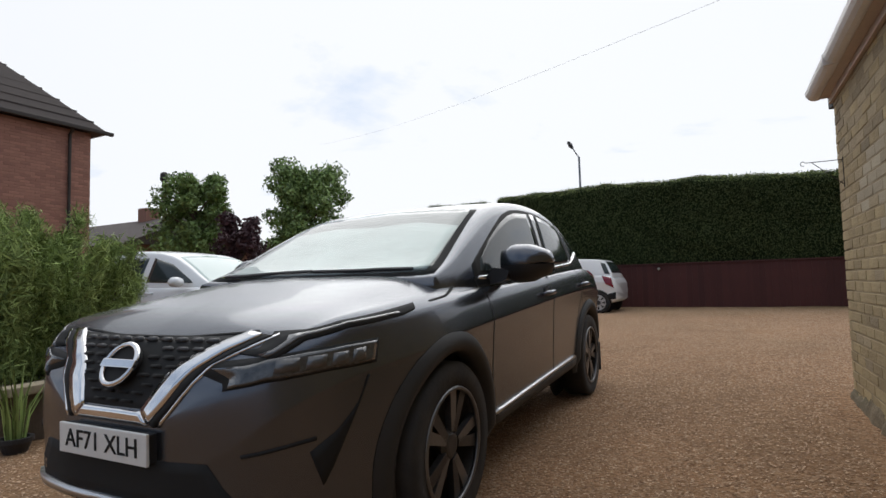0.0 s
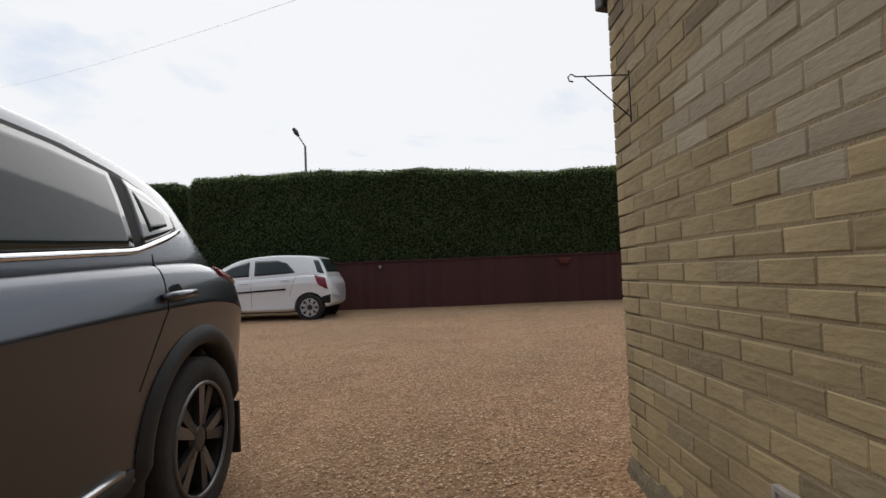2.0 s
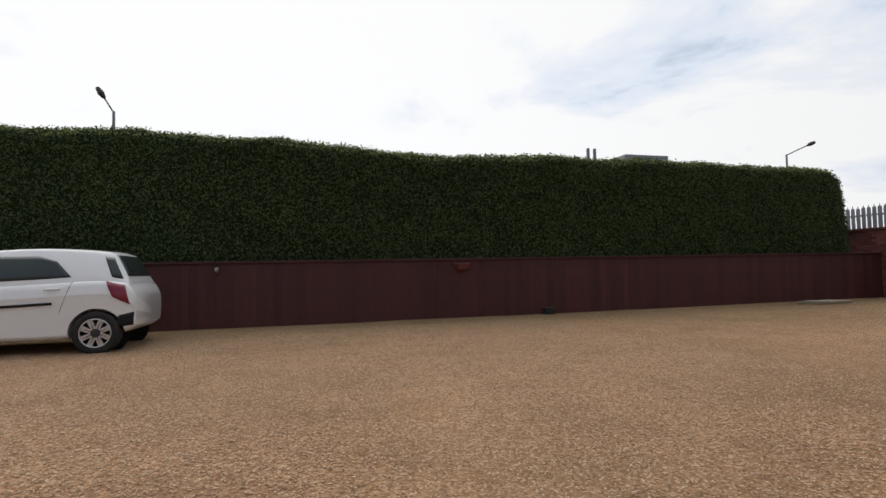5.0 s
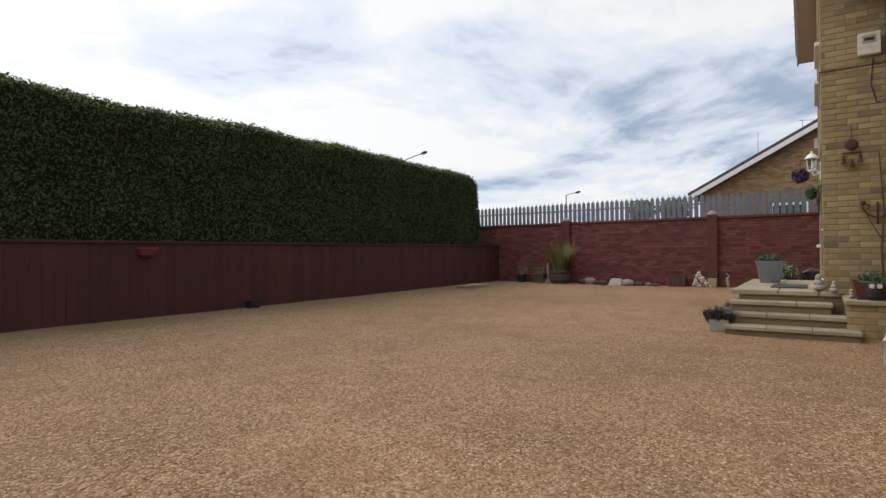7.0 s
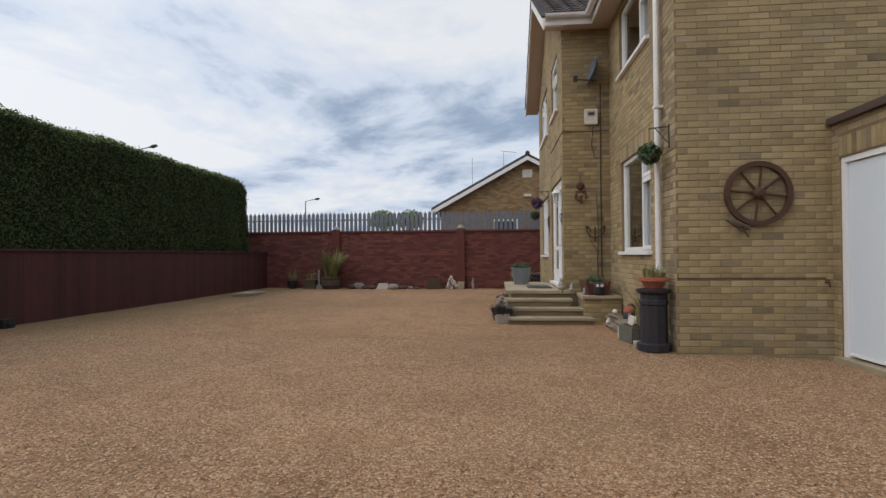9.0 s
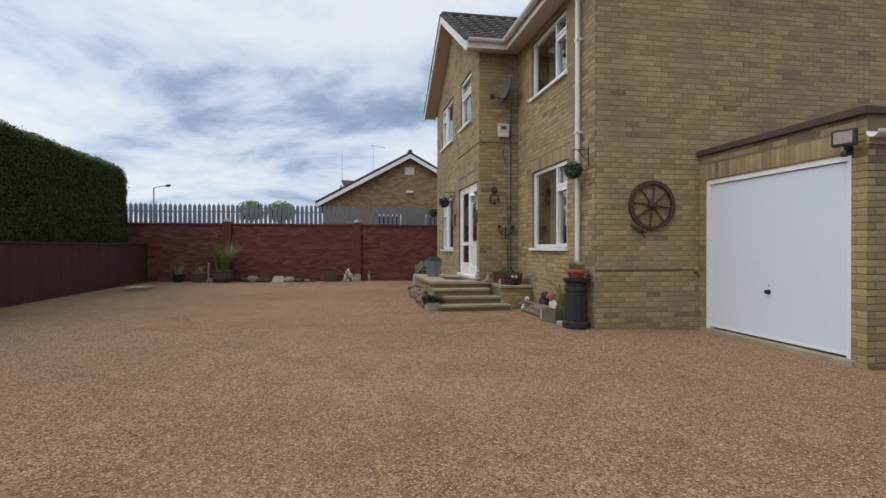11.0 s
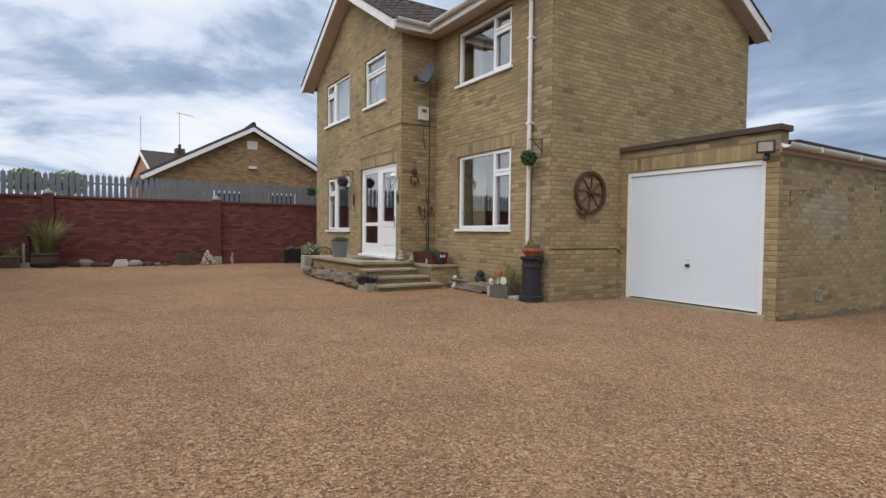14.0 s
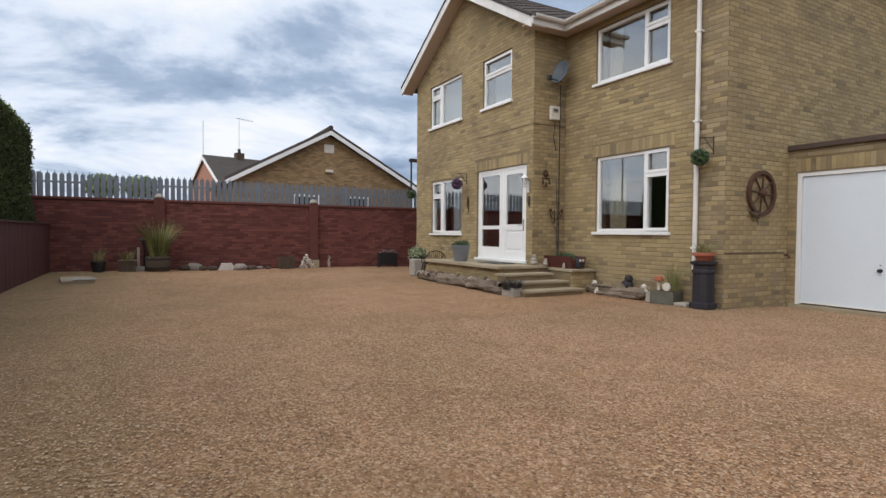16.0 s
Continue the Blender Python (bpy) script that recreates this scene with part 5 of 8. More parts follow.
# the large grey car beside the drive: local y runs from nose to tail
suv = new("car")
tagged(suv, "dark grey crossover car with chrome grille parked on gravel", "car")
suv.matrix_basis = ASKEW @ pose(-1.925, 1.20, -0.155, 1.45, 0, 0.6) @ Matrix.Diagonal((1.0, 1.03, 0.955, 1))
body = [(0.0, 0.30, 0.34, 0.62, 0.66), (0.03, 0.48, 0.28, 0.71, 0.75), (0.08, 0.60, 0.25, 0.79, 0.83), (0.16, 0.71, 0.23, 0.875, 0.915), (0.30, 0.82, 0.21, 0.945, 0.985), (0.6, 0.895, 0.20, 0.98, 1.052), (0.9, 0.915, 0.22, 1.005, 1.105),
        (1.25, 0.912, 0.23, 1.02, 1.135), (1.8, 0.908, 0.23, 1.04, 1.06), (2.6, 0.910, 0.23, 1.07, 1.09), (3.2, 0.914, 0.23, 1.085, 1.11), (3.75, 0.912, 0.25, 1.085, 1.115), (4.0, 0.905, 0.28, 1.06, 1.09),
        (4.17, 0.888, 0.31, 1.02, 1.045), (4.28, 0.85, 0.35, 0.975, 0.995), (4.34, 0.78, 0.40, 0.90, 0.93)]
cabin = [(0.98, 1.0, 0.78, 0.76, 1.095), (1.2, 1.01, 0.82, 0.75, 1.185), (1.5, 1.02, 0.85, 0.725, 1.345), (1.8, 1.03, 0.86, 0.695, 1.495), (2.05, 1.04, 0.865, 0.675, 1.58), (2.5, 1.06, 0.865, 0.665, 1.635),
         (3.0, 1.07, 0.862, 0.65, 1.63), (3.4, 1.08, 0.855, 0.63, 1.585), (3.76, 1.08, 0.835, 0.61, 1.52), (3.95, 1.07, 0.81, 0.60, 1.45), (4.04, 1.06, 0.79, 0.60, 1.34), (4.16, 1.03, 0.76, 0.62, 1.17), (4.26, 1.0, 0.72, 0.63, 1.03)]
arches = [(0.88, 0.35, 0.42), (3.65, 0.31, 0.42)]
shell = car_shell(suv, body, cabin, arches, grey_paint, 0.915)
for u, z in ((0.88, 0.34), (3.65, 0.285)):
    for s in (-1, 1):
        car_wheel(suv, u, 0.80, z, 0.37, 0.262, 5, "split", s)
for u, z, _ in arches:
    arch_ring(suv, u, z, 0.41, 0.495, shell, False, cladding)
    arch_ring(suv, u, z, 0.41, 0.495, shell, True, cladding)
# glass
shell.patch("windscreen", "top", [(-0.70, 1.06), (0.0, 0.99), (0.70, 1.06)], [(-0.585, 1.84), (0.0, 1.90), (0.585, 1.84)], screen_glass, suv, 0.016, 20, 12)
shell.patch("cabin_top", "top", [(-0.64, 1.42), (0.0, 1.37), (0.64, 1.42)], [(-0.585, 1.83), (0.0, 1.89), (0.585, 1.83)], headlining, suv, 0.005, 20, 8, label="dim cabin behind the windscreen")
shell.patch("sunshade", "top", [(-0.67, 1.10), (0.0, 1.03), (0.67, 1.10)], [(-0.615, 1.62), (-0.3, 1.67), (0.0, 1.64), (0.3, 1.68), (0.615, 1.60)], shade_foil, suv, 0.008, 24, 12, label="crumpled silver foil sunshade")
shell.patch("windscreen_surround", "top", [(-0.745, 1.04), (0.0, 0.965), (0.745, 1.04)], [(-0.61, 1.88), (0.0, 1.935), (0.61, 1.88)], gap_black, suv, 0.003, 20, 12)
shell.both("window_surround", "side", [(1.34, 1.085), (1.8, 1.085), (2.6, 1.112), (3.28, 1.145), (3.54, 1.20), (3.74, 1.250)], [(1.36, 1.15), (1.54, 1.25), (1.78, 1.371), (2.03, 1.485), (2.21, 1.532), (2.44, 1.553), (2.78, 1.550), (3.11, 1.527), (3.40, 1.480), (3.60, 1.425), (3.76, 1.315)], gap_black, suv, lift=0.003, n=40, m=10)
shell.both("front_side_window", "side", [(1.42, 1.11), (1.8, 1.105), (2.42, 1.118)], [(1.46, 1.175), (1.67, 1.300), (1.91, 1.410), (2.11, 1.480), (2.26, 1.512), (2.55, 1.528)], car_glass, suv, lift=0.006, n=24, m=10)
shell.both("door_pillar", "side", [(2.46, 1.115), (2.545, 1.118)], [(2.60, 1.535), (2.72, 1.535)], pillar_gloss, suv, lift=0.006, n=4, m=8)
shell.both("rear_side_window", "side", [(2.585, 1.125), (2.9, 1.138), (3.28, 1.158)], [(2.775, 1.528), (3.03, 1.508), (3.34, 1.462)], car_glass, suv, lift=0.006, n=18, m=10)
shell.both("quarter_panel", "side", [(3.35, 1.172), (3.54, 1.210), (3.73, 1.256)], [(3.44, 1.455), (3.60, 1.415), (3.745, 1.315)], pillar_gloss, suv, lift=0.006, n=14, m=8)
shell.both("quarter_window", "side", [(3.45, 1.225), (3.64, 1.262)], [(3.47, 1.40), (3.66, 1.335)], car_glass, suv, lift=0.009, n=8, m=6)
shell.both("belt_trim", "side", [(1.38, 1.068), (1.8, 1.066), (2.16, 1.080), (2.6, 1.098), (3.28, 1.128), (3.54, 1.182), (3.76, 1.238)], [(1.38, 1.085), (1.8, 1.086), (2.16, 1.100), (2.6, 1.118), (3.28, 1.150), (3.54, 1.206), (3.77, 1.256)], chrome, suv, lift=0.010, n=40, m=2)
shell.patch("rear_window", "rear", [(-0.60, 1.10), (0.60, 1.10)], [(-0.52, 1.38), (0.52, 1.38)], car_glass, suv, 0.005, 14, 6)
# shut lines and lower trims
for a, b in [((1.36, 0.40), (1.36, 0.96)), ((1.36, 0.96), (1.33, 1.07)), ((2.50, 0.36), (2.50, 1.09)), ((3.18, 0.62), (3.36, 0.90)), ((3.36, 0.90), (3.40, 1.13))]:
    shell.both("door_gap", "side", [a, b], [(a[0] + 0.007, a[1]), (b[0] + 0.007, b[1])], gap_black, suv, lift=0.0015, n=14, m=1)
shell.both("sill_cladding", "side", [(1.34, 0.235), (3.12, 0.235)], [(1.32, 0.345), (3.14, 0.355)], cladding, suv, lift=0.012, n=14, m=4)
shell.both("sill_trim", "side", [(1.38, 0.340), (3.08, 0.355)], [(1.38, 0.356), (3.08, 0.373)], alloy_bright, suv, lift=0.016, n=14, m=2)
shell.both("bonnet_gap", "side", [(0.80, 0.988), (0.95, 1.0), (1.12, 1.035)], [(0.80, 0.994), (0.95, 1.007), (1.12, 1.043)], gap_black, suv, lift=0.002, n=14, m=1)
for u, z in ((2.37, 0.935), (3.45, 0.955)):
    for s in (-1, 1):
        sp, nr = shell.drop("side", u, z)
        x = sp.x
        # flat black disc stands in for the shaded hollow behind the handle
        part("recess_shade", lathe(bmesh.new(), [(0.048, s * (x - 0.01)), (0.048, s * (x + 0.002))], 20, (0, u, z), "x"), gap_black, suv)
        bm = tube(bmesh.new(), [(s * (x + 0.004), u - 0.12, z), (s * (x + 0.030), u - 0.09, z + 0.002), (s * (x + 0.036), u, z + 0.004), (s * (x + 0.030), u + 0.09, z + 0.004), (s * (x + 0.004), u + 0.12, z + 0.004)], [0.012, 0.018, 0.019, 0.018, 0.012], 8)
        part("door_handle", bm, grey_paint, suv, smooth=True)
# door mirrors
for s in (-1, 1):
    keys = [(0.86, 0.01, 0.03), (0.89, 0.08, 0.088), (0.96, 0.112, 0.115), (1.05, 0.108, 0.106), (1.135, 0.075, 0.066), (1.16, 0.02, 0.02)]
    bm = bmesh.new()
    rings = []
    for x, ru, rz in keys:
        ring = []
        for k in range(18):
            c, d = math.cos(k * math.tau / 18), math.sin(k * math.tau / 18)
            c, d = math.copysign(abs(c) ** 0.7, c), math.copysign(abs(d) ** 0.7, d)
            ring.append(bm.verts.new((s * x, 1.63 + c * ru * (1.25 if c < 0 else 0.7), 1.155 + d * rz * (0.92 if d > 0 else 0.85) + 0.10 * (x - 0.97) * (d < 0))))
        rings.append(ring)
    for a, b in zip(rings, rings[1:]):
        for k in range(18):
            bm.faces.new((a[k], a[(k + 1) % 18], b[(k + 1) % 18], b[k]))
    bm.faces.new(rings[0]); bm.faces.new(rings[-1])
    mir = part("door_mirror", bm, grey_paint, suv, smooth=True)
    bm = bmesh.new()
    rings = []
    for x, ru, rz in keys:
        rings.append([bm.verts.new((s * (x + 0.001), 1.63 + math.cos(math.pi + k * math.pi / 10) * (ru + 0.003) * (1.25 if k < 5 else 0.7), 1.14 + math.sin(math.pi + k * math.pi / 10) * (rz - 0.008))) for k in range(11)])
    for a, b in zip(rings, rings[1:]):
        for k in range(10):
            bm.faces.new((a[k], a[k + 1], b[k + 1], b[k]))
    part("mirror_underside", bm, black_plastic, mir, smooth=True)
    part("mirror_stalk", prism(bmesh.new(), [(0.80, 1.02), (0.93, 1.06), (0.95, 1.11), (0.86, 1.13), (0.80, 1.07)] if s > 0 else [(-0.80, 1.02), (-0.80, 1.07), (-0.86, 1.13), (-0.95, 1.11), (-0.93, 1.06)], "y", 1.50, 1.66), black_plastic, mir)
# front: grille, chrome, badge, lamps, plate, bumper
shell.patch("grille", "front", [(-0.165, 0.668), (0.165, 0.668)], [(-0.455, 0.912), (0.0, 0.898), (0.455, 0.912)], gap_black, suv, 0.004, 26, 10)
shell.patch("bonnet_gap", "front", [(-0.50, 0.921), (-0.2, 0.902), (0.2, 0.902), (0.50, 0.921)], [(-0.50, 0.928), (-0.2, 0.908), (0.2, 0.908), (0.50, 0.928)], gap_black, suv, 0.003, 26, 1)
for r in range(8):
    z = 0.684 + r * 0.029
    w = 0.160 + (z - 0.668) * 1.15
    k = int(w / 0.04) + 1
    for c in range(-k, k + 1):
        x = c * 0.078 + (0.039 if r % 2 else 0)
        if abs(x) + 0.055 < w and not (abs(x) < 0.10 and abs(z - 0.80) < 0.075):
            shell.patch("grille_bar", "front", [(x - 0.027, z), (x + 0.027, z)], [(x - 0.023, z + 0.010), (x + 0.023, z + 0.010)], gap_black if r < 6 else alloy_dark, suv, 0.013, 2, 1)
for s in (False, True):
    shell.patch("chrome_bar", "front", [(0.205, 0.622), (0.265, 0.690), (0.335, 0.795), (0.43, 0.862), (0.535, 0.914)], [(0.165, 0.662), (0.205, 0.735), (0.255, 0.812), (0.36, 0.872), (0.475, 0.922)], chrome, suv, 0.012, 20, 3, s)
    shell.patch("grille_edge", "front", [(0.235, 0.612), (0.315, 0.705), (0.395, 0.812), (0.58, 0.910)], [(0.21, 0.622), (0.27, 0.690), (0.34, 0.795), (0.54, 0.914)], gap_black, suv, 0.008, 18, 2, s)
    shell.patch("chrome_line", "front", [(0.258, 0.614), (0.326, 0.707), (0.412, 0.818), (0.602, 0.912)], [(0.250, 0.616), (0.318, 0.710), (0.404, 0.824), (0.595, 0.918)], chrome, suv, 0.007, 18, 2, s)
    shell.patch("headlight", "side", [(0.05, 0.742), (0.107, 0.766), (0.24, 0.790), (0.395, 0.796)], [(0.072, 0.815), (0.128, 0.852), (0.20, 0.866), (0.30, 0.878), (0.428, 0.882)], gap_black, suv, 0.004, 18, 6, s)
    shell.patch("headlight_lens", "side", [(0.058, 0.752), (0.11, 0.775), (0.24, 0.798), (0.385, 0.805)], [(0.078, 0.808), (0.130, 0.842), (0.20, 0.857), (0.30, 0.869), (0.415, 0.873)], lamp_clear, suv, 0.008, 18, 6, s)
    for u in (0.125, 0.185, 0.245, 0.305):
        shell.patch("led", "side", [(u, 0.786 + u * 0.08), (u + 0.048, 0.790 + u * 0.08)], [(u + 0.012, 0.828 + u * 0.08), (u + 0.056, 0.832 + u * 0.08)], lamp_led, suv, 0.012, 3, 2, s)
    shell.patch("light_blade", "side", [(0.126, 0.846), (0.207, 0.908), (0.33, 0.938), (0.57, 0.956)], [(0.124, 0.853), (0.205, 0.917), (0.33, 0.946), (0.57, 0.963)], lamp_led, suv, 0.007, 20, 2, s)
    shell.patch("light_blade_edge", "side", [(0.128, 0.836), (0.207, 0.898), (0.33, 0.929), (0.586, 0.949), (0.665, 0.966)], [(0.122, 0.858), (0.203, 0.922), (0.32, 0.952), (0.51, 0.970), (0.69, 0.989)], gap_black, suv, 0.005, 22, 3, s)
    shell.patch("bumper_slot", "side", [(0.225, 0.40), (0.290, 0.565), (0.366, 0.757)], [(0.190, 0.52), (0.270, 0.592), (0.330, 0.670), (0.360, 0.757)], gap_black, suv, 0.004, 18, 3, s)
    # black strip paints the shade under the bumper's crease
    shell.patch("bumper_crease", "side", [(0.065, 0.522), (0.14, 0.546), (0.205, 0.560)], [(0.062, 0.532), (0.14, 0.556), (0.205, 0.572)], gap_black, suv, 0.006, 10, 1, s)
    shell.patch("tail_light", "side", [(3.97, 1.022), (4.285, 0.960)], [(3.94, 1.066), (4.255, 1.006)], lamp_red, suv, 0.010, 10, 4, s)
shell.patch("rear_bumper", "rear", [(-0.79, 0.42), (0.79, 0.42)], [(-0.79, 0.62), (0.79, 0.62)], cladding, suv, 0.012, 18, 4)
shell.patch("rear_trim", "rear", [(-0.66, 0.66), (0.66, 0.66)], [(-0.66, 0.676), (0.66, 0.676)], chrome, suv, 0.010, 14, 2)
shell.patch("tail_lamp_bar", "rear", [(-0.78, 0.86), (0.78, 0.86)], [(-0.77, 0.91), (0.77, 0.91)], lamp_red, suv, 0.010, 18, 3)
shell.patch("chrome_base", "front", [(-0.205, 0.618), (0.205, 0.618)], [(-0.168, 0.660), (0.168, 0.660)], chrome, suv, 0.012, 16, 3)
shell.patch("lower_grille", "front", [(-0.56, 0.345), (0.56, 0.345)], [(-0.44, 0.50), (0.44, 0.50)], gap_black, suv, 0.004, 16, 4)
shell.patch("bumper_lip", "front", [(-0.60, 0.310), (0.60, 0.310)], [(-0.60, 0.340), (0.60, 0.340)], alloy_bright, suv, 0.018, 18, 2)
bz = shell.drop("front", 0, 0.800)[0].y
badge = part("badge", tube(bmesh.new(), [(math.cos(k * math.tau / 32) * 0.080, bz - 0.034, 0.800 + math.sin(k * math.tau / 32) * 0.078) for k in range(32)], 0.011, 8, closed=True), chrome, suv, "plain chrome ring badge", smooth=True)
badge.matrix_basis = Matrix.Translation((0, bz, 0.800)) @ pose(0, 0, 0, -30, 0, 0) @ Matrix.Translation((0, -bz, -0.800))
part("badge_disc", lathe(bmesh.new(), [(0.078, bz - 0.030), (0.078, bz - 0.010)], 28, (0, 0, 0.800), "y"), gap_black, badge)
part("badge_bar", boxed(-0.092, 0.092, bz - 0.046, bz - 0.028, 0.784, 0.816, 0.003), chrome, badge)
pz = shell.drop("front", 0, 0.54)[0].y
plate = part("number_plate", boxed(-0.245, 0.245, pz - 0.040, pz - 0.028, 0.488, 0.600, 0.004), plate_white, suv, "white number plate with black letters")
part("plate_holder", boxed(-0.24, 0.24, pz - 0.029, pz + 0.01, 0.495, 0.593), black_plastic, suv)
text_mesh("AF71 XLH", 0.094, gap_black, plate, Matrix.Translation((0.0, pz - 0.0415, 0.544)) @ pose(0, 0, 0, 90, 0, 0))
for x0, x1 in ((-0.62, 0.02), (0.05, 0.62)):
    pts = [shell.drop("top", x0 + (x1 - x0) * i / 8, 1.06 - 0.05 * (1 - abs(x0 + (x1 - x0) * i / 8)) + (0.02 if i > 4 else 0)) for i in range(9)]
    part("wiper", tube(bmesh.new(), [p + n * 0.022 for p, n in pts], 0.011, 6), black_plastic, suv)
part("mud_flap", boxed(0.70, 0.90, 4.07, 4.09, 0.06, 0.34, 0.006), black_plastic, suv)
part("mud_flap", boxed(-0.90, -0.70, 4.07, 4.09, 0.06, 0.34, 0.006), black_plastic, suv)
part("aerial", tube(bmesh.new(), [(0, 3.45, 1.54), (0, 3.62, 1.60)], [0.02, 0.004], 6), black_plastic, suv)

# the small white hatchback by the fence
def hatchback(m, name_label, scale=1.0, group=""):
    car = new("car")
    tagged(car, name_label, "car")
    car.matrix_basis = m
    body = [(0.0, 0.42, 0.28, 0.62, 0.66), (0.04, 0.58, 0.22, 0.72, 0.77), (0.14, 0.70, 0.20, 0.79, 0.83), (0.35, 0.765, 0.19, 0.84, 0.90), (0.7, 0.79, 0.19, 0.90, 0.97), (1.0, 0.797, 0.20, 0.92, 0.97),
            (1.8, 0.797, 0.20, 0.95, 0.97), (2.6, 0.797, 0.20, 0.98, 1.0), (3.1, 0.79, 0.22, 1.0, 1.03), (3.4, 0.772, 0.26, 0.97, 1.0), (3.52, 0.745, 0.30, 0.91, 0.94), (3.59, 0.68, 0.36, 0.78, 0.82)]
    cabin = [(0.68, 0.88, 0.66, 0.64, 0.95), (0.9, 0.90, 0.71, 0.62, 1.07), (1.15, 0.92, 0.735, 0.59, 1.22), (1.45, 0.93, 0.75, 0.565, 1.37), (1.8, 0.94, 0.752, 0.555, 1.45), (2.3, 0.95, 0.75, 0.55, 1.48),
             (2.8, 0.97, 0.745, 0.54, 1.465), (3.15, 0.98, 0.735, 0.525, 1.43), (3.29, 0.98, 0.72, 0.515, 1.385), (3.40, 0.97, 0.70, 0.53, 1.20), (3.50, 0.95, 0.66, 0.54, 0.98)]
    arch = [(0.69, 0.29, 0.335), (3.13, 0.29, 0.335)]
    sh = car_shell(car, body, cabin, arch, white_paint, 0.797)
    for u in (0.69, 3.13):
        for s in (-1, 1):
            car_wheel(car, u, 0.69, 0.29, 0.29, 0.20, 8, "wire", s)
    sh.patch("windscreen", "top", [(-0.60, 0.76), (0.0, 0.69), (0.60, 0.76)], [(-0.50, 1.44), (0, 1.50), (0.50, 1.44)], screen_glass, car, 0.005, 16, 8)
    sh.both("front_side_window", "side", [(0.98, 0.985), (1.5, 1.0), (1.80, 1.01)], [(1.02, 1.02), (1.40, 1.24), (1.78, 1.345)], car_glass, car, lift=0.006, n=12, m=6)
    sh.both("rear_side_window", "side", [(1.92, 1.015), (2.5, 1.04), (2.82, 1.06)], [(1.90, 1.352), (2.40, 1.35), (2.62, 1.28)], car_glass, car, lift=0.006, n=12, m=6)
    sh.patch("rear_window", "rear", [(-0.55, 1.06), (0.55, 1.06)], [(-0.47, 1.36), (0.47, 1.36)], car_glass, car, 0.006, 10, 5)
    sh.both("rear_window_wrap", "side", [(3.30, 1.05), (3.43, 1.02)], [(3.18, 1.34), (3.29, 1.32)], car_glass, car, lift=0.006, n=4, m=5)
    for a, b in [((0.98, 0.34), (0.95, 0.93)), ((1.86, 0.32), (1.86, 0.98)), ((2.70, 0.58), (2.84, 1.0))]:
        sh.both("door_gap", "side", [a, b], [(a[0] + 0.006, a[1]), (b[0] + 0.006, b[1])], gap_black, car, lift=0.0015, n=12, m=1)
    sh.both("side_moulding", "side", [(1.06, 0.625), (2.62, 0.69)], [(1.06, 0.660), (2.62, 0.725)], gap_black, car, lift=0.016, n=12, m=2)
    sh.both("headlight", "side", [(0.12, 0.66), (0.46, 0.76)], [(0.13, 0.72), (0.58, 0.86)], lamp_clear, car, lift=0.006, n=10, m=3)
    sh.both("tail_light", "side", [(3.33, 0.78), (3.53, 0.67)], [(3.24, 0.99), (3.47, 0.93)], lamp_red, car, lift=0.010, n=8, m=6)
    sh.both("bumper_insert", "side", [(3.36, 0.36), (3.56, 0.38)], [(3.40, 0.52), (3.57, 0.56)], gap_black, car, lift=0.006, n=6, m=3)
    for u, z in ((1.70, 0.86), (2.62, 0.90)):
        sp, _ = sh.drop("side", u, z)
        for s in (-1, 1):
            part("door_handle", tube(bmesh.new(), [(s * (sp.x + 0.002), u - 0.09, z), (s * (sp.x + 0.028), u - 0.06, z), (s * (sp.x + 0.028), u + 0.06, z + 0.004), (s * (sp.x + 0.002), u + 0.09, z + 0.004)], 0.014, 8), white_paint, car, smooth=True)
    for s in (-1, 1):
        bm = lathe(bmesh.new(), [(0.02, 0.74), (0.065, 0.78), (0.08, 0.84), (0.075, 0.90), (0.04, 0.94)], 14, (0, 0, 0), "x")
        bmesh.ops.transform(bm, matrix=Matrix.Translation((0, 1.10, 1.0)) @ Matrix.Diagonal((s, 1.0, 0.85, 1)), verts=bm.verts)
        part("door_mirror", bm, white_paint, car, smooth=True)
    return car


hatchback(pose(-5.89, 14.83, 0.005, 0, 0, -91.5) @ Matrix.Diagonal((1.0, 0.985, 0.97, 1)), "small white five-door hatchback parked by the board fence")


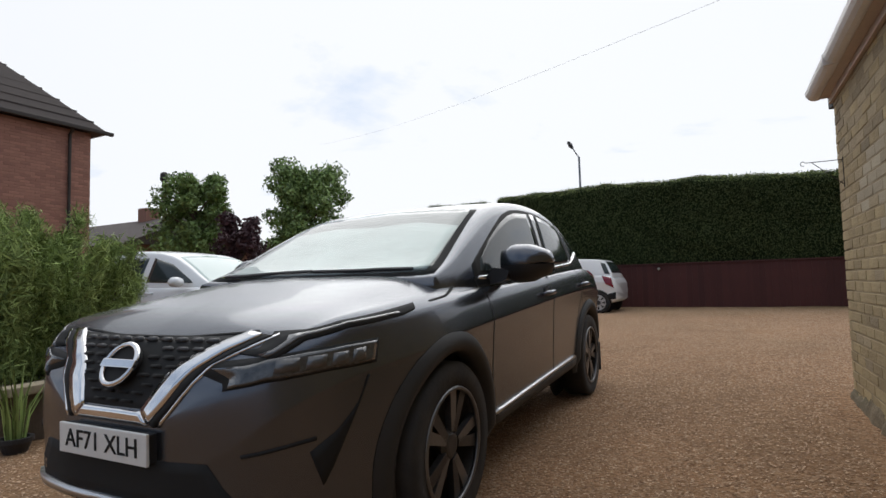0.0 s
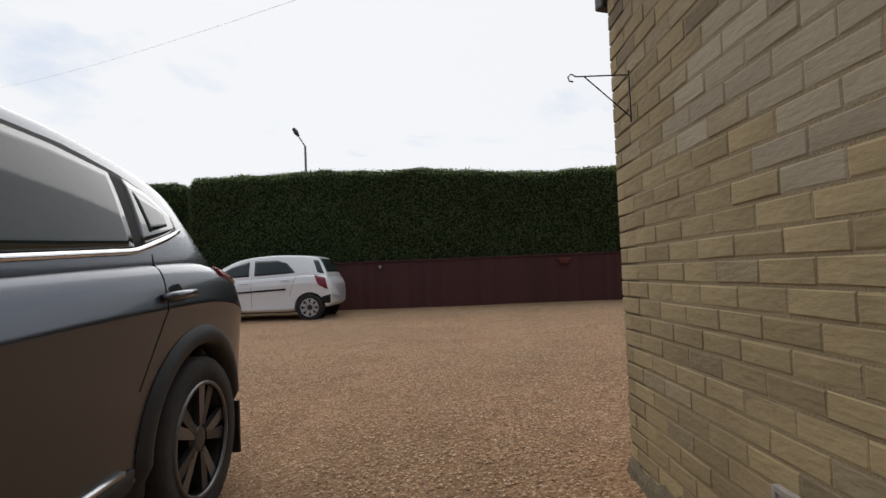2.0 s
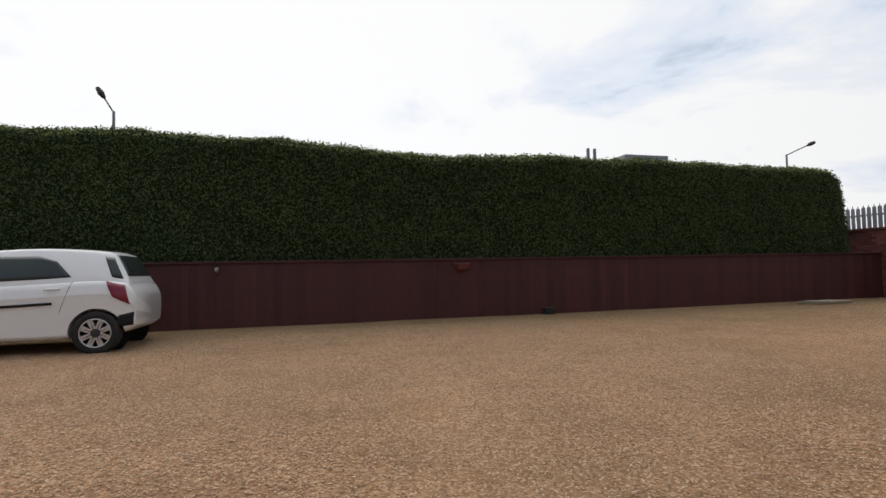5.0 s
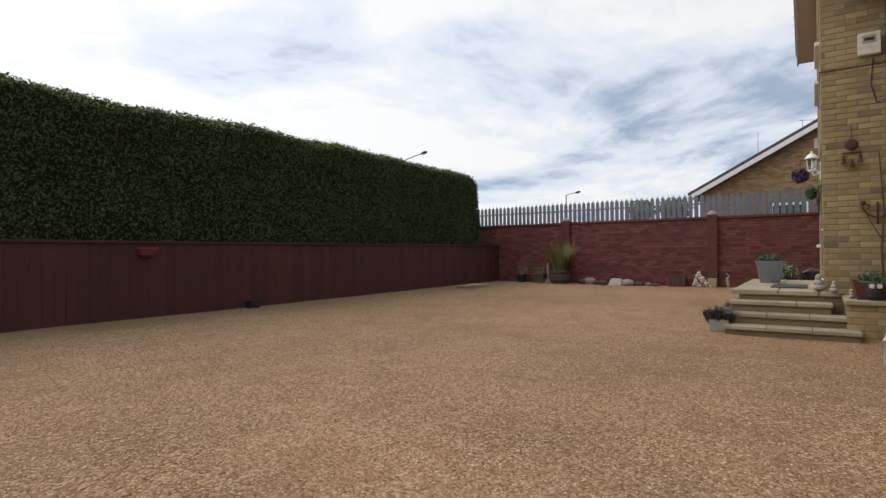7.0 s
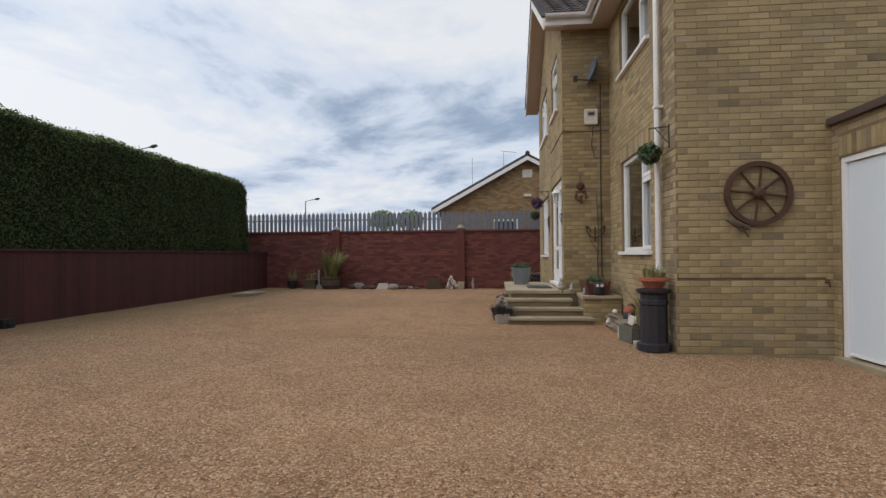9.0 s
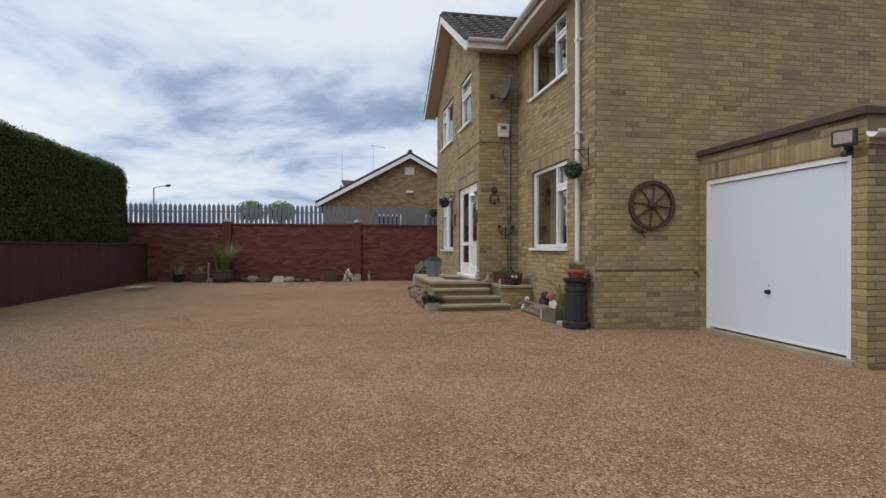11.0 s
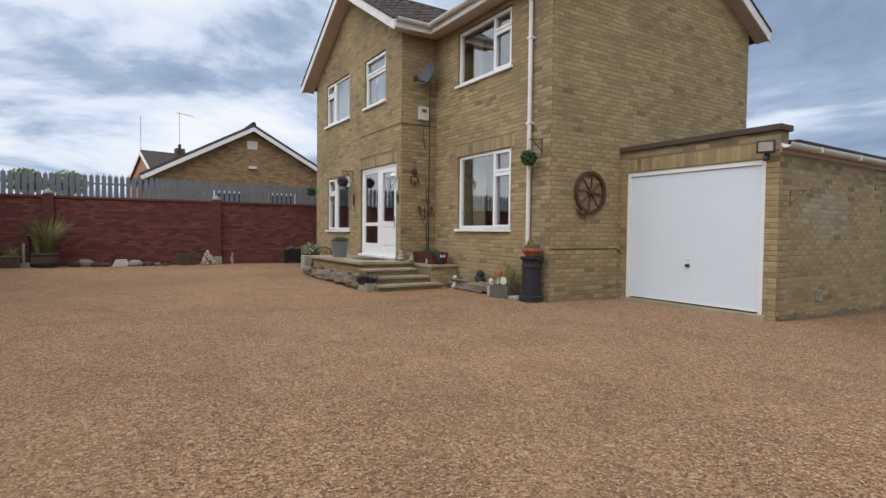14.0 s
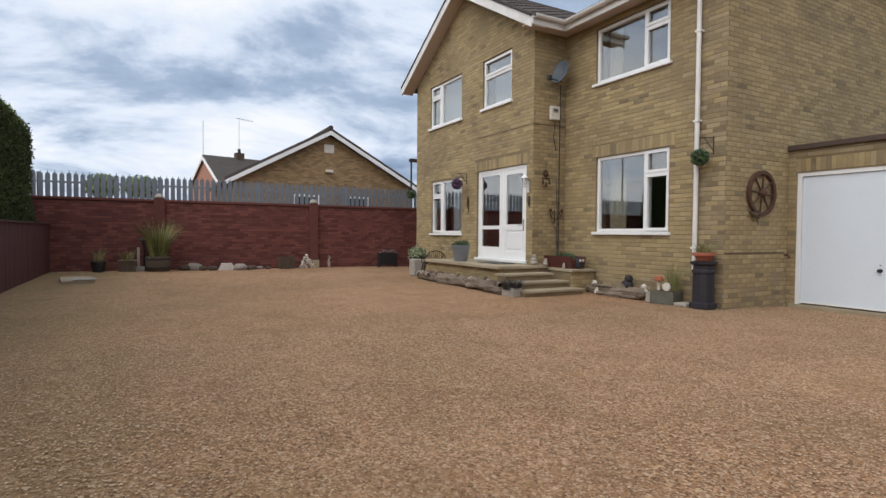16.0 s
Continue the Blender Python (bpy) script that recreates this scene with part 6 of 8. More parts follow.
# ---- plants ----
def blades(name, count, centre, radius, height, width, lean, material_, parent=None, seed=1, spread_z=0.0):
    """Long tapering blades that rise from a patch and arch outwards."""
    r = np.random.default_rng(seed)
    ang, rad = r.uniform(0, math.tau, count), radius * np.sqrt(r.random(count))
    base = np.stack([centre[0] + np.cos(ang) * rad, centre[1] + np.sin(ang) * rad, centre[2] + r.random(count) * spread_z], 1)
    out_a = ang + r.normal(0, 0.7, count)
    way = np.stack([np.cos(out_a), np.sin(out_a), np.zeros(count)], 1)
    side = np.stack([-np.sin(out_a + 0.6), np.cos(out_a + 0.6), np.zeros(count)], 1)
    h = (height * r.uniform(0.55, 1.1, count))[:, None]
    ln = (lean * r.uniform(0.2, 1.3, count))[:, None]
    w = (width * r.uniform(0.7, 1.3, count))[:, None]
    up = np.array([0, 0, 1.0])
    mid = base + up * h * 0.55 + way * h * ln * 0.3
    tip = base + up * h * (1 - 0.35 * ln) + way * h * ln
    v = np.stack([base - side * w * 0.5, base + side * w * 0.5, mid + side * w * 0.45, mid - side * w * 0.45, tip + side * w * 0.05, tip - side * w * 0.05], 1).reshape(-1, 3)
    f = np.concatenate([np.stack([np.arange(count) * 6 + k for k in q], 1) for q in ((0, 1, 2, 3), (3, 2, 4, 5))])
    me = bpy.data.meshes.new(name)
    me.vertices.add(len(v)); me.loops.add(len(f) * 4); me.polygons.add(len(f))
    me.vertices.foreach_set("co", v.ravel())
    me.loops.foreach_set("vertex_index", f.ravel())
    me.polygons.foreach_set("loop_start", np.arange(0, len(f) * 4, 4))
    me.update(calc_edges=True)
    return tagged(link_mesh(name, me, material_, parent), kind="stuff")


def clump(count, centre, radii, seed, shell=0.5):
    """Points in an uneven ellipsoid, more of them near its skin."""
    r = np.random.default_rng(seed)
    d = r.normal(0, 1, (count, 3)); d /= np.linalg.norm(d, axis=1)[:, None]
    k = (shell + (1 - shell) * r.random(count)) * (1 + 0.12 * np.sin(d[:, 0] * 7 + seed) * np.cos(d[:, 2] * 6))
    return np.asarray(centre) + d * k[:, None] * np.asarray(radii), d


def pot(bm, r0, r1, h, at=(0, 0, 0), rim=0.012):
    return lathe(bm, [(r0 * 0.9, 0), (r0, 0.01), (r1, h - 0.03), (r1 + rim, h - 0.028), (r1 + rim, h), (r1 - 0.012, h), (r1 - 0.02, h - 0.04)], 22, at)


def tree(at, height, crown, seed, material_, label, leaf=0.11, count=15000, top_heavy=1.0):
    t = thing("tree", label, "tree", at)
    r = random.Random(seed)
    bm = tube(bmesh.new(), [(0, 0, 0), (0.04, 0.02, height * 0.3), (-0.03, 0.05, height * 0.6), (0, 0, height * 0.92)], [0.16, 0.12, 0.07, 0.02], 9)
    part("trunk", bm, bark, t, smooth=True)
    pts, nrm = [], []
    for i in range(26):
        z = height * (0.28 + 0.66 * i / 25)
        f = (1 - ((z / height - 0.45) / 0.58) ** 2) ** 0.5 if abs((z / height - 0.45) / 0.58) < 1 else 0.1
        a = i * 2.4 + r.uniform(-0.4, 0.4)
        reach = crown * f * r.uniform(0.55, 0.95)
        end = Vector((math.cos(a) * reach, math.sin(a) * reach, z + reach * 0.35))
        part("limb", tube(bmesh.new(), [(0, 0, z * 0.85), (end.x * 0.5, end.y * 0.5, z), end], [0.045, 0.03, 0.01], 6), bark, t)
        for k in range(3):
            c = end * (0.55 + 0.22 * k) + Vector((r.uniform(-.2, .2), r.uniform(-.2, .2), z * (0.45 - 0.22 * k) + r.uniform(-.15, .25)))
            s = crown * r.uniform(0.20, 0.34)
            p, d = clump(count // 78, c, (s, s, s * 0.85), seed * 100 + i * 3 + k)
            pts.append(p); nrm.append(d)
    tagged(leaf_mesh("crown", np.concatenate(pts), np.concatenate(nrm), leaf, material_, t, seed), kind="stuff")
    return t


askew(tree((-20.6, 16.2, -0.15), 6.0, 1.9, 3, leaf_green, "young broadleaf tree with a dense green pointed crown"))
askew(tree((-17.5, 19.9, -0.15), 6.8, 2.35, 7, leaf_green, "young broadleaf tree with an open rounded green crown", count=21000))
askew(tree((-15.9, 14.3, -0.15), 3.6, 1.1, 11, purple_leaf, "low dark purple-leaved tree", count=5000))

# raised bed with a feathery shrub
bed = thing("raised_bed", "low timber-edged raised bed beside the drive", "planter", (-4.9, 2.35, ground_z(-5, 2)), 0)
part("side_board", boxed(-1.9, 0.55, -0.55, -0.50, 0, 0.34, 0.008), bark, bed)
part("end_board", boxed(0.50, 0.55, -0.50, 2.6, 0, 0.34, 0.008), bark, bed)
part("coping", boxed(-1.9, 0.60, -0.60, -0.42, 0.34, 0.40, 0.01), concrete, bed)
part("coping", boxed(0.44, 0.62, -0.42, 2.6, 0.34, 0.40, 0.01), concrete, bed)
part("soil", boxed(-1.9, 0.50, -0.50, 2.6, 0.0, 0.30), bark, bed)
shrub = thing("shrub", "tall feathery green shrub in the raised bed", "shrub", (-5.75, 2.60, ground_z(-5, 2) + 0.30))
pts, nrm = [], []
rr = random.Random(8)
for i in range(64):
    a, q = rr.uniform(0, math.tau), 0.85 * math.sqrt(rr.random())
    top = Vector((math.cos(a) * q * 1.15, math.sin(a) * q * 1.3, rr.uniform(0.85, 1.42) * (1.15 - 0.35 * q)))
    part("stem", tube(bmesh.new(), [(top.x * 0.45, top.y * 0.45, 0), (top.x * 0.8, top.y * 0.8, top.z * 0.5), top], [0.012, 0.009, 0.004], 5), bark, shrub)
    foot = Vector((top.x * 0.6, top.y * 0.6, 0.05))
    for k in range(7):
        c = foot.lerp(top, 0.10 + 0.90 * k / 6)
        p, d = clump(300, c, (0.13, 0.13, 0.17), i * 9 + k, 0.1)
        pts.append(p); nrm.append(d * np.array([1, 1, 0.2]))
tagged(leaf_mesh("foliage", np.concatenate(pts), np.concatenate(nrm), 0.011, bush_leaf, shrub, 5, long=9.0, spread=0.3), kind="stuff")
weed = thing("weed", "thin yellow-green weed growing at the bed's edge", "plant", (-4.16, 1.92, ground_z(-4, 2) + 0.0))
blades("leaves", 34, (0, 0, 0.0), 0.05, 0.62, 0.012, 0.25, bush_leaf, weed, 3)
part("pot", pot(bmesh.new(), 0.07, 0.09, 0.10), black_plastic, weed)

# ---- neighbours ----
neighbour = thing("house", "red brick two-storey house with a dark hipped tile roof", "house", (-14.9, 8.45, -0.2))
part("wall", boxed(-9, 0, -10, 0, 0, 5.35), far_red_brick, neighbour)
bm = bmesh.new()
vs = [bm.verts.new(p) for p in [(-9.4, -10.4, 5.40), (0.2, -10.4, 5.40), (0.2, 0.4, 5.40), (-9.4, 0.4, 5.40), (-4.5, -5.4, 10.2), (-4.5, -4.6, 10.2)]]
for f in ((0, 1, 4), (1, 2, 5, 4), (2, 3, 5), (3, 0, 4, 5), (3, 2, 1, 0)):
    bm.faces.new([vs[i] for i in f])
nroof = part("roof", bm, roof_tile, neighbour)
for i in range(16):
    z = 5.42 + i * 0.28
    d = (z - 5.40) / 4.8 * 4.9
    part("tile_course", boxed(0.18 - d - 0.22, 0.22 - d, -10.4 + d, 0.44 - d, z, z + 0.035), roof_tile, nroof)
part("gutter", boxed(0.20, 0.30, -10.4, 0.45, 5.33, 5.43, 0.02), dark_iron, neighbour)
part("downpipe", tube(bmesh.new(), [(0.06, -0.55, 0), (0.06, -0.55, 5.2), (0.24, -0.55, 5.36)], 0.04, 8), dark_iron, neighbour)
brick_wall(neighbour, (0.0, -4.0, 0), (0, 1, 0), (1, 0, 0), 0.0, 4.0, 1.3, 5.3, [], far_red_brick, None, seed=31)

stone_dark = material("stone_dark", (0.065, 0.055, 0.05), 0.9, vary=0.3, scale=3, fine=30, bump=0.4)
far_bung = thing("bungalow", "low distant bungalow with a dark roof and chimney", "house", (-28.5, 19.0, -0.2))
part("wall", boxed(-5, 5, -4, 4, 0, 3.3), far_red_brick, far_bung)
part("roof", prism(bmesh.new(), [(-4.5, 3.2), (4.5, 3.2), (0, 5.0)], "x", -5.4, 5.4), roof_tile, far_bung)
part("chimney", boxed(0.2, 0.9, -0.4, 0.4, 4.6, 5.6), far_red_brick, far_bung)
pole = thing("telegraph_pole", "dark wooden telegraph pole beyond the gardens", "pole", (-25.4, 18.1, -0.2))
part("post", tube(bmesh.new(), [(0, 0, 0), (0, 0, 6.9)], [0.13, 0.10], 8), bark, pole)
part("cap", lathe(bmesh.new(), [(0.14, 6.7), (0.22, 6.8), (0.20, 7.1), (0.10, 7.2)], 10), dark_iron, pole)
tagged(part("wall_far_west", boxed(-16.0, -15.8, 9.2, 22, -0.3, 1.55), tan_brick), "tan brick garden wall at the far side", "wall", kind="structure")
bm = boxed(-15.8, -10.2, 17.55, 17.62, -0.1, 2.0)
dark_panel = tagged(part("wall_dark_panel", bm, fence_wood), "dark stained fence panels beside the hedge", "fence", kind="structure")
part("rail", boxed(-15.8, -10.2, 17.52, 17.66, 2.22, 2.27), fence_wood, dark_panel)
for x in (-15.2, -13.4, -11.9, -10.6):
    part("post", boxed(x, x + 0.1, 17.5, 17.6, -0.1, 2.4), fence_wood, dark_panel)
shed = thing("outbuilding", "low outbuilding with a grey pitched roof behind the hedge", "building", (-15.5, 23.5, -0.1))
part("wall", boxed(-2, 2, -1.5, 1.5, 0, 2.9), far_red_brick, shed)
part("roof", prism(bmesh.new(), [(-2.3, 2.85), (2.3, 2.85), (0.6, 3.95), (-0.6, 3.95)], "y", -1.8, 1.8), galvanised, shed)

askew(hatchback(pose(-5.75, 6.15, -0.12, 0, 0, 92) @ Matrix.Diagonal((1.1, 1.15, 1.12, 1)), "white estate-style car parked beyond the raised bed"))
for ob in (bed, shrub, weed, neighbour, far_bung, pole):
    askew(ob)

bung = thing("bungalow", "tan brick bungalow gable with white barge boards", "house", (22.0, 7.43, 0))
part("wall", prism(bmesh.new(), [(-3.95, 0), (3.95, 0), (3.95, 3.25), (0, 5.42), (-3.95, 3.25)], "x", 0, 8), buff_mortar, bung)
bm = bmesh.new()
for s in (-1, 1):
    prism(bm, [(s * 4.35, 3.14), (0, 5.53), (0, 5.68), (s * 4.35, 3.29)], "x", -0.3, 8.3)
part("roof", bm, roof_tile, bung)
for s in (-1, 1):
    part("barge_board", prism(bmesh.new(), [(s * 4.35, 2.98), (0, 5.37), (0, 5.55), (s * 4.35, 3.16)], "x", -0.34, -0.305), upvc, bung)
part("ridge", tube(bmesh.new(), [(-0.35, 0, 5.68), (8.3, 0, 5.68)], 0.10, 8), roof_tile, bung)
part("gable_vent", boxed(-0.05, -0.008, -0.22, 0.22, 4.62, 4.98, 0.006), white_stone, bung)
part("floodlight", boxed(-0.16, -0.02, -0.16, 0.16, 3.75, 3.87, 0.02), white_stone, bung)
for y0 in (-1.3, 1.0):
    w = part("window", boxed(-0.04, -0.006, y0 - 0.6, y0 + 0.6, 1.6, 2.75), upvc, bung)
    part("pane", boxed(-0.05, -0.03, y0 - 0.5, y0 + 0.5, 1.7, 2.65), car_glass, w)
brick_wall(bung, (-0.002, 0, 0), (0, 1, 0), (-1, 0, 0), -3.95, 3.95, 1.8, 5.40, [(-2.0, -0.6, 1.5, 2.85), (0.3, 1.7, 1.5, 2.85)], tan_brick, None, top=lambda v: (-3.95 if v < 3.25 else -(5.42 - v) / 0.55, 3.95 if v < 3.25 else (5.42 - v) / 0.55), seed=41)
rear = thing("bungalow", "further bungalow with a grey-brown tiled roof and small chimney", "house", (42.5, 10.95, 0), 14)
part("wall", prism(bmesh.new(), [(-2.8, 0), (2.8, 0), (2.8, 4.75), (0, 6.62), (-2.8, 4.75)], "y", -8.0, -0.2), far_red_brick, rear)
part("roof", prism(bmesh.new(), [(-3.2, 4.55), (0, 6.69), (3.2, 4.55), (3.2, 4.67), (0, 6.83), (-3.2, 4.67)], "y", -8.2, -0.05), stone_dark, rear)
part("barge_board", prism(bmesh.new(), [(-3.2, 4.33), (0, 6.47), (3.2, 4.33), (3.2, 4.60), (0, 6.74), (-3.2, 4.60)], "y", -0.045, 0.0), upvc, rear)
chimney_far = part("chimney", boxed(-0.28, 0.28, -3.1, -2.5, 6.4, 7.2), coping_dark, rear)
part("chimney_pot", lathe(bmesh.new(), [(0.14, 7.2), (0.11, 7.25), (0.11, 7.5), (0.14, 7.52)], 10, (0, -2.8, 0)), dark_iron, chimney_far)
part("aerial", tube(bmesh.new(), [(0, -2.8, 7.1), (0, -2.8, 9.9)], 0.016, 5), galvanised, rear)
part("aerial_arm", tube(bmesh.new(), [(0, -3.9, 9.8), (0, -2.6, 9.9)], 0.02, 5), galvanised, rear)
part("mast", tube(bmesh.new(), [(0, -0.1, 6.7), (0, -0.1, 9.3)], 0.018, 5), galvanised, rear)
cctv = thing("camera_pole", "thin dark pole with a small camera head", "pole", (20.0, 4.35, 0))
part("post", tube(bmesh.new(), [(0, 0, 0), (0, 0, 4.3)], 0.04, 8), dark_iron, cctv)
part("head", boxed(-0.1, 0.1, -0.30, 0.08, 4.22, 4.36, 0.02), dark_iron, cctv)
for i, (x, y, s) in enumerate([(34, 16.7, 0.75), (34.3, 14.8, 0.8)]):
    b = thing("bush", "rounded dark green treetop beyond the fence", "tree", (x, y, 0))
    part("trunk", tube(bmesh.new(), [(0, 0, 0), (0, 0, 3.2)], [0.15, 0.08], 7), bark, b)
    p, d = clump(2600, (0, 0, 3.6), (1.0 * s, 1.3 * s, 0.70), 50 + i, 0.3)
    tagged(leaf_mesh("crown", p, d, 0.11, leaf_green, b, 60 + i), kind="stuff")


def street_lamp(at, height, head, label):
    s = thing("street_lamp", label, "street lamp", at)
    h = Vector(head)
    part("column", tube(bmesh.new(), [(0, 0, 0), (0, 0, height * 0.5), (0, 0, height)], [0.09, 0.07, 0.055], 8), galvanised, s)
    part("arm", tube(bmesh.new(), [(0, 0, height - 0.05), (h.x * 0.5, h.y * 0.5, height + h.z * 0.45), (h.x, h.y, height + h.z)], 0.035, 6), galvanised, s)
    d = Vector((h.x, h.y, h.z)).normalized()
    bm = bmesh.new()
    tube(bm, [Vector((0, 0, height)) + h - d * 0.05, Vector((0, 0, height)) + h + d * 0.2, Vector((0, 0, height)) + h + d * 0.45], [0.06, 0.13, 0.08], 8)
    part("lantern", bm, black_plastic, s)
    return s


street_lamp((-7.10, 30.0, -0.2), 7.95, (-0.35, 0, 0.55), "grey street lamp with a short tilted head beyond the hedge")
street_lamp((30.0, 32.5, -0.2), 8.2, (0, -1.5, 0.25), "grey street lamp with a long arm beyond the hedge")
street_lamp((50.0, 28.0, -0.2), 6.9, (0, -1.0, 0.15), "grey street lamp with a short arm in the distance")
plant_room = thing("factory_roof", "distant flat-roofed building with a roof unit and two flues", "building", (24.0, 41.0, -0.2))
part("wall", boxed(-6, 8, 0, 8, 0, 8.6), galvanised, plant_room)
part("roof_unit", boxed(-0.2, 3.6, -0.5, 1.5, 8.6, 9.75, 0.08), galvanised, plant_room)
for x in (-2.9, -2.35):
    part("flue", tube(bmesh.new(), [(x, 0.2, 8.6), (x, 0.2, 10.2)], 0.12, 10), galvanised, plant_room)
cable = thing("overhead_cable", "thin black telephone cable slung high over the drive", "cable", (0, 0, 0))
bm = bmesh.new()
tube(bm, [(-26.0 + 30.2 * k / 20, 30.0 - 22.85 * k / 20, 11.2 - 6.25 * k / 20 - 0.5 * math.sin(math.pi * k / 20)) for k in range(21)], 0.0022, 4)
part("wire", bm, black_plastic, cable)

# ---- things on the house walls ----
def waggon_wheel(at, turn):
    w = thing("cart_wheel", "old dark iron-tyred wooden cart wheel hung on a brick wall", "wheel", at, turn)
    r = 0.36
    bm = bmesh.new()
    n = 40
    rings = [[bm.verts.new((math.cos(k * math.tau / n) * q, y, math.sin(k * math.tau / n) * q)) for q, y in ((r, 0.0), (r, 0.05), (r - 0.055, 0.05), (r - 0.055, 0.0))] for k in range(n)]
    for k in range(n):
        a, b = rings[k], rings[(k + 1) % n]
        for j in range(4):
            bm.faces.new((a[j], a[(j + 1) % 4], b[(j + 1) % 4], b[j]))
    part("rim", bm, rusty_iron, w)
    part("hub", lathe(bmesh.new(), [(0.065, 0.0), (0.07, 0.03), (0.055, 0.08), (0.03, 0.10)], 16, (0, 0, 0), "y"), rusty_iron, w)
    for k in range(8):
        a = k * math.tau / 8 + 0.12
        part("spoke", tube(bmesh.new(), [(math.cos(a) * 0.05, 0.03, math.sin(a) * 0.05), (math.cos(a) * (r - 0.05), 0.025, math.sin(a) * (r - 0.05))], [0.016, 0.013], 8), rusty_iron, w)
    return w


waggon_wheel((HX - 0.012, 5.90, 1.79), 90)
horn = thing("dried_ornament", "small brown dried ornament hung under the wheel", "ornament", (HX - 0.06, 6.12, 1.44), 90)
part("leaf", tube(bmesh.new(), [(-0.12, 0, -0.05), (0, 0.01, 0.0), (0.14, 0, 0.06)], [0.012, 0.045, 0.01], 8), bark, horn)
part("stalk", tube(bmesh.new(), [(-0.02, 0, 0.0), (-0.10, 0.01, -0.14)], [0.018, 0.006], 6), bark, horn)

dish_grey = material("dish_grey", (0.105, 0.125, 0.155), 0.5, vary=0.15, scale=6, fine=60, bump=0.05)
dish = thing("satellite_dish", "grey satellite dish on an arm bracket", "satellite dish", (PX - 0.02, 7.02, 4.38), 90)
bm = bmesh.new()
rings = []
for i in range(7):
    q = 0.215 * i / 6
    rings.append([bm.verts.new((math.cos(k * math.tau / 22) * q, 0.16 + 0.09 * (q / 0.215) ** 2, math.sin(k * math.tau / 22) * q * 1.15)) for k in range(22)] if i else [bm.verts.new((0, 0.16, 0))])
for k in range(22):
    bm.faces.new((rings[0][0], rings[1][k], rings[1][(k + 1) % 22]))
for a, b in zip(rings[1:], rings[2:]):
    for k in range(22):
        bm.faces.new((a[k], b[k], b[(k + 1) % 22], a[(k + 1) % 22]))
bmesh.ops.rotate(bm, verts=bm.verts, cent=(0, 0.16, 0), matrix=Matrix.Rotation(radians(-82), 3, "Z") @ Matrix.Rotation(radians(18), 3, "X"))
bmesh.ops.solidify(bm, geom=bm.faces[:], thickness=0.008)
part("reflector", bm, dish_grey, dish, smooth=True)
part("wall_bracket", boxed(-0.05, 0.05, 0, 0.02, -0.12, 0.08, 0.004), galvanised, dish)
part("mast", tube(bmesh.new(), [(0, 0.01, -0.04), (0, 0.12, -0.04), (0, 0.15, 0.05)], 0.018, 8), galvanised, dish)
part("feed_arm", tube(bmesh.new(), [(0.02, 0.15, -0.16), (0.36, 0.20, -0.15)], 0.012, 6), black_plastic, dish)
part("feed_horn", boxed(0.33, 0.41, 0.16, 0.24, -0.19, -0.09, 0.015), black_plastic, dish)

alarm = thing("alarm_box", "white burglar alarm box with a grey panel", "alarm", (PX - 0.012, 7.10, 3.60), 90)
part("case", boxed(-0.115, 0.115, 0, 0.07, -0.14, 0.14, 0.015), white_stone, alarm)
part("panel", boxed(-0.07, 0.07, 0.068, 0.074, 0.0, 0.10, 0.003), stone_grey, alarm)
part("badge", boxed(-0.05, 0.05, 0.0735, 0.077, 0.03, 0.07), black_plastic, alarm)
cabl = thing("wall_cable", "thin dark cable running down the return wall", "cable", (PX - 0.012, 6.93, 0))
part("drop", tube(bmesh.new(), [(-0.008, 0, 0.72), (-0.008, 0.004, 2.6), (-0.008, -0.003, 4.2)], 0.010, 5), black_plastic, cabl)
part("loop", tube(bmesh.new(), [(-0.006, 0.0, 2.9), (-0.006, 0.10, 2.86), (-0.006, 0.16, 3.1), (-0.006, 0.13, 3.42)], 0.007, 5), black_plastic, cabl)

chime = thing("wall_ornament", "small dark metal flower and bells hung on the wall", "ornament", (PX - 0.012, 7.29, 2.30), 90)
part("cord", tube(bmesh.new(), [(0, 0.01, 0.30), (0, 0.012, 0.08)], 0.004, 5), dark_iron, chime)
part("flower", lathe(bmesh.new(), [(0.02, 0), (0.075, 0.012), (0.05, 0.03), (0.02, 0.035)], 9, (0, 0, 0.06), "y"), rusty_iron, chime)
part("crossbar", boxed(-0.10, 0.10, 0.005, 0.02, -0.05, -0.03, 0.003), rusty_iron, chime)
for x, z in ((-0.085, -0.16), (0.0, -0.22), (0.085, -0.17)):
    part("bell", lathe(bmesh.new(), [(0.010, 0.10), (0.018, 0.07), (0.022, 0.02), (0.034, 0.0)], 10, (x, 0.03, z)), rusty_iron, chime)
candle = thing("wall_bracket", "curly dark iron candle bracket on the wall", "ornament", (PX - 0.012, 7.04, 1.52), 90)
part("backplate", boxed(-0.012, 0.012, 0, 0.012, -0.18, 0.10, 0.004), rusty_iron, candle)
for s in (-1, 1):
    part("scroll", tube(bmesh.new(), [(0, 0.012, -0.10), (s * 0.10, 0.05, -0.06), (s * 0.16, 0.06, 0.03), (s * 0.13, 0.06, 0.09), (s * 0.08, 0.05, 0.05), (s * 0.10, 0.05, 0.01)], 0.010, 6), rusty_iron, candle)
    part("cup", lathe(bmesh.new(), [(0.012, 0), (0.03, 0.01), (0.032, 0.05)], 10, (s * 0.15, 0.06, 0.06)), rusty_iron, candle)

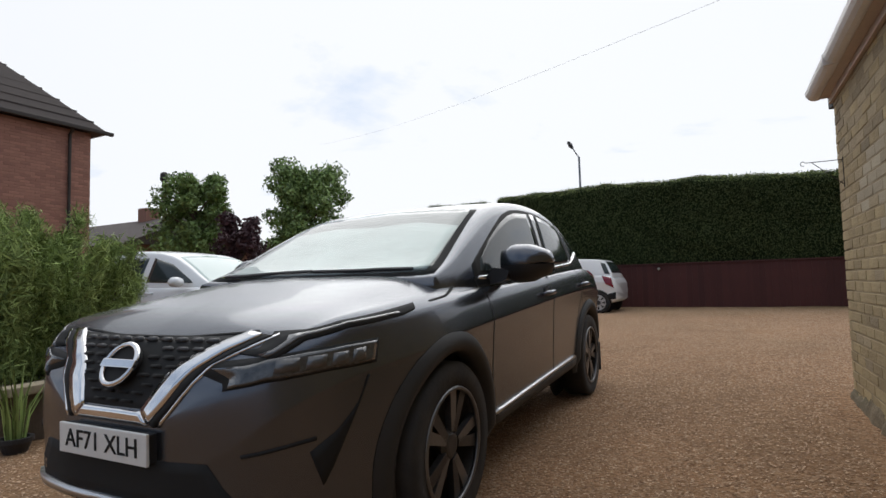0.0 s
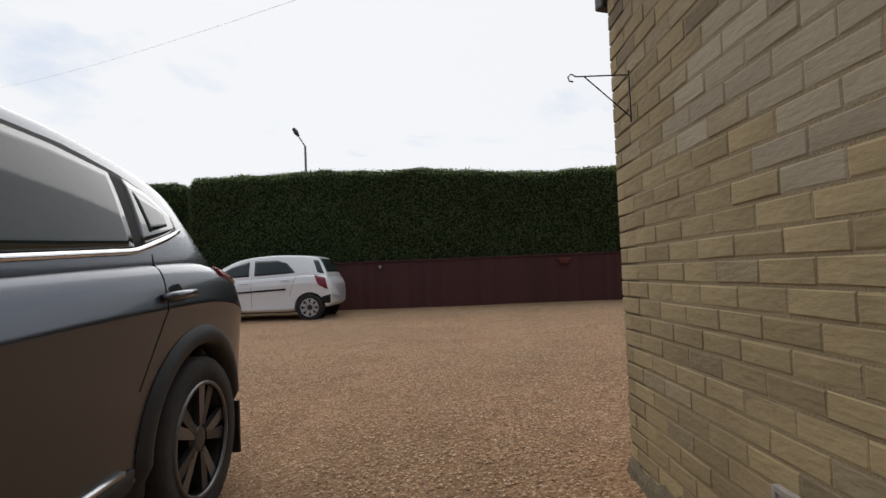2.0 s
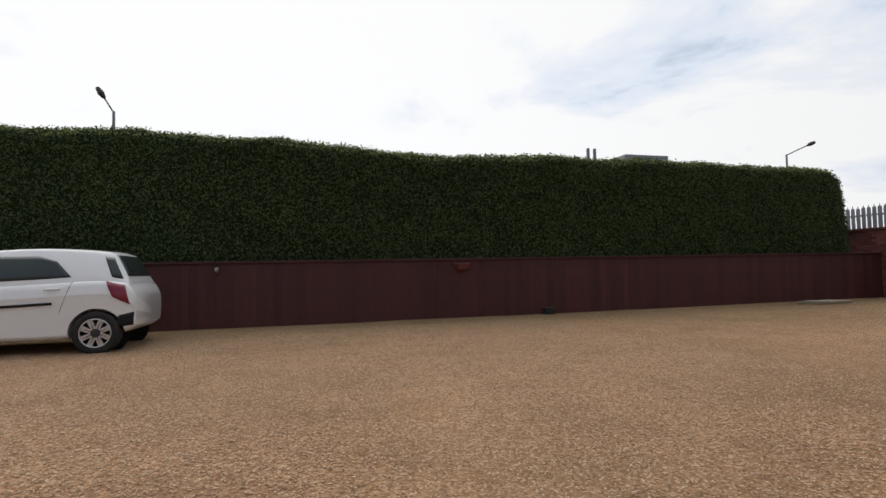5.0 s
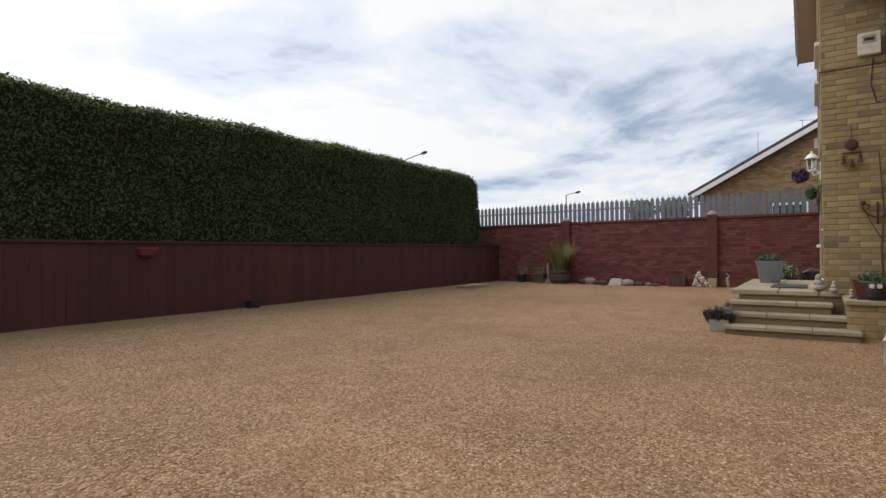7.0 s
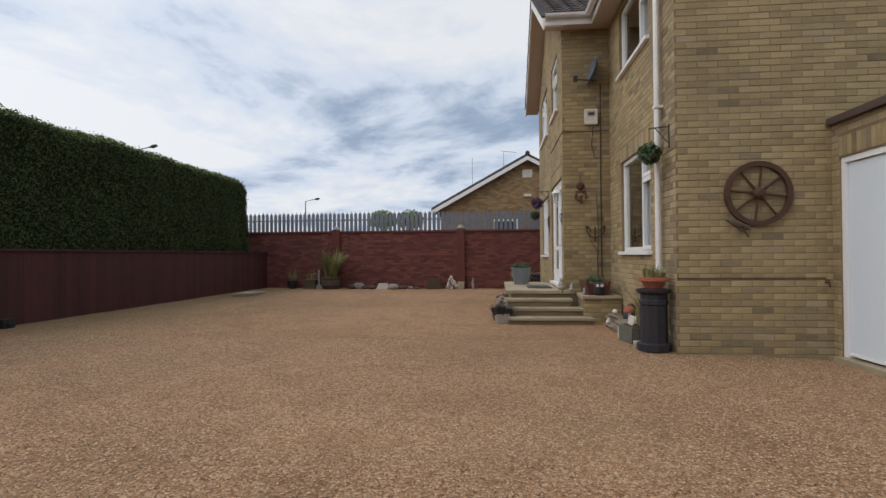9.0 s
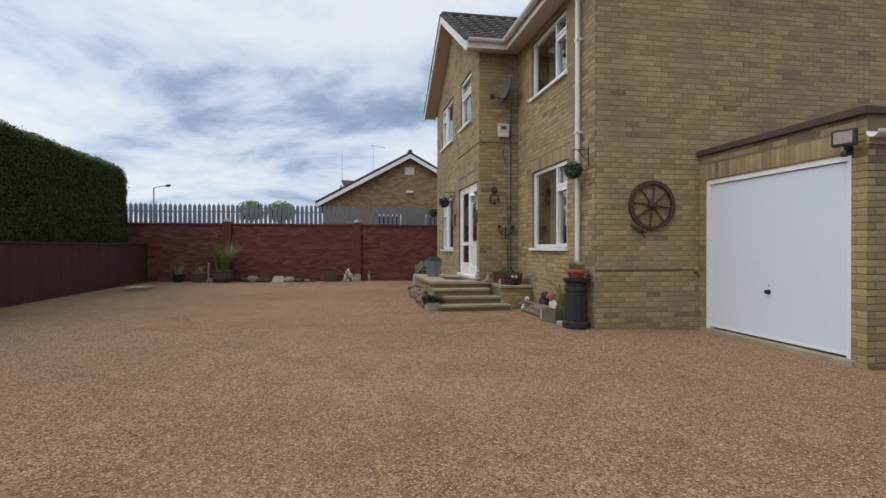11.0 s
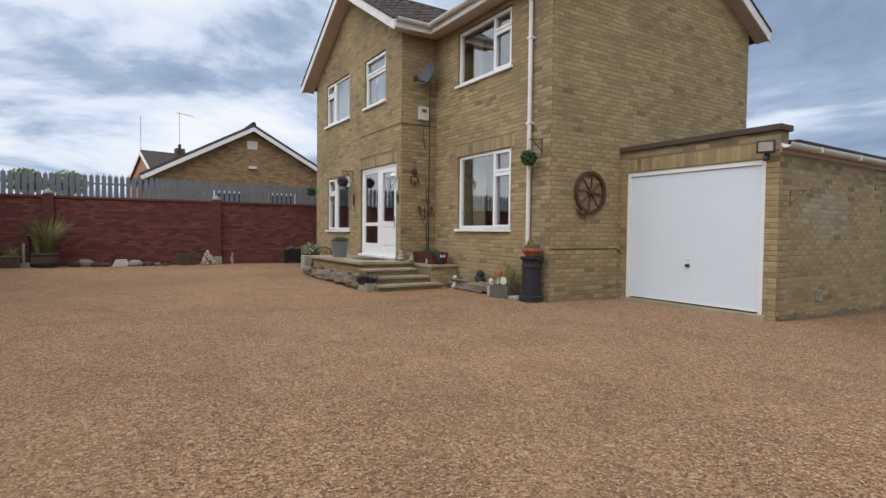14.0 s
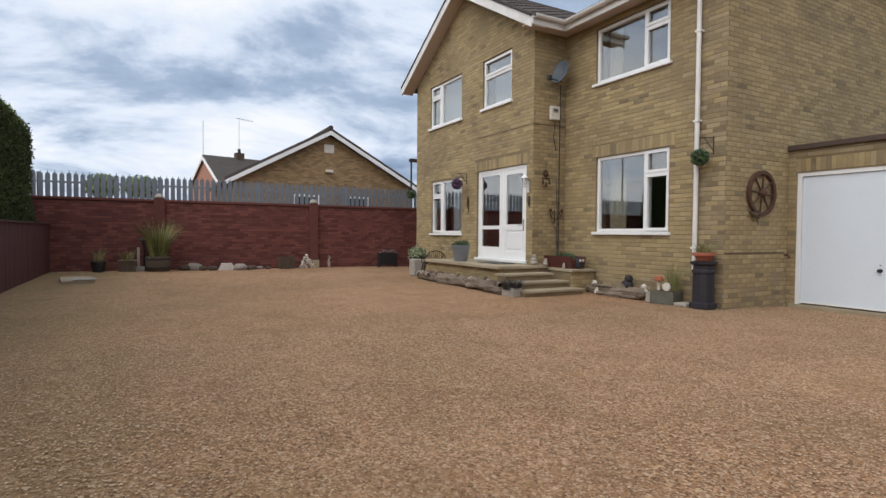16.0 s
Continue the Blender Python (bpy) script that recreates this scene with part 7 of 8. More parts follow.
lantern = thing("wall_lantern", "white carriage lantern beside the front door", "lamp", (7.42, PY + 0.012, 2.18))
part("backplate", boxed(-0.035, 0.035, 0, 0.015, -0.22, 0.02, 0.005), upvc, lantern)
part("arm", tube(bmesh.new(), [(0, 0.01, -0.12), (0, 0.08, -0.16), (0, 0.10, -0.09)], 0.010, 6), upvc, lantern)
part("glass", lathe(bmesh.new(), [(0.045, -0.08), (0.062, 0.07)], 6, (0, 0.10, 0)), pane, lantern)
for k in range(6):
    a = k * math.tau / 6
    part("bar", tube(bmesh.new(), [(math.cos(a) * 0.048, 0.10 + math.sin(a) * 0.048, -0.085), (math.cos(a) * 0.066, 0.10 + math.sin(a) * 0.066, 0.075)], 0.006, 5), upvc, lantern)
part("cap", lathe(bmesh.new(), [(0.085, 0.07), (0.07, 0.09), (0.03, 0.135), (0.012, 0.14), (0.016, 0.16), (0.005, 0.175)], 12, (0, 0.10, 0)), upvc, lantern)
part("base", lathe(bmesh.new(), [(0.02, -0.11), (0.05, -0.095), (0.05, -0.08)], 12, (0, 0.10, 0)), upvc, lantern)
bell = thing("wall_hook", "small black iron ornament by the door", "ornament", (7.38, PY + 0.012, 1.78))
part("plate", boxed(-0.02, 0.02, 0, 0.01, -0.11, 0.11, 0.004), dark_iron, bell)
part("curl", tube(bmesh.new(), [(0, 0.01, 0.08), (0.03, 0.03, 0.10), (0.04, 0.03, 0.02), (0, 0.02, -0.06)], 0.008, 6), dark_iron, bell)
gecko = thing("wall_lizard", "thin rusty metal lizard on the brick wall", "ornament", (9.77, PY + 0.012, 1.80))
part("body", tube(bmesh.new(), [(0.01, 0.012, 0.20), (0, 0.02, 0.12), (0.015, 0.02, 0.02), (-0.01, 0.012, -0.10), (0.015, 0.01, -0.20)], [0.018, 0.026, 0.024, 0.012, 0.004], 8), rusty_iron, gecko)
for s, z in ((-1, 0.10), (1, 0.08), (-1, -0.02), (1, -0.04)):
    part("leg", tube(bmesh.new(), [(0, 0.015, z), (s * 0.04, 0.015, z + 0.015), (s * 0.06, 0.01, z - 0.02)], 0.006, 5), rusty_iron, gecko)

ball_leaf = material("ball_leaf", (0.028, 0.050, 0.022), 0.6, vary=0.4, scale=8, fine=40, bump=0, tint=(0.07, 0.115, 0.045), pieces=0.7)
heather = material("heather", (0.075, 0.035, 0.08), 0.85, vary=0.35, scale=12, fine=60, bump=0, tint=(0.14, 0.07, 0.15), pieces=0.7)
def ball_plant(at, leafy, radius, wall_at, label, drop):
    b = thing("hanging_ball_plant", label, "hanging plant", at)
    part("core", lathe(bmesh.new(), [(0.02, -radius * 0.85), (radius * 0.6, -radius * 0.62), (radius * 0.86, 0), (radius * 0.6, radius * 0.62), (0.02, radius * 0.85)], 14), leaf_gap_shade, b)
    p, d = clump(1500, (0, 0, 0), (radius, radius, radius), int(radius * 1000), 0.75)
    tagged(leaf_mesh("foliage", p, d, 0.022, leafy, b, 3), kind="stuff")
    part("chain", tube(bmesh.new(), [(0, 0, radius * 0.8), (0, 0, drop)], 0.004, 5), dark_iron, b)
    w = Vector(wall_at) - Vector(at)
    part("arm", tube(bmesh.new(), [(0, 0, drop), (w.x, w.y, drop)], 0.007, 6), dark_iron, b)
    part("brace", tube(bmesh.new(), [(w.x * 0.3, w.y * 0.3, drop), (w.x, w.y, drop - 0.20)], 0.006, 6), dark_iron, b)
    part("wall_plate", tube(bmesh.new(), [(w.x, w.y, drop + 0.03), (w.x, w.y, drop - 0.25)], 0.008, 6), dark_iron, b)
    return b


ball_plant((3.97, 6.98, 2.32), ball_leaf, 0.13, (3.88, HY + 0.01, 2.6), "round green artificial hanging ball plant on a bracket", 0.30)
ball_plant((9.88, 7.88, 2.31), heather, 0.13, (9.88, PY + 0.01, 2.5), "round purple heather hanging ball on a bracket", 0.26)
ball_plant((12.82, 7.72, 2.24), ball_leaf, 0.13, (12.70, PY - 0.2, 2.5), "round green hanging ball plant at the house corner", 0.28)
tap = thing("garden_tap", "brass garden tap on the house wall", "tap", (HX - 0.012, 5.20, 0.80), 90)
part("pipe", tube(bmesh.new(), [(0, 0, 0), (0, 0.07, 0), (0, 0.09, -0.05)], 0.012, 8), rusty_iron, tap)
part("handle", boxed(-0.03, 0.03, 0.04, 0.055, 0.02, 0.035, 0.004), rusty_iron, tap)
part("stem", tube(bmesh.new(), [(0, 0.048, 0), (0, 0.048, 0.025)], 0.006, 6), rusty_iron, tap)

# ---- things along the house foot ----
chim = thing("chimney_pot", "tall black glazed chimney pot used as a plant stand", "planter", (3.86, 6.98, 0.0))
part("body", lathe(bmesh.new(), [(0.175, 0), (0.195, 0.01), (0.195, 0.085), (0.155, 0.10), (0.150, 0.53), (0.165, 0.545), (0.165, 0.585), (0.150, 0.60), (0.150, 0.655), (0.19, 0.685), (0.195, 0.715), (0.165, 0.72), (0.13, 0.70)], 10), black_glaze, chim)
rp = thing("plant_pot", "terracotta pot with dry grass standing on the chimney pot", "plant pot", (3.86, 6.98, 0.722))
part("pot", pot(bmesh.new(), 0.10, 0.145, 0.13), terracotta, rp)
part("rim_band", lathe(bmesh.new(), [(0.165, 0.085), (0.17, 0.09), (0.17, 0.125), (0.155, 0.13)], 22), terracotta, rp)
part("soil", lathe(bmesh.new(), [(0.13, 0.09), (0.13, 0.105)], 16), bark, rp)
dry_grass = material("dry_grass", (0.16, 0.15, 0.06), 0.8, vary=0.3, scale=4, fine=20, bump=0, tint=(0.30, 0.28, 0.12), pieces=0.6)
blades("grass", 160, (0, 0, 0.10), 0.10, 0.20, 0.008, 0.5, dry_grass, rp, 4)
trough_stone = material("trough_stone", (0.085, 0.08, 0.06), 0.92, vary=0.3, scale=7, fine=60, bump=0.4, tint=(0.13, 0.125, 0.10), stain=(0.05, 0.055, 0.03), stain_scale=3)
tr = thing("stone_trough", "dark weathered square stone trough with grasses and ornaments", "planter", (4.50, 7.02, 0.0), 10)
part("trough", frame_cells(bmesh.new(), (-0.20, 0.20, 0, 0.20), [], -0.15, 0.15), trough_stone, tr)
part("inner_soil", boxed(-0.16, 0.16, -0.11, 0.11, 0.20, 0.215), bark, tr)
blades("grass", 130, (-0.09, -0.06, 0.2), 0.09, 0.50, 0.008, 0.45, dry_grass, tr, 6)
tr2 = thing("stone_block", "small rough stone block beside the trough", "stone", (4.73, 7.1, 0.0), 25)
part("block", boxed(-0.07, 0.07, -0.09, 0.09, 0, 0.17, 0.02), stone_grey, tr2)
for z, y in ((0.0, 0.02),):
    sl = thing("stone_slab", "flat grey stone slab at the wall foot", "stone", (4.16, 7.0, 0.0))
    part("slab", boxed(-0.12, 0.12, -0.12, 0.12, 0, 0.05, 0.01), stone_grey, sl)
toad = thing("toadstool_ornament", "red toadstool garden ornament on a pale stalk", "ornament", (4.60, 7.08, 0.213))
part("stalk", lathe(bmesh.new(), [(0.024, 0), (0.018, 0.08), (0.02, 0.165)], 10), white_stone, toad)
part("cap", lathe(bmesh.new(), [(0.02, 0.15), (0.075, 0.155), (0.08, 0.168), (0.062, 0.215), (0.025, 0.238)], 14), terracotta, toad)
shell_o = thing("white_plaque", "pale oval stone leaning in the trough", "ornament", (4.44, 7.09, 0.213), 20)
part("disc", lathe(bmesh.new(), [(0.06, -0.01), (0.068, 0.0), (0.06, 0.012)], 18, (0, 0, 0.065), "y"), white_stone, shell_o)


def log(at, turn, length, radius, seed, label="weathered grey-brown driftwood log on the gravel"):
    r = random.Random(seed)
    l = thing("log", label, "log", (at[0], at[1], at[2] + radius * 0.86), turn, "driftwood edging")
    n = 18
    pts = [(-length / 2 + length * k / (n - 1), r.uniform(-0.015, 0.015), r.uniform(-0.01, 0.01)) for k in range(n)]
    bm = tube(bmesh.new(), pts, [radius * r.uniform(0.62, 1.0) * (0.45 if k in (0, n - 1) else 1) for k in range(n)], 16)
    for v in bm.verts:
        a = math.atan2(v.co.z, v.co.y)
        groove = 0.16 * math.sin(a * 5 + v.co.x * 3 + seed) + 0.30 * noise.noise(Vector((v.co.x * 5, a * 1.6, seed * 3.1)))
        v.co.y *= 1 + groove
        v.co.z *= 1 + groove
    part("trunk", bm, driftwood, l)
    for s in range(3):
        x0, x1 = sorted((r.uniform(-0.5, 0.1) * length, r.uniform(0.0, 0.52) * length))
        y, z = r.uniform(-0.8, 0.9) * radius, radius * r.uniform(0.45, 0.85)
        strand = [(x0 + (x1 - x0) * k / 5, y + r.uniform(-0.015, 0.015), z + r.uniform(-0.012, 0.02)) for k in range(6)]
        part("dead_branch", tube(bmesh.new(), strand, [radius * q for q in (0.16, 0.30, 0.26, 0.30, 0.22, 0.08)], 7), driftwood, l)
    part("branch_stub", tube(bmesh.new(), [(0.1 * length, 0, radius * 0.6), (0.16 * length, 0.02, radius * 1.5)], [radius * 0.4, radius * 0.25], 7), driftwood, l)
    return l


log((9.75, 8.68, 0.02), 177, 1.35, 0.10, 1)
log((8.55, 8.72, 0.01), 181, 1.30, 0.11, 2)
log((7.45, 8.74, 0.01), 178, 1.15, 0.125, 3, "dark wet-looking driftwood log before the terrace")
log((6.85, 8.80, 0.0), 174, 0.55, 0.085, 4)
log((5.95, 6.95, 0.02), 8, 0.75, 0.08, 5)
log((5.35, 6.98, 0.02), -4, 0.80, 0.09, 6)
log((5.55, 7.08, 0.0), 3, 0.9, 0.045, 7)
rnd = random.Random(12)
for i in range(34):
    x = 7.0 + 3.3 * i / 33
    st = thing("stone", "rounded grey and brown stone laid on the log edging", "stone", (x + rnd.uniform(-.04, .04), 8.64 + rnd.uniform(-0.05, 0.06), 0.13 + rnd.uniform(0.0, 0.07)), rnd.uniform(0, 180), "edging stones")
    bm = bmesh.new()
    bmesh.ops.create_icosphere(bm, subdivisions=2, radius=1)
    s = rnd.uniform(0.05, 0.10)
    for v in bm.verts:
        v.co = Vector((v.co.x * s * 1.4, v.co.y * s, v.co.z * s * 0.6)) * (1 + 0.25 * noise.noise(v.co * 1.7 + Vector((i, 0, 0))))
    part("rock", bm, [stone_grey, driftwood, coping_dark][i % 3], st, smooth=True)
for i in range(3):
    bm = boxed(7.1 + i * 1.05, 8.12 + i * 1.05, 8.58, 8.68, -0.02, 0.13)
    tagged(part("edging_soil", bm, bark), "dark soil strip under the edging stones", "soil", kind="structure")
pb = thing("lavender_planter", "square concrete block planted with dark lavender", "planter", (6.42, 8.72, 0.0), 5)
part("block", boxed(-0.15, 0.15, -0.11, 0.11, 0, 0.15, 0.012), stone_grey, pb)
lavender = material("lavender", (0.035, 0.04, 0.03), 0.85, vary=0.3, scale=9, fine=40, bump=0, tint=(0.09, 0.085, 0.085), pieces=0.7)
blades("lavender", 420, (0, 0, 0.12), 0.16, 0.22, 0.010, 0.8, lavender, pb, 9)

tub = thing("plant_tub", "tall grey tapered plant tub with a leafy top", "plant pot", (8.95, 8.30, 0.495))
part("tub", pot(bmesh.new(), 0.145, 0.20, 0.36), galvanised, tub)
part("soil", lathe(bmesh.new(), [(0.18, 0.31), (0.18, 0.325)], 18), bark, tub)
p, d = clump(1300, (0, 0, 0.38), (0.20, 0.20, 0.085), 71, 0.2)
tagged(leaf_mesh("foliage", p, d, 0.025, ball_leaf, tub, 8), kind="stuff")
mat = thing("doormat", "thin dark doormat on the terrace", "mat", (8.0, 8.0, 0.499))
part("pad", boxed(-0.38, 0.38, -0.20, 0.20, 0, 0.012, 0.004), black_plastic, mat)
part("border", frame_cells(bmesh.new(), (-0.40, 0.40, 0, 0.008), [], -0.22, 0.22), cladding, mat)


def iron_chair(at, turn):
    c = thing("garden_chair", "dark scrolled iron garden chair with a rounded back", "chair", at, turn)
    part("seat", boxed(-0.25, 0.25, -0.2, 0.2, 0.32, 0.345, 0.008), dark_iron, c)
    part("back_frame", tube(bmesh.new(), [(-0.25, 0.2, 0.33), (-0.25, 0.22, 0.50), (-0.15, 0.23, 0.62), (0, 0.23, 0.66), (0.15, 0.23, 0.62), (0.25, 0.22, 0.50), (0.25, 0.2, 0.33)], 0.012, 6), dark_iron, c)
    for k in range(9):
        x = -0.2 + 0.05 * k
        part("back_bar", tube(bmesh.new(), [(x, 0.2, 0.34), (x, 0.225, 0.64 - 1.6 * x * x)], 0.007, 5), dark_iron, c)
    for sx in (-1, 1):
        part("arm", tube(bmesh.new(), [(sx * 0.25, 0.22, 0.50), (sx * 0.27, 0.0, 0.54), (sx * 0.27, -0.18, 0.50), (sx * 0.26, -0.2, 0.33)], 0.011, 6), dark_iron, c)
        for sy in (-1, 1):
            part("leg", tube(bmesh.new(), [(sx * 0.23, sy * 0.18, 0.33), (sx * 0.27, sy * 0.2, 0.16), (sx * 0.25, sy * 0.2, 0.0)], 0.012, 6), dark_iron, c)
    return c


iron_chair((10.55, 8.15, 0.03), 75)
blk = thing("stone_pedestal", "square grey stone block at the end of the terrace", "stone", (11.05, 8.38, 0.03))
part("block", boxed(-0.16, 0.16, -0.14, 0.14, 0, 0.42, 0.02), stone_grey, blk)
bp2 = thing("plant_pot", "dark pot with a trailing pale-leaved plant", "plant pot", (11.35, 8.2, 0.03))
part("pot", pot(bmesh.new(), 0.16, 0.22, 0.45), black_glaze, bp2)
p, d = clump(1600, (0, 0, 0.52), (0.27, 0.27, 0.22), 77, 0.3)
pale_leaf = material("pale_leaf", (0.12, 0.15, 0.07), 0.7, vary=0.35, scale=6, fine=30, bump=0, tint=(0.30, 0.33, 0.20), pieces=0.7)
tagged(leaf_mesh("foliage", p, d, 0.035, pale_leaf, bp2, 12, long=2.2), kind="stuff")

tro = thing("planter_trough", "dark oxblood glazed planter trough with low plants", "planter", (6.86, 7.14, 0.452), 0)
ox = material("oxblood", (0.085, 0.018, 0.016), 0.35, vary=0.3, scale=6, fine=40, bump=0.05, coat=0.4, stain=(0.04, 0.03, 0.03), stain_scale=3)
bm = bmesh.new()
prism(bm, [(-0.16, 0), (0.16, 0), (0.20, 0.23), (0.17, 0.23), (0.15, 0.17), (-0.15, 0.17), (-0.17, 0.23), (-0.20, 0.23)], "x", -0.42, 0.36)
part("trough", bm, ox, tro)
part("soil", boxed(-0.40, 0.34, -0.14, 0.14, 0.172, 0.20), bark, tro)
p, d = clump(700, (-0.05, 0, 0.24), (0.30, 0.13, 0.07), 81, 0.2)
tagged(leaf_mesh("foliage", p, d, 0.022, ball_leaf, tro, 14), kind="stuff")
vine = thing("climbing_stem", "thin bare brown climbing stem trained up the wall", "plant", (7.20, 7.0, 0.64))
part("stem", tube(bmesh.new(), [(0, 0, 0), (0.03, 0.01, 0.4), (0.055, -0.02, 0.9), (0.06, 0.02, 1.6)], [0.016, 0.012, 0.009, 0.005], 6), bark, vine)
part("side_stem", tube(bmesh.new(), [(0.04, 0, 0.5), (0.06, 0.12, 0.75), (0.06, 0.18, 0.9)], 0.006, 5), bark, vine)
owl = thing("owl_ornament", "small dark owl ornament with pale eyes", "ornament", (6.42, 7.14, 0.452))
bm = lathe(bmesh.new(), [(0.06, 0), (0.085, 0.04), (0.09, 0.12), (0.075, 0.18), (0.04, 0.215)], 14)
part("statue", bm, black_glaze, owl)
for s in (-1, 1):
    part("eye", lathe(bmesh.new(), [(0.026, -0.006), (0.026, 0.004), (0.012, 0.006)], 12, (-0.082, s * 0.035, 0.165), "x"), white_stone, owl)


def lump_statue(name, label, at, turn, size, material_, seed, category="ornament"):
    """A small garden statue as one plain rounded shape: base, body, head."""
    bm = bmesh.new()
    for (x, y, z, sx, sy, sz) in [(0, 0, 0.20, 0.42, 0.36, 0.22), (0, 0, 0.48, 0.30, 0.28, 0.30), (0.06, 0, 0.82, 0.19, 0.18, 0.20)]:
        bmesh.ops.create_icosphere(bm, subdivisions=2, radius=1, matrix=Matrix.LocRotScale((x * size, y * size, z * size), None, (sx * size, sy * size, sz * size)))
    for v in bm.verts:
        v.co += v.co.normalized() * 0.06 * size * noise.noise(v.co * 9 / max(size, 0.01) * 0.2 + Vector((seed, 0, 0)))
        v.co.z = max(v.co.z, 0)
    me = bpy.data.meshes.new(name)
    bm.to_mesh(me); bm.free()
    me.polygons.foreach_set("use_smooth", [True] * len(me.polygons))
    ob = link_mesh(name, me, material_)
    ob.matrix_basis = pose(*at, 0, 0, turn)
    return tagged(ob, label, category)


lump_statue("frog_ornament", "small pale stone frog on the low wall", (6.62, 7.34, 0.45), 150, 0.11, stone_grey, 1)
lump_statue("garden_statue", "grey stone seated garden statue on the terrace", (7.15, 7.66, 0.495), 180, 0.22, stone_grey, 2)
lump_statue("garden_statue", "small dark stone statue beside the seated one", (6.98, 7.50, 0.495), 180, 0.14, stone_grey, 3)
lump_statue("goose_ornament", "white goose garden ornament beside the steps", (6.22, 6.93, 0.0), 180, 0.24, white_stone, 4)
lump_statue("duck_ornament", "small white duck ornament on the lowest step's end", (6.0, 7.08, 0.0), 200, 0.13, white_stone, 5)
lump_statue("gnome_ornament", "small dark and white garden gnome behind the logs", (5.45, 6.87, 0.0), 180, 0.40, black_glaze, 6)
lump_statue("rabbit_ornament", "pale stone rabbit ornament on the logs", (5.08, 6.88, 0.0), 160, 0.26, white_stone, 7)

# ---- things along the end wall ----
def pot_at(y, r, h, plant, label, seed, x=14.62):
    g = thing("plant_pot", label, "plant pot", (x, y, ground_z(x, y)), 0, "pots by the wall")
    part("pot", pot(bmesh.new(), r * 0.75, r, h), black_plastic, g)
    part("soil", lathe(bmesh.new(), [(r * 0.85, h - 0.06), (r * 0.85, h - 0.04)], 14), bark, g)
    if plant:
        blades("plant", *plant, g, seed)
    return g


pot_at(15.56, 0.17, 0.26, (70, (0, 0, 0.22), 0.10, 0.45, 0.010, 0.5, dry_grass), "low dark bowl pot with sparse dry stems", 21)
part_rim = thing("planter_box", "dark wooden planter box with thin dead plants", "planter", (14.6, 14.93, ground_z(14.6, 15)))
part("box", frame_cells(bmesh.new(), (-0.14, 0.14, 0, 0.28), [], -0.19, 0.19), bark, part_rim)
part("rim", frame_cells(bmesh.new(), (-0.16, 0.16, 0.28, 0.30), [], -0.21, 0.21), driftwood, part_rim)
blades("plant", 90, (0, 0, 0.28), 0.12, 0.34, 0.010, 0.9, dry_grass, part_rim, 23)
post2 = thing("post", "short pale concrete post standing by the wall", "post", (14.7, 14.68, ground_z(14.7, 14.7)))
part("shaft", boxed(-0.03, 0.03, -0.03, 0.03, 0, 0.62, 0.005), stone_grey, post2)
part("foot", boxed(-0.10, 0.10, -0.14, 0.08, 0, 0.12, 0.01), stone_grey, post2)
lampp = thing("solar_lamp", "black garden lamp on a thin post", "lamp", (14.75, 14.55, ground_z(14.7, 14.5)))
part("post", tube(bmesh.new(), [(0, 0, 0), (0, 0, 0.72)], 0.022, 8), black_plastic, lampp)
part("head", lathe(bmesh.new(), [(0.05, 0.70), (0.06, 0.80), (0.11, 0.82), (0.03, 0.88)], 12), black_plastic, lampp)
barrel = thing("barrel_planter", "dark half-barrel planter with tall arching grass", "planter", (14.55, 14.22, ground_z(14.6, 14.2)))
part("barrel", lathe(bmesh.new(), [(0.26, 0), (0.30, 0.12), (0.31, 0.24), (0.29, 0.40), (0.26, 0.40), (0.26, 0.34)], 20), bark, barrel)
for z in (0.08, 0.30):
    part("hoop", lathe(bmesh.new(), [(0.305, z), (0.312, z + 0.005), (0.312, z + 0.045), (0.305, z + 0.05)], 20), dark_iron, barrel)
tall_grass = material("tall_grass", (0.10, 0.12, 0.035), 0.75, vary=0.35, scale=4, fine=20, bump=0, tint=(0.27, 0.26, 0.10), pieces=0.7)
blades("grass", 420, (0, 0, 0.34), 0.18, 1.05, 0.014, 0.5, tall_grass, barrel, 25)
cobble_grey = material("cobble_grey", (0.20, 0.17, 0.15), 0.9, vary=0.35, scale=14, fine=60, bump=0.4, pieces=0.5, tint=(0.36, 0.32, 0.29))
rnd = random.Random(6)
for i, (y, s) in enumerate([(13.55, 0.13), (13.35, 0.16), (13.15, 0.10), (12.9, 0.11), (12.18, 0.15), (12.05, 0.1), (11.86, 0.10), (11.62, 0.08), (11.40, 0.07)]):
    bm = bmesh.new()
    bmesh.ops.create_icosphere(bm, subdivisions=2, radius=1)
    for v in bm.verts:
        v.co = Vector((v.co.x * s, v.co.y * s * 1.3, v.co.z * s * 0.75)) * (1 + 0.3 * noise.noise(v.co * 1.5 + Vector((i * 3, 0, 0))))
    st = thing("stone", "rough garden stone at the foot of the wall", "stone", (14.72 + rnd.uniform(-.1, .1), y, ground_z(14.7, y) + s * 0.5), 0, "stones by the wall")
    part("rock", bm, [coping_dark, cobble_grey, bark][i % 3], st, smooth=True)
wst = thing("stone_wedge", "pale wedge-shaped stone block by the wall", "stone", (14.7, 12.52, ground_z(14.7, 12.5)))
part("block", prism(bmesh.new(), [(-0.22, 0), (0.22, 0), (0.13, 0.19), (-0.13, 0.19)], "x", -0.1, 0.1), white_stone, wst)
bmt = thing("wooden_tub", "dark slatted wooden tub against the wall", "tub", (14.8, 10.85, ground_z(14.8, 10.8)))
for k in range(7):
    part("slat", boxed(-0.14, -0.115, -0.22 + k * 0.065, -0.165 + k * 0.065, 0, 0.36, 0.004), bark, bmt)
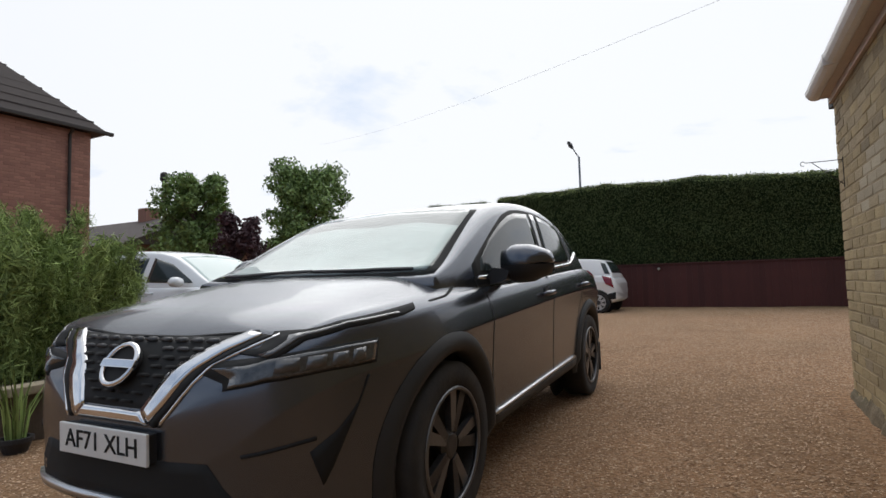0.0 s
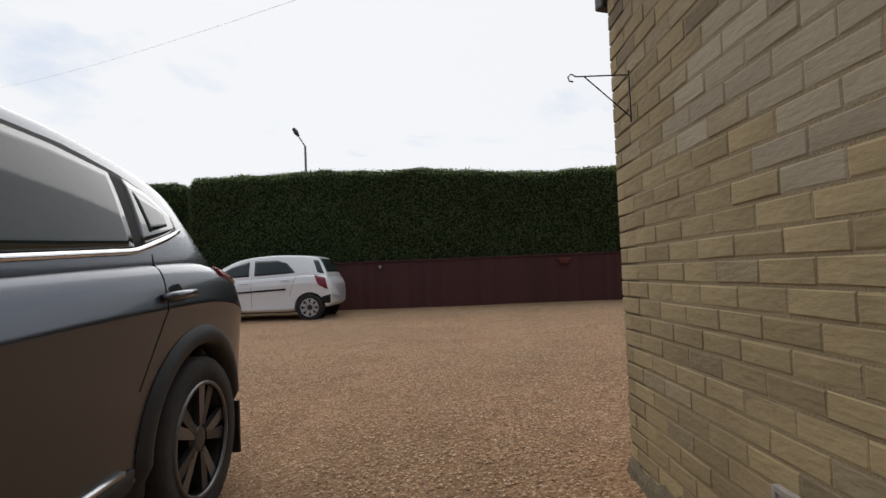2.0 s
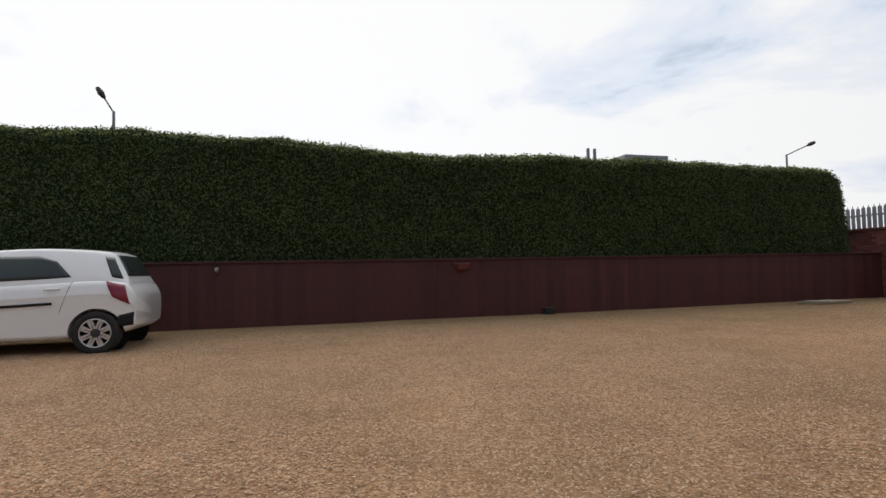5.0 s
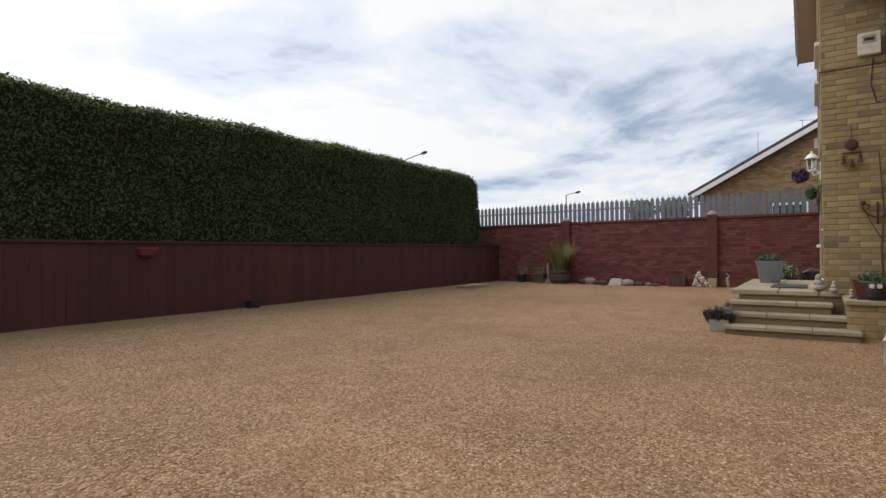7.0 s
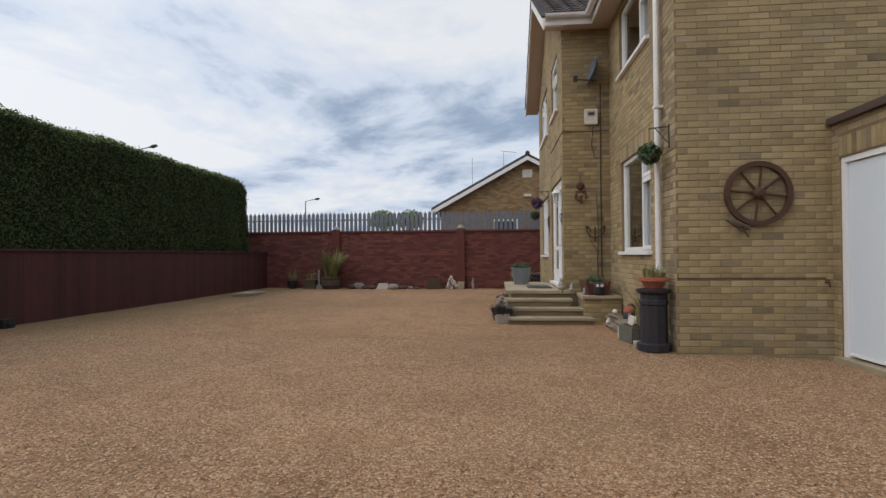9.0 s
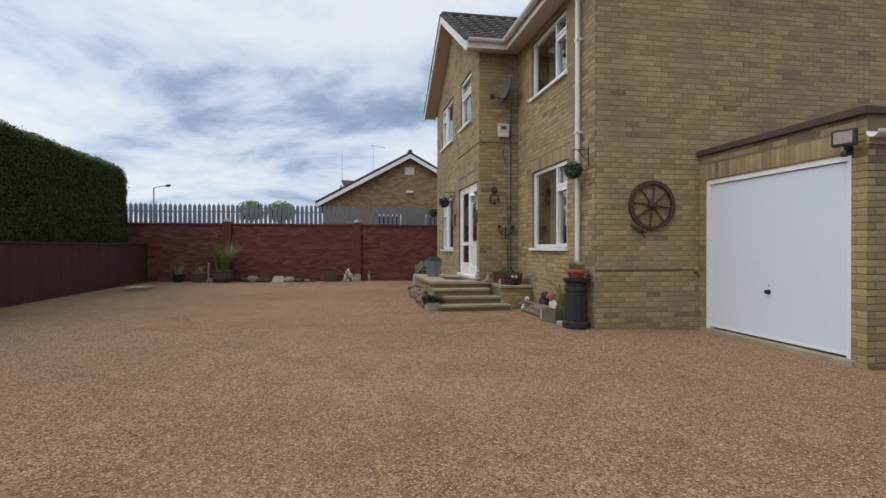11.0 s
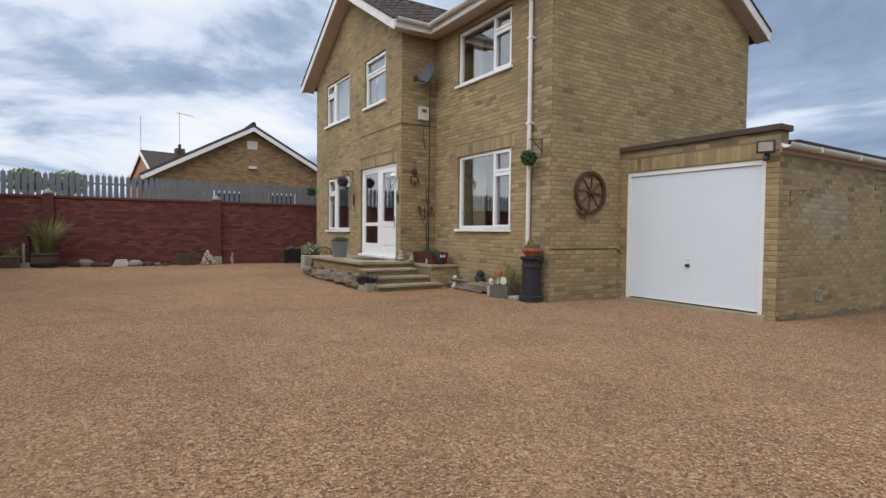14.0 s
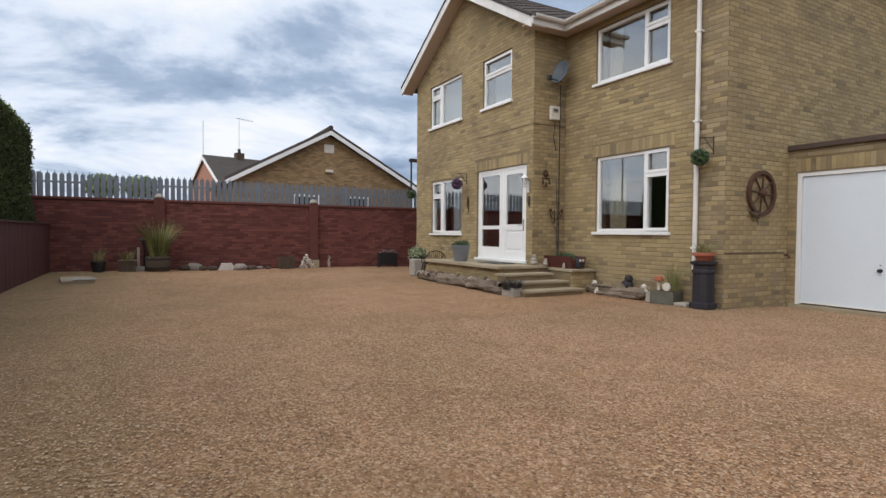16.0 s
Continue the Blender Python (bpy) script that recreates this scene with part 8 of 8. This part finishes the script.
part("body", boxed(-0.112, 0.12, -0.21, 0.22, 0, 0.33), bark, bmt)
rnd = random.Random(2)
k = 0
for row, nrow in enumerate([6, 5, 4, 3, 2, 1]):
    for i in range(nrow):
        bm = bmesh.new()
        bmesh.ops.create_icosphere(bm, subdivisions=2, radius=0.045 + rnd.uniform(-0.012, 0.008))
        st = thing("cobble", "white rounded cobble in a small heap", "stone", (14.78 - 0.02 * row + rnd.uniform(-0.03, 0.03), 10.45 - i * 0.085 - row * 0.03 + rnd.uniform(-0.018, 0.018), ground_z(14.8, 10.3) + 0.04 + row * 0.070), 0, "cobble heap")
        part("rock", bm, cobble_grey if (i + row) % 3 == 0 else white_stone, st, smooth=True)
qu = thing("stone_quoin", "pale square stone at the foot of the pier", "stone", (14.86, 9.97, ground_z(14.8, 10)))
part("block", boxed(-0.09, 0.06, -0.10, 0.12, 0, 0.24, 0.015), concrete, qu)
her = thing("heron_ornament", "slim grey heron garden ornament by the wall", "ornament", (14.72, 9.58, ground_z(14.7, 9.6)))
part("statue", tube(bmesh.new(), [(0, 0, 0), (0, 0.01, 0.14), (-0.02, 0.03, 0.24), (-0.02, -0.02, 0.33), (-0.02, 0.05, 0.38)], [0.02, 0.045, 0.03, 0.014, 0.01], 8), stone_grey, her)
orn = thing("iron_fire_basket", "ornate black iron fire basket against the wall", "fire basket", (14.78, 7.63, ground_z(14.8, 7.6)))
part("frame", frame_cells(bmesh.new(), (-0.03, 0.03, 0.06, 0.46), [], -0.34, 0.34), black_glaze, orn)
for k in range(8):
    part("bar", tube(bmesh.new(), [(-0.06, -0.3 + k * 0.086, 0.05), (-0.06, -0.3 + k * 0.086, 0.44)], 0.012, 6), dark_iron, orn)
part("crest", tube(bmesh.new(), [(-0.05, -0.3, 0.44), (-0.05, -0.15, 0.54), (-0.05, 0, 0.50), (-0.05, 0.15, 0.54), (-0.05, 0.3, 0.44)], 0.016, 6), galvanised, orn)
for y in (-0.3, 0.3):
    part("foot", boxed(-0.06, 0.06, y - 0.04, y + 0.04, 0, 0.07, 0.01), black_glaze, orn)


# ---- loose pebbles over the gravel ----
def pebbles(name, x0, x1, y0, y1, count, r0, r1, seed, avoid):
    r = np.random.default_rng(seed)
    x, y = r.uniform(x0, x1, count), r.uniform(y0, y1, count)
    keep = np.ones(count, bool)
    for a, b, c, d in avoid:
        keep &= ~((x > a) & (x < b) & (y > c) & (y < d))
    x, y = x[keep], y[keep]
    n = len(x)
    z = np.array([ground_z(a, b) for a, b in zip(x, y)])
    s = r.uniform(r0, r1, n)
    a = r.uniform(0, math.tau, n)
    f, g, h = s * r.uniform(0.9, 1.6, n), s * r.uniform(0.7, 1.1, n), s * r.uniform(0.45, 0.8, n)
    ca, sa = np.cos(a), np.sin(a)
    unit = np.array([(1, 0, 0), (0.3, 0.95, 0.1), (-0.9, 0.3, 0), (-0.2, -1, 0), (0.1, 0.1, 1), (0, 0, -0.6)])
    v = np.empty((n, 6, 3))
    for k, (p, q, w) in enumerate(unit + 0):
        lx, ly = p * f * r.uniform(0.8, 1.2, n), q * g * r.uniform(0.8, 1.2, n)
        v[:, k, 0], v[:, k, 1], v[:, k, 2] = x + lx * ca - ly * sa, y + lx * sa + ly * ca, z + 0.004 + w * h * 0.8 + h * 0.2
    tri = np.array([(0, 1, 4), (1, 2, 4), (2, 3, 4), (3, 0, 4), (1, 0, 5), (2, 1, 5), (3, 2, 5), (0, 3, 5)][:4])
    idx = (np.arange(n)[:, None, None] * 6 + tri[None]).reshape(-1)
    me = bpy.data.meshes.new(name)
    m = len(idx) // 3
    me.vertices.add(n * 6); me.loops.add(len(idx)); me.polygons.add(m)
    me.vertices.foreach_set("co", v.ravel())
    me.loops.foreach_set("vertex_index", idx)
    me.polygons.foreach_set("loop_start", np.arange(0, len(idx), 3))
    me.update(calc_edges=True)
    return tagged(link_mesh(name, me, pebble), "loose tan, ginger and grey gravel stones", "gravel", kind="stuff")


solid = [(GX, HX + 0.1, -5, GY + 0.1), (HX, PX + 0.2, 0, HY), (6.0, 10.3, 6.7, 8.8)]
pebbles("gravel_stones", -4.5, 4.5, 0.2, 15.5, 210000, 0.0035, 0.0085, 1, solid)
pebbles("gravel_stones", -9, 14.6, 5.0, 16.4, 120000, 0.0035, 0.0085, 2, solid)

# ---- bricks, last ----
lintel = [(LW[0] - 0.1, LW[1] + 0.1, LW[3], LW[3] + 0.225), (FD[0] - 0.1, FD[1] + 0.1, FD[3], FD[3] + 0.225)]
# side wall: darker bricks grow more frequent towards the top
brick_wall(wall_garage, (GX, 0, 0), (0, 1, 0), (-1, 0, 0), -0.5, GY, -0.225, 2.25, [], buff_brick, near=(1.75, GY, 0.55, 2.3), seed=11, darkish=lambda u, v: 0.65 * smooth_step(1.3, 2.1, v) + 0.06, proud=(0.001, 0.004), faded=(3.7, 1.42, 0.75, 0.32))
# garage front: weathered under the coping, darker at the foot
brick_wall(wall_garage_front, (0, GY, 0), (1, 0, 0), (0, 1, 0), GF, HX, -0.225, 2.52, [GD], buff_brick, near=(GF, HX, -0.3, 2.6), soldiers=[(GD[0] - 0.02, GD[1] + 0.02, GD[3] + 0.01, GD[3] + 0.225)], seed=12, darkish=lambda u, v: 0.85 * smooth_step(2.3, 2.4, v) + 0.5 * smooth_step(0.3, 0.0, v) + 0.12)
gable_top = lambda v: (HB if v < EAVE else HB + (v - EAVE) / RISE, HY if v < EAVE else HY - (v - EAVE) / RISE)
# gable: more of the darker bricks at the foot and near the garage
brick_wall(wall_gable, (HX, 0, 0), (0, 1, 0), (-1, 0, 0), HB, HY, -0.15, ridge_z, [], buff_brick, near=(5.15, HY, 0.0, 2.6), top=gable_top, seed=13, darkish=lambda u, v: 0.6 * smooth_step(0.45, 0.05, v) + 0.5 * smooth_step(5.7, 5.2, u) * smooth_step(0.9, 0.5, v) + 0.07)
brick_wall(wall_front, (0, HY, 0), (1, 0, 0), (0, 1, 0), HX, PX, -0.15, EAVE - 0.02, [LW, UW], buff_brick, near=(HX, PX, 0.3, 1.2), soldiers=lintel[:1], seed=14, darkish=lambda u, v: 0.75 * smooth_step(4.3, 4.1, u) + 0.35 * smooth_step(0.7, 0.2, v) + 0.10)
wing_limit = lambda v: (PX if v < EAVE else PX + (v - EAVE) / RISE, PE if v < EAVE else PE - (v - EAVE) / RISE)
brick_wall(wall_wing, (0, PY, 0), (1, 0, 0), (0, 1, 0), PX, PE, -0.15, wing_top, [W1, W2, WL, FD], buff_brick, near=(PX, PE, 0.5, 1.1), top=wing_limit, soldiers=lintel[1:], seed=15, darkish=lambda u, v: 0.10)
# return wall: more of the darker bricks towards the inner corner
brick_wall(wall_return, (PX, 0, 0), (0, 1, 0), (-1, 0, 0), HY, PY, 0.0, EAVE - 0.02, [], buff_brick, near=(HY, PY, 0.4, 3.5), seed=16, darkish=lambda u, v: 0.55 * smooth_step(7.3, 6.9, u) + 0.1)
brick_wall(wall_end, (EX, 0, 0), (0, 1, 0), (-1, 0, 0), 2.0, 18.2, -0.075, 1.90, [], red_brick, near=(9.0, 13.5, 0.5, 1.2), seed=17)
brick_wall(bpy.data.objects["terrace_base"], (0, 8.55, 0), (1, 0, 0), (0, 1, 0), 7.02, 10.05, -0.01, 0.44, [], buff_brick, near=(7, 10.1, -0.1, 0.5), seed=18)
brick_wall(bpy.data.objects["terrace_side"], (6.35, 0, 0), (0, 1, 0), (-1, 0, 0), HY + 0.02, 7.40, -0.05, 0.40, [], buff_brick, near=(6, 8, -0.1, 0.5), seed=19)
flashing = thing("trim_flashing", "thin dark flashing line across the brickwork", "trim", kind="structure")
part("return_strip", boxed(PX - 0.016, PX - 0.006, HY + 0.01, PY + 0.012, 3.345, 3.357), coping_dark, flashing)
part("front_strip", boxed(PX - 0.016, 9.45, PY + 0.006, PY + 0.014, 3.345, 3.355), coping_dark, flashing)
part("gable_strip", boxed(HX - 0.016, HX - 0.006, 5.2, HY, 0.842, 0.853), coping_dark, flashing)

# cement haunch, dirty and uneven, along the foot of the garage wall
rnd = random.Random(77)
bm = bmesh.new()
rows = []
for k in range(76):
    y = -0.4 + k * 0.0733
    g = ground_z(GX, y)
    h, d = 0.045 + 0.05 * rnd.random() + 0.015 * math.sin(k * 0.31), 0.006 + 0.012 * rnd.random()
    rows.append([bm.verts.new(p) for p in ((GX - d - 0.02 - 0.02 * rnd.random(), y, g - 0.03), (GX - d - 0.012, y, g + h * 0.55), (GX - 0.003, y, g + h), (GX + 0.03, y, g + h))])
for a, b in zip(rows, rows[1:]):
    for k in range(3):
        bm.faces.new((a[k], b[k], b[k + 1], a[k + 1]))
askew(tagged(part("trim_haunch", bm, haunch_cement), "rough dirty cement haunch along the wall foot", "trim", kind="structure"))
